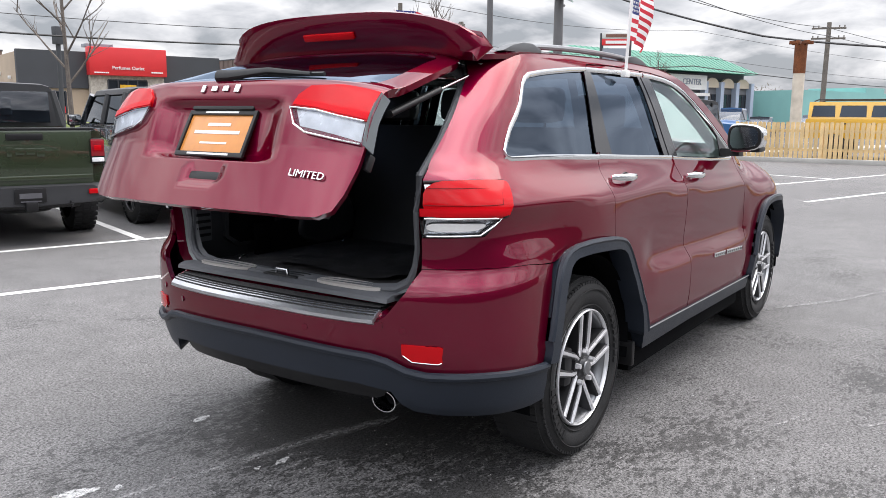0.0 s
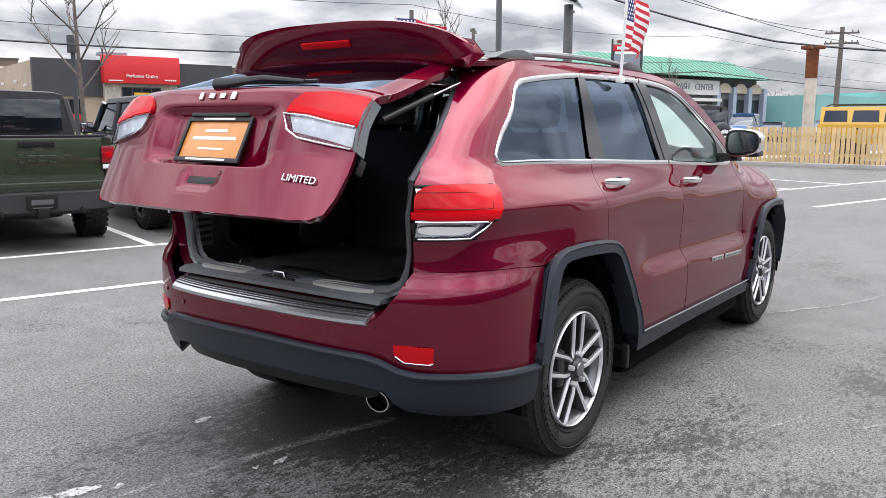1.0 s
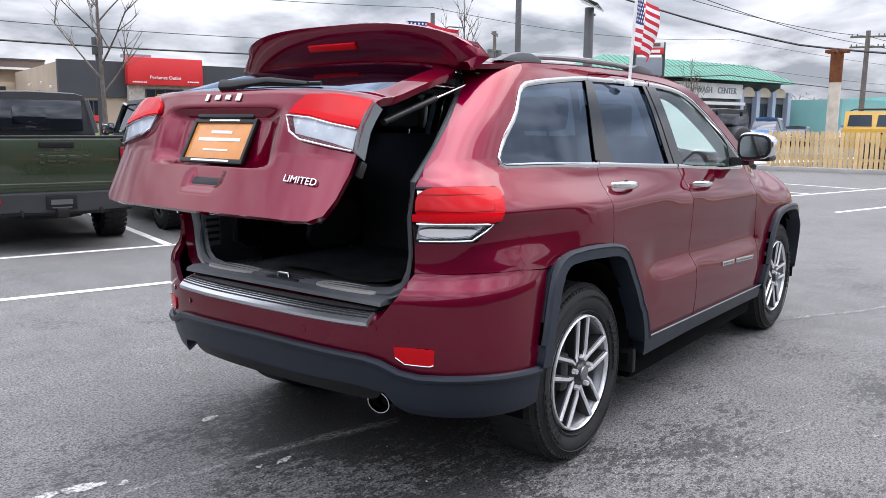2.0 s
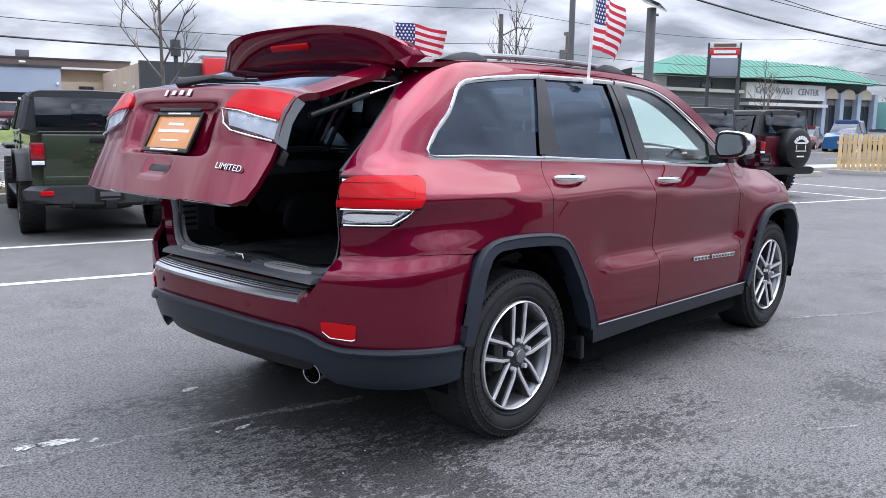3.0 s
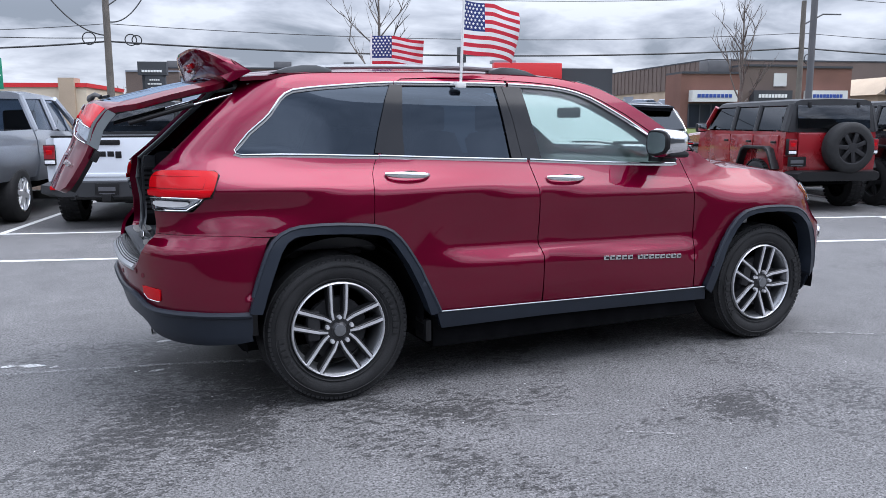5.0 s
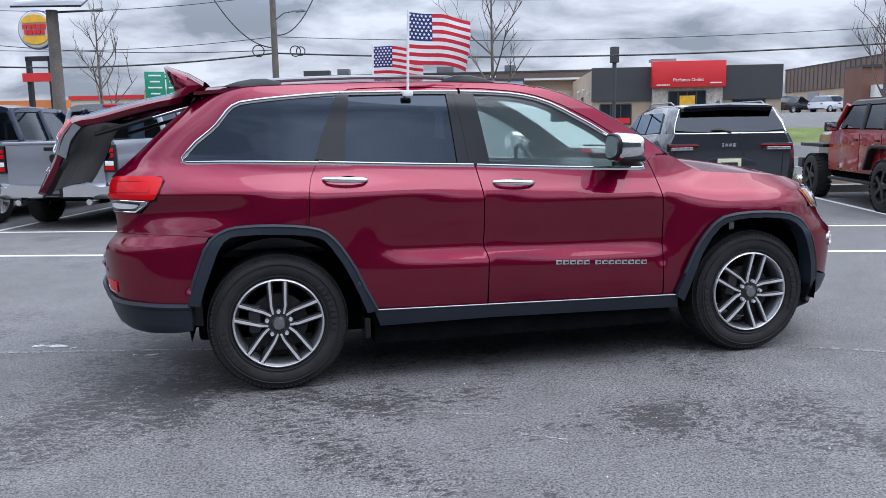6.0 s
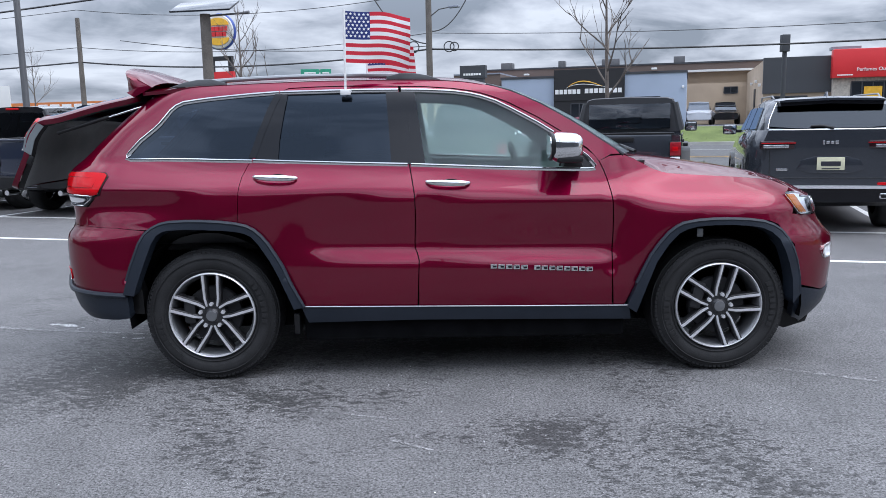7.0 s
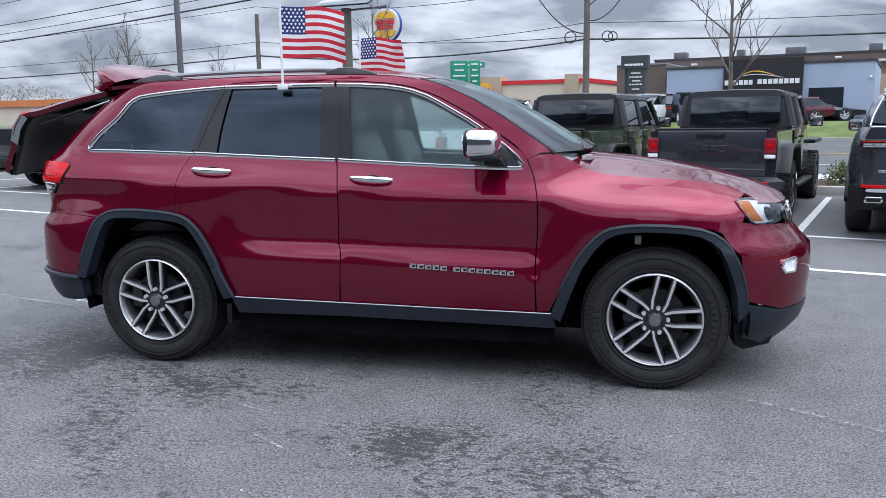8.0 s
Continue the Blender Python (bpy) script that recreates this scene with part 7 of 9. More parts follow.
    part("cab_roof", hull([(2.02, [(0, 1.82), (0.77, 1.80), (0.74, 1.88), (0.60, 1.915), (0, 1.93)]), (2.6, [(0, 1.84), (0.77, 1.82), (0.75, 1.90), (0.60, 1.935), (0, 1.955)]), (3.62, [(0, 1.82), (0.75, 1.82), (0.72, 1.88), (0.58, 1.91), (0, 1.93)])]), colour, t)
    for s in (-1, 1):
        for ya, yb in ((2.05, 2.05), (2.95, 2.95), (4.30, 3.62)):
            part("cab_post", tubed([(s * 0.93, ya, 1.32), (s * 0.75, yb, 1.84)], 0.05, 8), colour, t)
    part("high_brake_light", boxed((0, 2.0, 1.885), (0.30, 0.03, 0.04), 0.01), LENSRED, t)
    part("cab_floor", boxed((0, 3.2, 0.95), (1.7, 2.2, 0.5), 0.02), DARK, t)
    for x in (-0.42, 0.42):
        part("seat_back", boxed((x, 2.9, 1.35), (0.50, 0.15, 0.60), 0.06), LEATHER, t)
    part("underbody", boxed((0, 2.9, 0.50), (1.25, 4.8, 0.22), 0.05), DARK, t)
    return t


def big_suv(u, v, colour, label):
    t = thing("suv_car", label, "car", LOT @ pose(u, v, 0))
    part("body", hull([(0.03, [(0, 0.58), (0.64, 0.58), (0.74, 0.66), (0.785, 0.82), (0.79, 1.05), (0.765, 1.17), (0.72, 1.275), (0, 1.29)]), (0.17, [(0, 0.50), (0.82, 0.50), (0.88, 0.64), (0.90, 0.82), (0.885, 1.05), (0.86, 1.17), (0.80, 1.285), (0, 1.30)]),
                       (0.75, [(0, 0.36), (0.88, 0.36), (0.945, 0.60), (0.96, 0.85), (0.945, 1.05), (0.91, 1.17), (0.855, 1.27), (0, 1.28)]), (2.6, [(0, 0.34), (0.88, 0.34), (0.95, 0.60), (0.955, 0.85), (0.935, 1.04), (0.90, 1.14), (0.85, 1.21), (0, 1.22)]),
                       (4.1, [(0, 0.36), (0.88, 0.36), (0.95, 0.60), (0.95, 0.85), (0.92, 1.0), (0.88, 1.08), (0.80, 1.13), (0, 1.17)]), (5.0, [(0, 0.42), (0.75, 0.42), (0.82, 0.60), (0.82, 0.82), (0.80, 0.92), (0.74, 0.99), (0.6, 1.03), (0, 1.06)]), (5.2, [(0, 0.5), (0.5, 0.5), (0.6, 0.6), (0.6, 0.8), (0.58, 0.88), (0.5, 0.94), (0.4, 0.98), (0, 1.0)])]), colour, t, "dark grey metallic body")
    part("upper_body", hull([(0.06, [(0, 1.20), (0.735, 1.20), (0.71, 1.275), (0.60, 1.29), (0, 1.295)]), (0.20, [(0, 1.20), (0.80, 1.20), (0.745, 1.43), (0.665, 1.48), (0, 1.49)]), (0.34, [(0, 1.20), (0.83, 1.20), (0.705, 1.585), (0.62, 1.645), (0, 1.665)]), (0.62, [(0, 1.20), (0.845, 1.20), (0.705, 1.61), (0.62, 1.672), (0, 1.695)]),
                             (1.8, [(0, 1.18), (0.845, 1.18), (0.705, 1.625), (0.62, 1.685), (0, 1.715)]), (2.9, [(0, 1.15), (0.845, 1.15), (0.69, 1.595), (0.60, 1.655), (0, 1.685)]), (3.8, [(0, 1.10), (0.81, 1.10), (0.765, 1.16), (0.50, 1.19), (0, 1.21)])]), colour, t, "roof and pillars in the body colour")
    part("rear_window", prismed(rounded([(-0.715, 1.300), (0.715, 1.300), (0.690, 1.42), (0.600, 1.615), (-0.600, 1.615), (-0.690, 1.42)], 1), -0.006, 0.006, 0.002, 1, "xz"), BACKGLASS, t, "dark rear window").matrix_basis = Matrix.Translation((0, 0.045, 1.300)) @ Matrix.Rotation(radians(-38.5), 4, "X") @ Matrix.Scale(1.27, 4, (0, 0, 1)) @ Matrix.Translation((0, 0, -1.300))
    side = lambda s, y, k: Vector((s * (0.853 - 0.148 * k), y, 1.20 + 0.42 * k))
    for s in (-1, 1):
        for pts in (((0.60, 0.22), (1.55, 0.17), (1.55, 0.88), (0.78, 0.88)), ((1.65, 0.17), (2.55, 0.12), (2.55, 0.88), (1.65, 0.88)), ((2.64, 0.12), (3.50, 0.08), (2.90, 0.84), (2.64, 0.87))):
            pane(t, [side(s, y, k) for y, k in pts], PRIVACY, 0.014 * s, "side_window")
        part("window_trim", tubed([side(s, 0.58, 0.18), side(s, 1.5, 0.13), side(s, 2.6, 0.08), side(s, 3.5, 0.04)], 0.009, 6), CHROME, t, "bright window trim")
        part("window_edge", tubed([(s * 0.725, 0.035, 1.300), (s * 0.700, 0.125, 1.42), (s * 0.615, 0.285, 1.62)], 0.007, 6), CHROME, t, "bright edge of the rear window")
        turned = Matrix.Rotation(radians(-s * 8), 4, "Z")
        lamp = part("tail_lamp", boxed((s * 0.615, 0.045, 1.105), (0.40, 0.10, 0.105), 0.022, turned), SMOKED, t, "slim smoked tail lamp")
        part("lamp_bar", boxed((s * 0.600, -0.012, 1.128), (0.40, 0.02, 0.010), 0.003, turned), LENSRED, lamp, "red light bar")
        part("lamp_bowl", boxed((s * 0.630, -0.008, 1.088), (0.30, 0.02, 0.040), 0.008, turned), LAMPBOWL, lamp, "pale reversing lamp")
        tip = part("exhaust_tip", boxed((s * 0.64, 0.045, 0.485), (0.20, 0.10, 0.085), 0.026), CHROME, t, "chrome exhaust tip")
        part("tip_bore", boxed((s * 0.64, -0.002, 0.485), (0.145, 0.02, 0.045), 0.012), BLACK, tip)
        part("rear_reflector", boxed((s * 0.63, 0.045, 0.632), (0.30, 0.06, 0.038), 0.012, turned), LENSRED, t, "red reflector")
        for y in (1.05, 4.14):
            road_wheel(t, s * 0.82, y, 0.40, 0.27, s, SATIN, 6, False)
            part("wheel_arch", prismed([(y + 0.47 * math.cos(a), 0.40 + 0.47 * math.sin(a)) for a in [math.pi * k / 14 for k in range(15)]] + [(y + 0.42 * math.cos(a), 0.40 + 0.42 * math.sin(a)) for a in [math.pi * (14 - k) / 14 for k in range(15)]], s * 0.70, s * 0.968, 0.004, 1, "yz"), GLOSSBLACK, t)
        part("mirror_arm", boxed((s * 0.90, 3.42, 1.23), (0.14, 0.06, 0.05), 0.015), BLACK, t)
        m = part("side_mirror", boxed((s * 1.02, 3.42, 1.26), (0.22, 0.12, 0.17), 0.05), GLOSSBLACK, t)
        part("mirror_glass", boxed((s * 1.02, 3.357, 1.26), (0.175, 0.006, 0.13), 0.012), CHROME, m)
        part("roof_rail", tubed([(s * 0.615, 0.62, 1.672), (s * 0.625, 0.80, 1.715), (s * 0.625, 2.4, 1.728), (s * 0.60, 2.72, 1.672)], 0.011, 8), RAILGREY, t, "silver-grey roof rail")
    part("rear_spoiler", hull([(0.17, [(0, 1.640), (0.585, 1.622), (0.595, 1.640), (0.5, 1.655), (0, 1.668)]), (0.40, [(0, 1.62), (0.625, 1.62), (0.635, 1.650), (0.58, 1.675), (0, 1.695)])]), colour, t, "spoiler lip in the body colour")
    part("spoiler_shade", hull([(0.19, [(0, 1.60), (0.575, 1.575), (0.580, 1.620), (0, 1.638)]), (0.36, [(0, 1.60), (0.60, 1.58), (0.61, 1.620), (0, 1.640)])]), GLOSSBLACK, t, "gloss black underside")
    part("roof_fin", prismed([(0.55, 1.69), (0.80, 1.70), (0.62, 1.752), (0.585, 1.752)], -0.014, 0.014, 0.008, 2, "yz"), colour, t)
    part("glass_strip", tubed([(x / 10 * 0.9, 0.030 + 0.03 * (x / 8) ** 4, 1.288) for x in range(-8, 9)], 0.0085, 6), CHROME, t, "bright strip below the rear window")
    bp = part("lower_bumper", hull([(0.0, [(0, 0.40), (0.66, 0.42), (0.74, 0.48), (0.745, 0.60), (0, 0.60)]), (0.16, [(0, 0.34), (0.84, 0.36), (0.91, 0.46), (0.91, 0.64), (0, 0.64)])]), GLOSSBLACK, t, "black lower bumper")
    part("bumper_strip", hull([(-0.012, [(0, 0.572), (0.70, 0.572), (0.72, 0.585), (0.70, 0.606), (0, 0.608)]), (0.07, [(0, 0.57), (0.775, 0.57), (0.785, 0.585), (0.775, 0.606), (0, 0.61)])]), SATIN, bp, "bright bumper strip")
    recess = part("plate_recess", prismed(rounded([(-0.40, 0.76), (0.40, 0.76), (0.31, 0.965), (-0.31, 0.965)], 1), 0.018, 0.034, 0.004, 2, "xz"), colour, t, "panel round the number plate")
    number_plate(recess, 0, 0.010, 0.875)
    part("gate_seam", tubed([(-0.70, 0.026, 1.03), (-0.69, 0.026, 0.74), (-0.60, 0.026, 0.70), (0.60, 0.026, 0.70), (0.69, 0.026, 0.74), (0.70, 0.026, 1.03)], 0.004, 6), BLACK, t)
    for dx, w, h in ((-0.085, 0.022, 0.052), (-0.040, 0.036, 0.036), (0.010, 0.036, 0.036), (0.060, 0.036, 0.042)):
        part("maker_mark", boxed((dx, 0.024, 1.13), (w, 0.010, h), 0.005), BADGE, t)
    part("model_mark", boxed((-0.55, 0.024, 0.80), (0.13, 0.010, 0.028), 0.004), BADGE, t)
    part("rear_wiper", tubed([(0.02, 0.02, 1.305), (-0.12, 0.035, 1.335), (-0.24, 0.035, 1.330)], 0.016, 6), BLACK, t)
    part("cabin_floor", boxed((0, 2.2, 0.95), (1.6, 3.4, 0.3), 0.02), DARK, t)
    return t


def far_car(x, y, turn, colour, label, z=1.0, h=1.0, group="cars parked across the road"):
    """A plain small car seen far off: body, cabin glass, roof, lamps and wheels. turn: where it heads, in degrees."""
    t = thing("parked_car", label, "car", pose(x, y, z, 0, 0, turn), group)
    part("body", hull([(0.0, [(0, 0.40), (0.70, 0.40), (0.78, 0.60), (0.72, 0.88 * h), (0, 0.92 * h)]), (0.3, [(0, 0.30), (0.82, 0.30), (0.88, 0.60), (0.82, 0.92 * h), (0, 0.96 * h)]), (3.4, [(0, 0.28), (0.82, 0.28), (0.88, 0.58), (0.80, 0.90 * h), (0, 0.95 * h)]), (4.35, [(0, 0.34), (0.70, 0.34), (0.76, 0.55), (0.66, 0.72 * h), (0, 0.78 * h)])]), colour, t)
    part("cabin_glass", hull([(0.25, [(0, 0.90 * h), (0.78, 0.90 * h), (0.72, 0.95 * h), (0, 0.97 * h)]), (0.75, [(0, 0.90 * h), (0.80, 0.90 * h), (0.62, 1.40 * h), (0, 1.42 * h)]), (2.2, [(0, 0.90 * h), (0.80, 0.90 * h), (0.62, 1.42 * h), (0, 1.44 * h)]), (3.2, [(0, 0.88 * h), (0.74, 0.88 * h), (0.66, 0.92 * h), (0, 0.94 * h)])]), DARKGLASS, t)
    part("roof", hull([(0.70, [(0, 1.38 * h), (0.64, 1.36 * h), (0.60, 1.43 * h), (0, 1.46 * h)]), (2.25, [(0, 1.38 * h), (0.64, 1.38 * h), (0.60, 1.44 * h), (0, 1.475 * h)])]), colour, t)
    for s in (-1, 1):
        part("tail_lamp", boxed((s * 0.62, 0.03, 0.74 * h), (0.24, 0.08, 0.10), 0.02), LENSRED, t)
        part("headlamp", boxed((s * 0.55, 4.30, 0.66 * h), (0.26, 0.10, 0.10), 0.03), LENSCLEAR, t)
        for yy in (0.80, 3.45):
            road_wheel(t, s * 0.78, yy, 0.33, 0.21, s, SATIN, 5, False)
    return t


gladiator(-0.41, 6.44, GREEN, "army-green pickup truck with a black hardtop, backed by bare trees", GREEN)
gladiator(1.94, 6.64, GRAPHITE, "dark grey pickup truck with a black hardtop and knobbly tyres", GRAPHITE)
gladiator(-2.75, 6.60, SNOW, "white pickup truck with a black hardtop and dark bumper", BLACK)
ram(-5.20, 6.55, SILVERP, "silver pickup truck with a chrome rear bumper")
ram(-7.65, 6.30, NAVY, "dark blue pickup truck with chrome wheels")
ram(-10.10, 6.50, JET, "black pickup truck with tall red tail lamps")
ram(-12.50, 6.60, JET, "black pickup truck with tall red tail lamps")
big_suv(4.50, 6.05, GRAPHITE, "dark grey metallic SUV with chrome trim, seen from behind")
wrangler(8.20, 6.95, FIRE, "bright red off-road car with a spare wheel on its tailgate")
wrangler(10.35, 6.90, JET, "black off-road car with a spare wheel on its tailgate")
wrangler(12.65, 7.00, MAROON, "maroon off-road car with a printed spare wheel", True)
# Across the road and beyond the fence.
far_car(46.6, 56.4, -75, SNOW, "white saloon car parked before the brown warehouse", 2.0)
far_car(48.2, 54.6, -75, SNOW, "white saloon car parked before the brown warehouse", 2.0)
far_car(44.2, 58.0, -75, JET, "dark saloon car parked before the brown warehouse", 2.0)
far_car(*lot(3.4, 54.2, 0)[:2], 163, SNOW, "white car parked in the yard beside the grey-blue workshop", 1.0, 1.02)
far_car(*lot(5.1, 55.6, 0)[:2], 163, JET, "black car parked in the yard beside the outlet shop", 1.0)
far_car(*lot(1.1, 39.6, 0)[:2], 75, MAROON, "maroon car parked before the workshop entrance", 0.93, 0.86)
far_car(*lot(-1.95, 41.2, 0)[:2], -107, JET, "low black car parked before the workshop entrance", 0.97, 0.74)
far_car(*lot(-7.0, 37.8, 0)[:2], -17, JET, "tall black car parked before the workshop window", 0.95, 1.05)
far_car(4.6, 40.0, 160, SNOW, "white car parked beside the sign pylon", 1.0)
far_car(41.0, 12.9, 100, JET, "dark car parked by the green-roofed shop", 0.0)
far_car(52.0, 15.4, 100, FIRE, "red car parked by the green-roofed shop", 0.0, 1.1)
far_car(50.0, 12.2, 95, BLUEP, "blue van-like car parked by the green-roofed shop", 0.0, 1.35)
far_car(56.0, 12.0, 95, GRAPHITE, "dark grey car parked by the green-roofed shop", 0.0)
far_car(57.5, 9.0, 95, SILVERP, "silver car parked beyond the fence", 0.0, 1.1)


def yellow_truck():
    t = thing("hummer_truck", "boxy bright yellow off-road truck behind the picket fence", "off-road car", pose(29.6, 4.0, 0, 0, 0, 180))
    part("body", hull([(0.0, [(0, 0.70), (0.95, 0.70), (1.0, 0.95), (0.96, 1.38), (0, 1.40)]), (3.4, [(0, 0.70), (0.95, 0.70), (1.0, 0.95), (0.96, 1.38), (0, 1.40)]), (4.8, [(0, 0.75), (0.9, 0.75), (0.95, 0.95), (0.92, 1.28), (0, 1.32)])]), YELLOW, t)
    part("cabin", hull([(0.06, [(0, 1.38), (0.95, 1.38), (0.80, 1.98), (0, 2.0)]), (2.9, [(0, 1.38), (0.95, 1.38), (0.80, 1.98), (0, 2.0)]), (3.3, [(0, 1.38), (0.92, 1.38), (0.85, 1.45), (0, 1.46)])]), YELLOW, t)
    for s in (-1, 1):
        for ya, yb in ((0.18, 0.95), (1.10, 1.95), (2.10, 2.85)):
            f = lambda k: s * (0.957 + (0.805 - 0.957) * k)
            pane(t, [(f(0.14), ya, 1.46), (f(0.14), yb, 1.46), (f(0.78), yb - 0.03, 1.85), (f(0.78), ya + 0.03, 1.85)], PRIVACY, 0.012 * s)
        for y in (1.15, 2.1):
            part("door_handle", boxed((s * 1.0, y + 0.1, 1.22), (0.03, 0.16, 0.05), 0.012), BLACK, t)
        part("roof_rail", tubed([(s * 0.70, 0.2, 2.0), (s * 0.70, 0.35, 2.06), (s * 0.70, 2.6, 2.06), (s * 0.70, 2.8, 2.0)], 0.022, 8), BLACK, t)
        for y in (0.95, 3.85):
            road_wheel(t, s * 0.85, y, 0.44, 0.31, s, GUN, 6, True)
    for x in (-0.5, -0.25, 0.0, 0.25, 0.5):
        part("roof_lamp", boxed((x, 2.75, 2.03), (0.14, 0.10, 0.06), 0.02), LENSAMBER, t)


yellow_truck()


# ---- kerb, planting strip, footway, road and verge ----
def slab(name, u0, v0, u1, v1, z0, z1, mat, label="", parent=None, bevel=0.0, kind="structure", category=""):
    bm = bmesh.new()
    box(bm, ((u0 + u1) / 2, (v0 + v1) / 2, (z0 + z1) / 2), (u1 - u0, v1 - v0, z1 - z0), bevel)
    bm.transform(LOT)
    ob = part(name, bm, mat, parent, angle=30)
    return tagged(ob, label, category, kind=kind if parent is None else "")


BRICKRED = material("red_brown_brick", (0.17, 0.085, 0.065), 0.9, 0.0, 0.15, 0.7, 0.004, 25, fine=0.15)
BROWNWALL = material("brown_painted_block", (0.14, 0.105, 0.09), 0.9, 0.0, 0.12, 0.5, 0.003, 20, fine=0.08)
TANWALL = material("tan_render", (0.42, 0.33, 0.24), 0.9, 0.0, 0.12, 0.5, 0.003, 20, fine=0.06)
BLUEGREY = material("blue_grey_render", (0.36, 0.42, 0.52), 0.85, 0.0, 0.06, 0.5, 0.002, 20)
CHARCOAL = material("charcoal_panel", (0.045, 0.048, 0.055), 0.7, 0.0, 0.10, 0.6)
NEARBLACK = material("black_panel", (0.014, 0.014, 0.016), 0.5, 0.0, 0.10, 0.6)
SIGNRED = material("red_sign_panel", (0.60, 0.025, 0.030), 0.4, 0.0, 0.05, 1.0)
STONE = material("pale_stone", (0.42, 0.38, 0.33), 0.9, 0.0, 0.25, 4.0, 0.01, 9, fine=0.2)
GREENROOF = material("green_metal_roof", (0.030, 0.185, 0.125), 0.55, 0.0, 0.1, 0.4)
TEAL = material("teal_wall", (0.20, 0.42, 0.40), 0.8, 0.0, 0.08, 0.4)
WALLWHITE = material("off_white_wall", (0.62, 0.62, 0.60), 0.85, 0.0, 0.1, 0.4)
WALLGREY = material("grey_wall", (0.24, 0.26, 0.30), 0.85, 0.0, 0.1, 0.4)
ORANGE = material("orange_fascia", (0.55, 0.18, 0.05), 0.6, 0.0, 0.1, 0.5)
CREAM = material("cream_wall", (0.60, 0.52, 0.40), 0.85, 0.0, 0.08, 0.5)
SHOPGLASS = material("shop_glass", (0.02, 0.024, 0.03), 0.08, 0.0, 0.2, 0.8, coat=0.5)
WOODPOLE = material("weathered_pole_wood", (0.135, 0.12, 0.105), 0.9, 0.0, 0.25, 2.0, 0.006, 30, fine=0.2)
STEELPOLE = material("grey_painted_steel", (0.13, 0.13, 0.135), 0.5, 0.3, 0.12, 2.0)
RUST = material("rusted_steel", (0.17, 0.06, 0.025), 0.9, 0.3, 0.35, 3.0, 0.004, 40, fine=0.3)
PALEPOLE = material("flaking_pale_paint", (0.52, 0.47, 0.40), 0.85, 0.0, 0.22, 2.0, 0.002, 30)
PINE = material("new_pine_board", (0.62, 0.44, 0.22), 0.75, 0.0, 0.14, 3.0, 0.0015, 60, fine=0.10, per_object=0.16)
BARK = material("grey_bark", (0.13, 0.11, 0.095), 0.95, 0.0, 0.25, 8.0, 0.004, 60, fine=0.25)
WIRE = material("black_cable", (0.02, 0.02, 0.022), 0.6)
SIGNGREEN = material("road_sign_green", (0.02, 0.24, 0.14), 0.4)
SHRUB = material("shrub_leaf", (0.095, 0.115, 0.055), 0.8, 0.0, 0.35, 9.0, spec=0.25)
SIGNYELLOW = material("sign_yellow", (0.75, 0.42, 0.03), 0.4)
SIGNBLUE = material("sign_blue", (0.03, 0.07, 0.30), 0.4)

slab("kerb", -60, 11.75, 20.5, 11.93, -0.05, 0.15, CONCRETE, "pale concrete kerb along the planting strip", bevel=0.02, category="kerb")
bm = bmesh.new()
for i in range(162):
    for j in range(5):
        u, v = -60 + 0.5 * i, 11.93 + 0.42 * j
        bm.verts.new(lot(u, v, 0.13 + 0.045 * noise.noise((u * 2, v * 2, 1)) * (0 < j < 4)))
bm.verts.ensure_lookup_table()
for i in range(161):
    for j in range(4):
        bm.faces.new([bm.verts[k] for k in (i * 5 + j, (i + 1) * 5 + j, (i + 1) * 5 + j + 1, i * 5 + j + 1)])
tagged(part("planting_bed", fix(bm), MULCH), "brown mulch bed between the kerb and the footway", "planting bed", kind="structure")
slab("pavement", -60, 13.61, 60, 15.1, -0.05, 0.14, CONCRETE, "pale concrete footway beside the road", bevel=0.02, category="footway")
# road and verge follow the land
for nm, v0, v1, n, mat, lab, dz in (("road", 15.3, 33.0, 12, ROADMAT, "grey asphalt road with a worn surface", 0.012), ("verge_ground", 33.4, 38.6, 14, GRASS, "green grass bank beside the road", 0.03)):
    bm = bmesh.new()
    rows = []
    for k in range(n + 1):
        v = v0 + (v1 - v0) * k / n
        rows.append([bm.verts.new(lot(-200 + 5 * i, v, rise(v) + dz)) for i in range(52)])
    for a, b in zip(rows, rows[1:]):
        for i in range(51):
            bm.faces.new((a[i], a[i + 1], b[i + 1], b[i]))
    tagged(part(nm, fix(bm), mat), lab, nm.replace("_ground", ""), kind="structure")
slab("road_kerb", -200, 33.05, 55, 33.35, 0.10, 0.40, CONCRETE, "pale concrete kerb at the foot of the grass bank", category="kerb")
for v in (24.0, 24.35):
    strip("road_line", -120, v, 60, v, 0.11, rise(v) + 0.02, SIGNYELLOW)
for k in range(30):
    for v in (19.7, 28.6):
        strip("lane_dash", -100 + 6 * k, v, -97 + 6 * k, v, 0.11, rise(v) + 0.02, LINEPAINT)
for o in list(scene.objects):
    if o.name.split(".")[0] in ("road_line", "lane_dash"):
        o.parent = markings
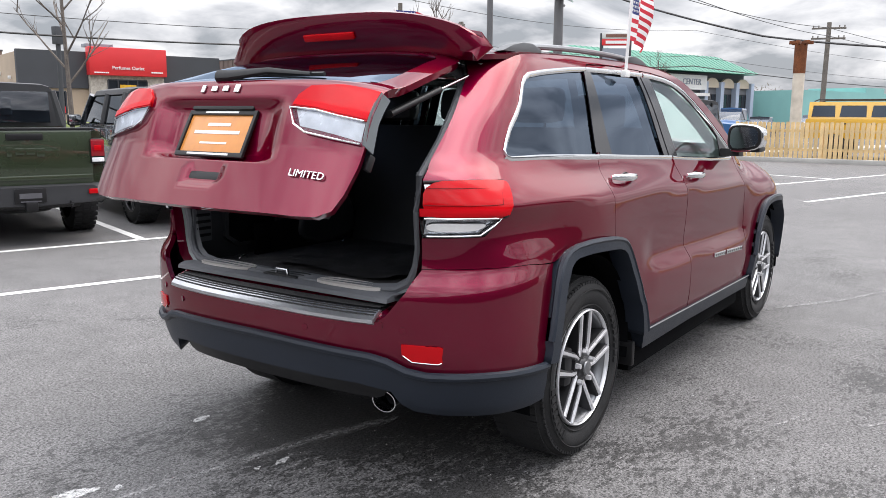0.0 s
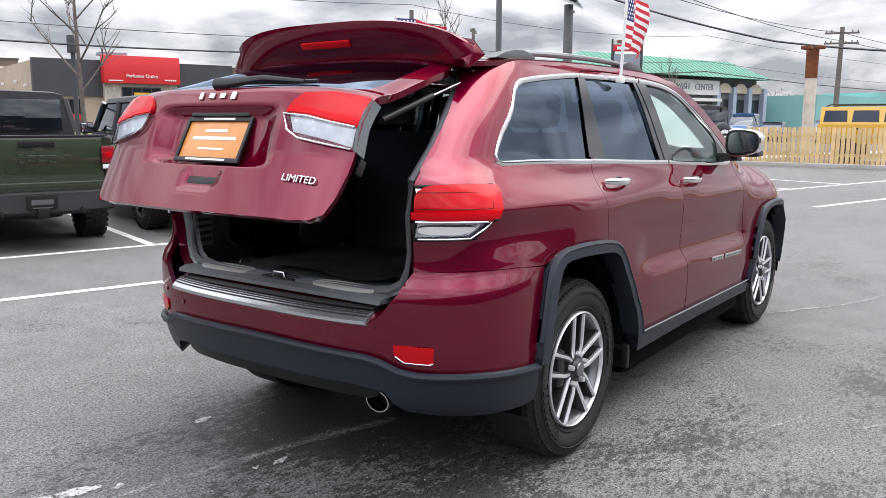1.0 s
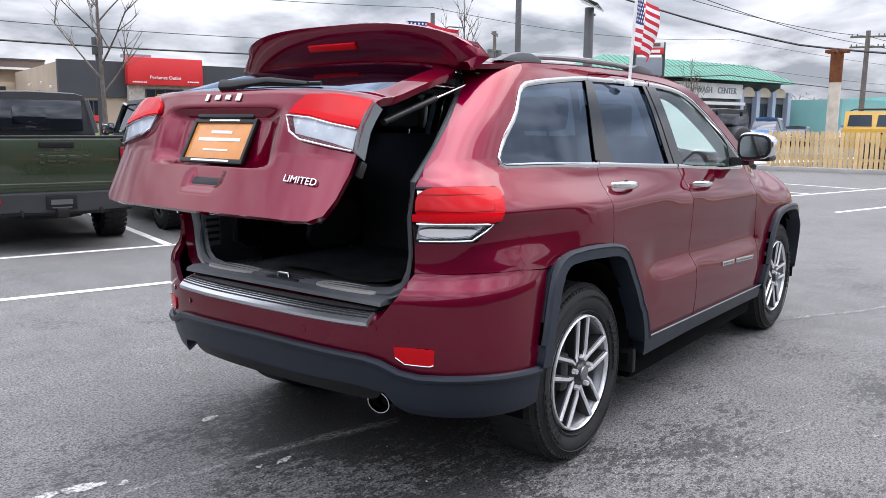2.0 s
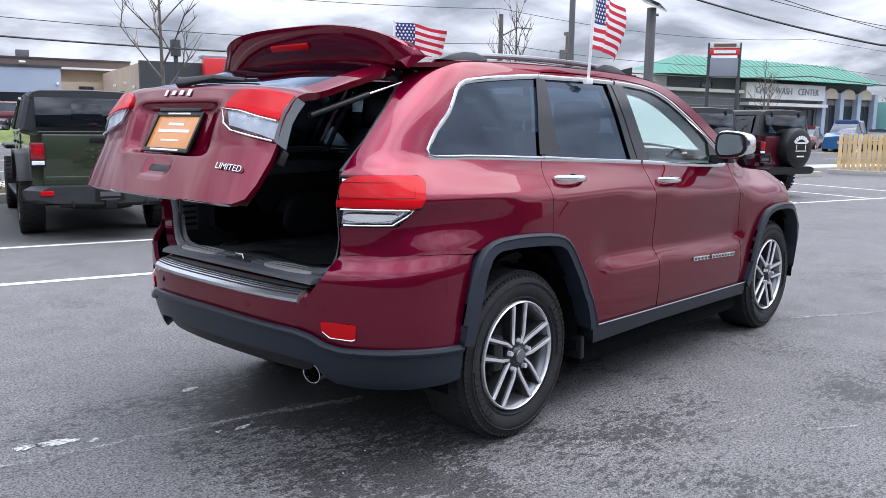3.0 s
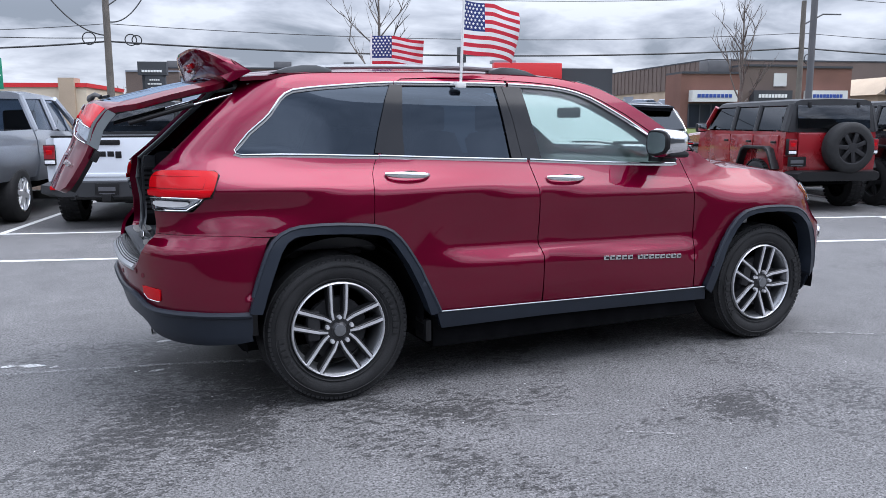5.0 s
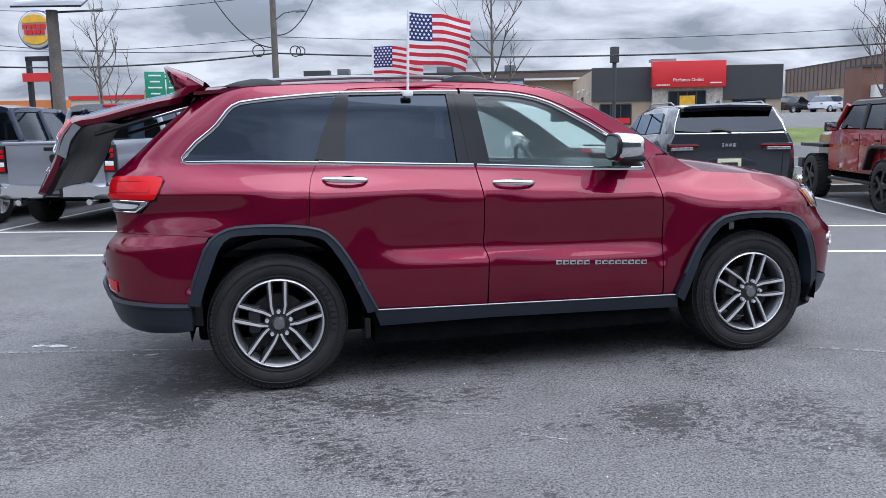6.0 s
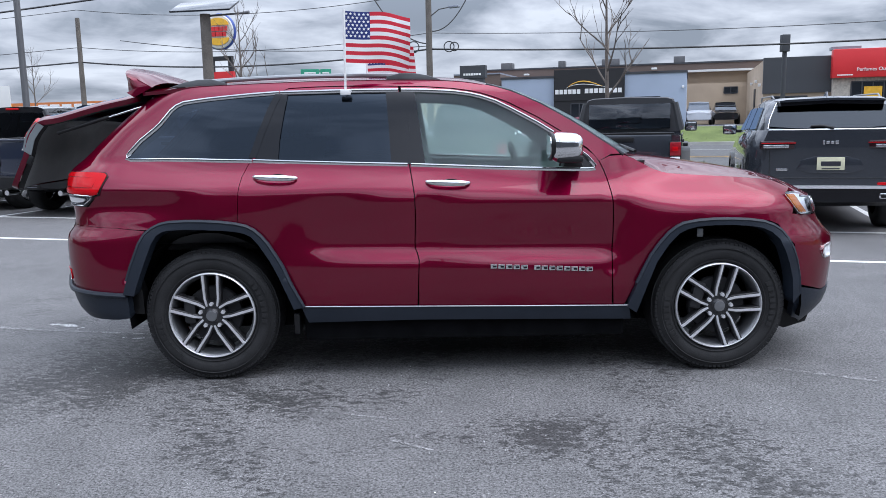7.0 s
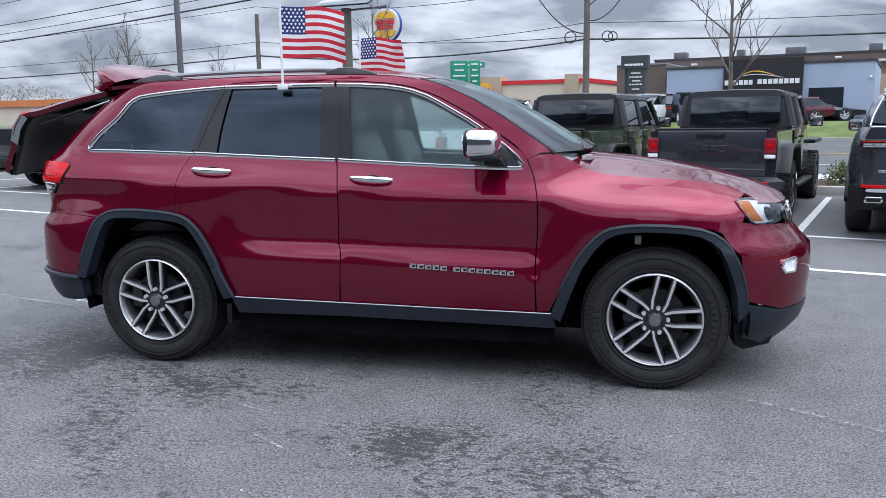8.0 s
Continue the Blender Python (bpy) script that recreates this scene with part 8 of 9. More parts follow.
# grass blades on the bank, a low ragged fringe
rng = random.Random(4)
verts, faces = [], []
for _ in range(9000):
    u, v = rng.uniform(-14, 26), rng.uniform(33.5, 38.5)
    p = lot(u, v, rise(v) + 0.02)
    a, h = rng.uniform(0, 6.28), rng.uniform(0.008, 0.02)
    d = Vector((math.cos(a), math.sin(a), 0)) * 0.03
    k = len(verts)
    verts += [tuple(p - d), tuple(p + d), tuple(p + Vector((rng.uniform(-0.12, 0.12), rng.uniform(-0.12, 0.12), h)))]
    faces.append((k, k + 1, k + 2))
me = bpy.data.meshes.new("grass")
me.from_pydata(verts, [], faces)
tagged(finish("grass", me, GRASS, smooth=False), "short green grass on the roadside bank", "grass", kind="stuff")


# ---- buildings along the far side of the road: u along the front, fronts facing the lot ----
def building(name, label, u, v, turn=0.0, z=0.0):
    return thing(name, label, "building", LOT @ pose(u, v, z, 0, 0, turn))


def wall(parent, x0, x1, z0, z1, y0, y1, mat, name="wall", label="", bevel=0.0):
    return part(name, boxed(((x0 + x1) / 2, (y0 + y1) / 2, (z0 + z1) / 2), (x1 - x0, y1 - y0, z1 - z0), bevel), mat, parent, label)


def shop_window(parent, x0, x1, z0, z1, y, n=3):
    """A glazed opening with its frame bars, set just into the front."""
    w = wall(parent, x0, x1, z0, z1, y - 0.02, y + 0.05, SHOPGLASS, "window")
    t = 0.06
    for a, b, c, d in ((x0, x1, z0 - t, z0), (x0, x1, z1, z1 + t)):
        wall(w, a, b, c, d, y - 0.06, y + 0.05, CHARCOAL, "frame_bar")
    for i in range(n + 1):
        x = x0 + (x1 - x0) * i / n
        wall(w, x - t / 2, x + t / 2, z0, z1, y - 0.06, y + 0.05, CHARCOAL, "frame_bar")
    return w


def bars(parent, x0, x1, z, h, y, mat, n, name="sign_print"):
    """Unreadable lettering as plain raised bars."""
    w = (x1 - x0) / n
    for i in range(n):
        wall(parent, x0 + w * i, x0 + w * (i + 0.78), z - h / 2, z + h / 2, y - 0.03, y, mat, name)


# grey-blue workshop with a black middle
b = building("workshop_building", "grey-blue workshop with a black sign front and roller door", -7.3, 42.2, 0, 0.8)
wall(b, -0.35, 2.73, 0, 3.05, 0, 9, BLUEGREY, label="blue-grey rendered wall")
wall(b, 2.73, 6.65, 0, 3.46, -0.25, 9, NEARBLACK, label="black front")
wall(b, 6.65, 9.93, 0, 3.12, 0, 9, BLUEGREY, label="blue-grey rendered wall")
for x0, x1, z in ((-0.40, 2.73, 3.05), (6.65, 9.98, 3.12)):
    wall(b, x0, x1, z, z + 0.12, -0.05, 9, CHARCOAL, "parapet")
wall(b, 6.94, 8.57, 0.2, 1.88, -0.04, 0.04, SHOPGLASS, "roller_door", "dark open roller door")
shop_window(b, 3.7, 5.6, 0.15, 1.55, -0.25, 4)
sign = wall(b, 2.78, 6.6, 1.75, 3.40, -0.30, -0.25, NEARBLACK, "sign_board", "black sign board with pale print")
bars(sign, 2.82, 4.28, 2.24, 0.25, -0.30, WHITE, 6)
bars(sign, 4.48, 6.56, 2.26, 0.25, -0.30, WHITE, 8)
bm = bmesh.new()
tube(bm, [(3.55 + 1.9 * k / 16, -0.33, 2.50 + 0.30 * math.sin(math.pi * (k / 16) ** 0.8)) for k in range(17)], [0.012 + 0.022 * math.sin(math.pi * k / 16) for k in range(17)], 6)
part("sign_sweep", fix(bm), SIGNYELLOW, sign)
bm = bmesh.new()
tube(bm, [(3.45 + 2.3 * k / 16, -0.33, 2.44 + 0.20 * math.sin(math.pi * (k / 16) ** 0.7)) for k in range(17)], [0.008 + 0.014 * math.sin(math.pi * k / 16) for k in range(17)], 6)
part("sign_sweep", fix(bm), WHITE, sign)
for x, z in ((1.14, 3.28), (8.22, 3.36)):
    part("wall_lamp", boxed((x, -0.12, z), (0.30, 0.2, 0.10), 0.03), WHITE, b)
part("wall_lamp", boxed((9.75, -0.06, 2.35), (0.10, 0.12, 0.14), 0.03), WHITE, b)
shop_window(b, 0.2, 1.45, 0.8, 1.75, 0, 2)

b = building("brown_block_building", "long brown flat-roofed building behind the workshop", -16.0, 56.5, 0, 0.8)
wall(b, 5.25, 8.1, 1.85, 3.42, -13.5, 0, BROWNWALL, "end_wing")
wall(b, 5.25, 8.1, 3.42, 3.50, -13.55, 0, WALLGREY, "wing_coping")
wall(b, 5.27, 8.1, 0, 1.85, -13.46, 0, TANWALL, "end_wing_base", "tan lower wall of the end wing")
for x in (5.45, 6.85):
    wall(b, x, x + 1.05, 0, 1.55, -13.5, -13.43, WALLWHITE, "garage_door", "pale garage door")
wall(b, 3.8, 18.0, 0, 4.45, 0, 12, BROWNWALL, label="brown painted wall")
wall(b, 18.0, 24.4, 0, 3.05, 0, 12, TANWALL, label="tan wall of the yard")
wall(b, 18.0, 24.4, 3.05, 3.86, 0.7, 12, TANWALL, "set_back_wall", "tan wall under the roof edge")
wall(b, 18.0, 24.4, 3.86, 4.00, -0.05, 12, WALLWHITE, "cornice", "pale cornice")
wall(b, 18.0, 24.4, 4.00, 4.45, 0.0, 12, BROWNWALL, "roof_band")
wall(b, 3.75, 24.45, 4.45, 4.56, -0.05, 12, CHARCOAL, "roof_edge")
for x, w in ((5, 0.9), (9.3, 0.5), (13, 1.3), (18, 0.8)):
    part("roof_unit", boxed((x, 3, 4.85), (w, 0.9, 0.65), 0.03), STEELPOLE, b)
shop_window(b, 21.1, 22.0, 2.35, 2.72, 0, 2)

b = building("sign_pylon", "dark sign pylon with pale print beside the road", -9.14, 38.6, 0, 0.95)
tagged(b, category="sign")
wall(b, 0.32, 1.30, 1.60, 2.86, 0, 0.35, CHARCOAL, "sign_box")
wall(b, 0.0, 1.40, 2.86, 3.52, -0.05, 0.4, CHARCOAL, "sign_head")
bars(b, 0.20, 1.20, 3.05, 0.11, -0.05, WHITE, 7)
for z, x0, x1 in ((2.62, 0.55, 1.05), (2.42, 0.45, 1.15), (2.22, 0.60, 1.05), (2.04, 0.45, 1.15), (1.80, 0.60, 1.0)):
    bars(b, x0, x1, z, 0.07, 0, WALLWHITE, 5)
for x in (0.25, 1.2):
    wall(b, x - 0.08, x + 0.08, 0, 2.86 if x < 1 else 1.6, 0.1, 0.26, CHARCOAL, "post")

# charcoal shop with the red sign
b = building("outlet_shop_building", "charcoal-fronted shop with a large red sign over a stone entrance", 6.6, 43.0, 0, 0.9)
wall(b, 0, 10.6, 0, 3.55, 0.3, 13.4, TANWALL, "side_wall", "tan side wall along the yard")
wall(b, 0, 10.6, 0, 1.77, 0, 0.3, TANWALL, label="tan lower wall")
wall(b, -0.02, 10.62, 1.77, 3.66, -0.12, 0.3, CHARCOAL, "panel_front", "charcoal panel front")
wall(b, -0.04, 0.02, 0.1, 2.2, 5.2, 6.3, NEARBLACK, "side_door", "dark door in the side wall")
for y, z in ((1.6, 2.3), (4.2, 2.6), (8.0, 2.6)):
    part("wall_lamp", boxed((-0.08, y, z), (0.14, 0.16, 0.16), 0.03), WHITE, b)
wall(b, 3.35, 7.23, 0, 2.46, -0.45, -0.12, STONE, "entrance_surround", "pale stone entrance surround")
shop_window(b, 4.24, 6.29, 0.1, 2.22, -0.45, 4)
wall(b, 4.84, 5.69, 1.2, 2.0, -0.53, -0.5, SIGNYELLOW, "window_poster", "yellow window poster")
sign = wall(b, 3.27, 7.32, 2.46, 3.92, -0.75, -0.12, SIGNRED, "sign_box", "large red sign box", 0.05)
text_mesh("sign_lettering", "Perfumes Outlet", 0.25, WHITE, sign, Matrix.Translation((5.25, -0.765, 2.86)) @ Matrix.Rotation(radians(90), 4, "X"), 0.02, "white letters")
bars(sign, 3.50, 4.25, 2.60, 0.06, -0.75, WHITE, 8)
bars(sign, 6.45, 7.10, 2.68, 0.07, -0.75, WHITE, 6)
wall(b, 3.25, 4.65, 3.92, 4.08, -0.3, 0.5, WALLGREY, "roof_box")
shop_window(b, 0.45, 2.22, 0.48, 1.57, 0, 3)
shop_window(b, 7.90, 9.70, 0.55, 1.70, 0, 3)
wall(b, 0.55, 2.15, 0.5, 0.82, -0.08, -0.05, SIGNRED, "window_banner")
wall(b, 8.0, 9.6, 0.60, 0.95, -0.08, -0.05, SIGNRED, "window_banner")

b = building("warehouse_building", "long brown ribbed warehouse behind parked cars", 33.9, 92.7, -86.5, 1.9)
wall(b, 0, 25, 0, 2.6, 0, 22, TANWALL, label="pale lower wall")
wall(b, 0, 25, 2.6, 5.1, -0.12, 22, BROWNWALL, "ribbed_front", "brown ribbed metal front")
wall(b, -0.05, 25.05, 5.1, 5.22, -0.16, 22, CHARCOAL, "roof_edge")
for i in range(25):
    wall(b, 0.4 + 1.0 * i, 0.52 + 1.0 * i, 2.62, 5.08, -0.20, -0.12, BROWNWALL, "rib")
for x in (6.0, 17.0):
    wall(b, x, x + 2.6, 0.1, 2.3, -0.05, 0.05, WALLGREY, "loading_door", "grey loading door")
b = building("shop_row_building", "row of brick shops with pale fascia boards", 20.5, 40.5, 0, 0.8)
for i, (x0, x1, h) in enumerate(((0, 3.75, 3.35), (3.75, 7.15, 3.78), (7.15, 10.65, 3.70))):
    wall(b, x0, x1, 0, h, 0, 2.2, BRICKRED if i != 1 else BROWNWALL, label="brick front")
    wall(b, x0, x1, h, h + 0.12, -0.08, 2.2, CHARCOAL, "parapet")
    wall(b, x0 + 0.5, x1 - 0.5, 1.75, 2.4, -0.5, 0, WALLWHITE if i != 1 else CHARCOAL, "fascia", "fascia board")
    bars(b, x0 + 0.8, x1 - 0.8, 2.08, 0.20, -0.5, SIGNBLUE if i != 1 else WHITE, 9)
    shop_window(b, x0 + 0.5, x1 - 0.5, 0.3, 1.6, 0, 4)
part("roof_unit", boxed((2.6, 1.2, 3.82), (1.4, 1.2, 0.7), 0.04), STEELPOLE, b)
wall(b, 5.7, 6.5, 2.65, 3.4, -0.06, 0, WALLWHITE, "wall_sign")

b = building("tan_roof_building", "low tan building with a hipped tan roof", 35.5, 44.0, 0, 0.6)
wall(b, 0, 9, 0, 2.6, 0, 8, TANWALL)
part("roof", prismed([(-0.4, 2.5), (9.4, 2.5), (7.5, 3.7), (1.5, 3.7)], -0.4, 8, 0), TANWALL, b)

GREYCLAD = material("grey_wall_cladding", (0.15, 0.155, 0.165), 0.8, 0.0, 0.12, 0.5)
b = building("green_roof_building", "white and grey shop building with a hipped green metal roof", 38.0, 40.5, 0, 0.0)
wall(b, -0.9, 30, 0, 4.1, 0, 3.6, GREYCLAD, label="grey lower wall")
for i in range(6):
    wall(b, -0.88, 12.9, 0.9 + 0.55 * i, 0.96 + 0.55 * i, -0.04, 0.0, WALLGREY, "cladding_rib")
wall(b, -0.9, 5.2, 4.3, 5.45, 0.2, 3.6, WALLWHITE, "upper_wall", "off-white upper wall")
shop_window(b, 1.6, 2.1, 4.6, 5.0, 0.2, 1)
shop_window(b, 3.1, 3.6, 4.6, 5.0, 0.2, 1)
wall(b, -1.0, 13.0, 4.1, 4.34, -0.4, 0.3, WALLWHITE, "ledge", "white ledge")
wall(b, 5.2, 30, 4.34, 5.35, 0.4, 3.6, GREYCLAD, "clerestory", "grey wall below the eaves")
shop_window(b, 9.0, 10.2, 4.5, 4.85, 0.4, 2)
bm = bmesh.new()
rv = [bm.verts.new(q) for q in ((3.6, -1.2, 5.25), (30.4, -1.2, 5.25), (30.4, 4.6, 5.25), (3.6, 4.6, 5.25), (7.8, 1.8, 6.9), (27.6, 1.8, 6.9))]
for q in ((0, 1, 5, 4), (1, 2, 5), (2, 3, 4, 5), (3, 0, 4), (3, 2, 1, 0)):
    bm.faces.new([rv[k] for k in q])
roof = part("roof", fix(bm), GREENROOF, b, "green standing-seam roof", smooth=False)
for i in range(40):
    x = 4.4 + 0.65 * i
    k = min(1.0, (x - 3.6) / 4.2, (30.4 - x) / 2.8)
    part("roof_seam", prismed([(-1.2, 5.26), (-1.2 + 3.0 * k, 5.26 + 1.65 * k), (-1.2 + 3.0 * k, 5.285 + 1.65 * k), (-1.2, 5.285)], x, x + 0.035, 0, 1, "yz"), GREENROOF, roof)
wall(b, 13.0, 22.8, 3.75, 4.98, -0.55, 0.0, WALLWHITE, "fascia", "white fascia with grey letters")
wall(b, 13.0, 22.8, 3.2, 3.45, -0.9, 0.0, WALLWHITE, "canopy")
for word, wx in (("CAR", 14.8), ("WASH", 17.5), ("CENTER", 20.6)):
    text_mesh("sign_word", word, 0.72, WALLGREY, b, Matrix.Translation((wx, -0.57, 4.38)) @ Matrix.Rotation(radians(90), 4, "X"), 0.03, "grey raised letters")
for i in range(4):
    x = 22.9 + 2.42 * i
    wall(b, x - 0.25, x + 0.25, 0, 4.5, -0.5, 0, BLUEGREY, "column", "blue-grey column")
    if i < 3:
        shop_window(b, x + 0.35, x + 2.07, 0.4, 3.4, 0, 3)
        arch = [(x + 1.21 + 1.1 * math.cos(math.pi * k / 12), 4.0 + 0.85 * math.sin(math.pi * k / 12)) for k in range(13)]
        part("arch_panel", prismed(arch, -0.25, -0.02, 0), CREAM, b, "cream arch")
for x in (13.6, 16.6, 19.8):
    shop_window(b, x, x + 2.4, 0.4, 3.0, 0, 3)

b = building("teal_building", "long low teal building", 70.0, 36.0, 0, 0.0)
wall(b, 0, 40, 0, 3.9, 0, 10, TEAL)
wall(b, 12, 16, 3.9, 4.4, 0, 6, TEAL, "roof_box")
shop_window(b, 3, 5, 1, 2.4, 0, 2)
b = building("drive_in_sign", "green-topped sign on posts", 60.0, 20.0, 0, 0)
tagged(b, category="sign")
wall(b, 0, 4, 3.0, 4.6, 0, 0.4, WALLWHITE, "sign_face")
part("sign_roof", prismed([(-0.4, 4.6), (4.4, 4.6), (3.4, 5.5), (0.6, 5.5)], -0.3, 0.7, 0), GREENROOF, b)
for x in (0.4, 3.6):
    wall(b, x - 0.1, x + 0.1, 0, 3.0, 0.1, 0.3, STEELPOLE, "post")
bars(b, 0.4, 3.6, 3.8, 0.4, 0, SIGNRED, 7)

b = building("burger_restaurant_building", "cream restaurant with a red roof stripe", -27.0, 47.5, 0, 0.6)
wall(b, 0, 12.9, 0, 2.95, 0, 9, CREAM)
wall(b, -0.1, 13.0, 2.95, 3.2, -0.1, 9, SIGNRED, "roof_stripe", "red roof stripe")
for x, w in ((5.15, 1.6), (11.4, 0.9)):
    wall(b, x, x + w, 0, 3.5, -0.3, 1, TANWALL, "brick_tower")
part("round_sign", tubed([(5.6, -0.33, 2.6), (5.6, -0.42, 2.6)], 0.52, 24, up=(0, 0, 1)), SIGNYELLOW, b)
part("round_sign_band", boxed((5.6, -0.45, 2.6), (0.8, 0.04, 0.34), 0.1), SIGNRED, b)
for x in (1.2, 3.2, 7.2, 9.3):
    shop_window(b, x, x + 1.6, 0.5, 1.8, 0, 2)
b = building("burger_sign", "tall round restaurant sign on two black posts", -23.6, 38.2, 0, 0.9)
tagged(b, category="sign")
for k, (r, mat, y, nm) in enumerate(((1.05, SIGNBLUE, 0.1, "sign_rim"), (0.98, WALLWHITE, 0.03, "sign_face"))):
    bm = bmesh.new()
    lathe(bm, [(y - 0.06, 0.001), (y - 0.06, r * 0.95), (y, r), (y + 0.12, r), (y + 0.12, 0.001)], "Y", (0, 0, 6.05), 32)
    part(nm, fix(bm), mat, b)
for sz in (1, -1):
    arc = [(0.72 * math.cos(math.pi * k / 14), 6.05 + sz * (0.36 + 0.42 * math.sin(math.pi * k / 14))) for k in range(15)]
    part("bun_shape", prismed(arc, -0.10, -0.04, 0), SIGNYELLOW, b, "yellow bun shape")
for z, w in ((6.2, 1.35), (5.9, 1.15)):
    for i in range(5):
        wall(b, -w / 2 + w * i / 5, -w / 2 + w * (i + 0.8) / 5, z - 0.12, z + 0.12, -0.12, -0.05, SIGNRED, "sign_print")
for x in (-0.62, 0.62):
    wall(b, x - 0.11, x + 0.11, 0, 4.6, 0.0, 0.25, NEARBLACK, "post")
wall(b, -0.75, 0.75, 4.4, 4.65, 0.0, 0.25, NEARBLACK, "post_head")
small = wall(b, -0.9, 0.9, 3.3, 3.75, -0.15, 0.1, SIGNRED, "small_sign")
b = building("low_orange_building", "long low building with an orange fascia, far off", -95.0, 58.0, 0, 0.3)
wall(b, 0, 62, 0, 2.9, 0, 10, CREAM)
wall(b, 0, 62, 2.9, 3.7, -0.3, 10, ORANGE, "fascia", "orange fascia")
bars(b, 40, 56, 3.3, 0.4, -0.3, WHITE, 12)
wall(b, 34, 37, 2.9, 3.6, -0.4, 0, SIGNYELLOW, "fascia_sign")


# ---- poles, signs, lamps and wires ----
def post(name, label, x, y, h, r0, r1, mat, z=0.0, category="pole"):
    t = thing(name, label, category, pose(x, y, z))
    part("shaft", tubed([(0, 0, 0), (0, 0, h * 0.5), (0, 0, h)], [r0, (r0 + r1) / 2, r1], 12), mat, t)
    return t


def solar_head(t, z, turn):
    m = pose(0, 0, z, 0, 0, turn)
    bm = boxed((0, 0, 0), (1.7, 0.75, 0.05), 0.01, Matrix.Rotation(radians(24), 4, "X"))
    bm.transform(m)
    part("solar_panel", bm, SHOPGLASS, t, "dark solar panel")
    bm = tubed([(0, 0, -0.25), (0.9, 0.0, -0.22), (1.25, 0, -0.2)], [0.03, 0.025, 0.05], 8, 1.0)
    bm.transform(m)
    part("lamp_arm", bm, STEELPOLE, t)


def crossarms(t, z, n, turn, w=2.2):
    for k in range(n):
        bm = boxed((0, 0, z - 0.7 * k), (w, 0.10, 0.12), 0.01)
        for x in (-0.45, -0.3, 0.3, 0.45):
            tube(bm, [(x * w, 0, z - 0.7 * k), (x * w, 0, z - 0.7 * k + 0.2)], 0.04, 8)
        bm.transform(pose(0, 0, 0, 0, 0, turn))
        part("crossarm", bm, WOODPOLE, t)


t = post("street_lamp", "grey steel lamp post in the planting strip", 13.15, 7.80, 7.5, 0.075, 0.06, STEELPOLE, 0.1, "street lamp")
part("base_plate", boxed((0, 0, 0.04), (0.3, 0.3, 0.1), 0.02), STEELPOLE, t)
t = post("street_lamp", "grey steel post with a solar panel at its top", 20.28, 9.72, 5.0, 0.16, 0.14, STEELPOLE, 0, "street lamp")
solar_head(t, 5.15, 20)
t = post("street_lamp", "brown wooden post with a solar panel at its top", -4.88, 17.12, 4.35, 0.16, 0.14, WOODPOLE, 0.1, "street lamp")
solar_head(t, 4.55, -10)
t = post("street_lamp", "grey steel lamp post leaning slightly over the lot", -8.78, 14.9, 7.5, 0.085, 0.065, STEELPOLE, 0.1, "street lamp")
t = post("utility_pole", "brown wooden utility pole carrying cables and coiled loops", 0.95, 34.5, 8.6, 0.17, 0.13, WOODPOLE, 0.3, "utility pole")
part("lamp_arm", tubed([(0, 0, 6.1), (0.5, -0.3, 6.45), (1.0, -0.6, 6.5)], 0.03, 8), STEELPOLE, t)
part("lamp_head", boxed((1.2, -0.7, 6.5), (0.55, 0.25, 0.12), 0.05, Matrix.Rotation(radians(-30), 4, "Z")), WALLGREY, t)
for dx, r in ((-0.75, 0.26), (0.95, 0.24), (1.2, 0.2)):
    part("cable_coil", tubed([(dx + r * math.cos(a), 0, 4.75 + r * math.sin(a)) for a in [2 * math.pi * k / 20 for k in range(21)]], 0.025, 6, 1.0, (0, 1, 0)), WIRE, t)
t = post("utility_pole", "wooden utility pole with a lamp arm", 33.67, 26.34, 7.2, 0.16, 0.12, WOODPOLE, 0.3, "utility pole")
part("lamp_arm", tubed([(0, 0, 6.0), (0.7, -0.6, 6.5), (1.3, -1.2, 6.45)], 0.04, 8), STEELPOLE, t)
part("cable_coil", tubed([(0.5 + 0.25 * math.cos(a), 0, 4.3 + 0.25 * math.sin(a)) for a in [2 * math.pi * k / 20 for k in range(21)]], 0.025, 6, 1.0, (0, 1, 0)), WIRE, t)
t = post("utility_pole", "far wooden utility pole with crossarms and transformers", 58.19, 38.58, 9.5, 0.18, 0.14, WOODPOLE, 0, "utility pole")
crossarms(t, 9.2, 1, 20)
for x in (-0.6, 0.6):
    part("transformer", tubed([(x, 0, 6.9), (x, 0, 7.9)], 0.3, 12), STEELPOLE, t)
t = post("utility_pole", "thin wooden utility pole", -17.37, 38.31, 6.9, 0.15, 0.11, WOODPOLE, 0.3, "utility pole")
t = post("utility_pole", "leaning wooden utility pole with double crossarms", 60.0, 8.7, 8.0, 0.20, 0.15, WOODPOLE, 0, "utility pole")
t.matrix_basis = pose(60.0, 9.2, 0, 0, 3, 0)
crossarms(t, 7.6, 2, 100)
t = thing("sign_post", "pale flaking steel post with a rusted top behind the fence", "post", pose(33.0, 5.25, 0))
part("shaft", tubed([(0, 0, 0), (0, 0, 3.2)], 0.23, 14), PALEPOLE, t, "pale flaking paint")
part("rusted_head", tubed([(0, 0, 3.2), (0, 0, 4.35)], [0.24, 0.25], 14), RUST, t, "rusted steel")
for a in range(6):
    part("bracket", boxed((0.33 * math.cos(a), 0.33 * math.sin(a), 4.42), (0.26, 0.12, 0.14), 0.02, Matrix.Rotation(a, 4, "Z")), RUST, t)
t = thing("dark_sign_panel", "dark slanted sign panel on a post above the parked cars", "sign", pose(19.6, 10.3, 0))
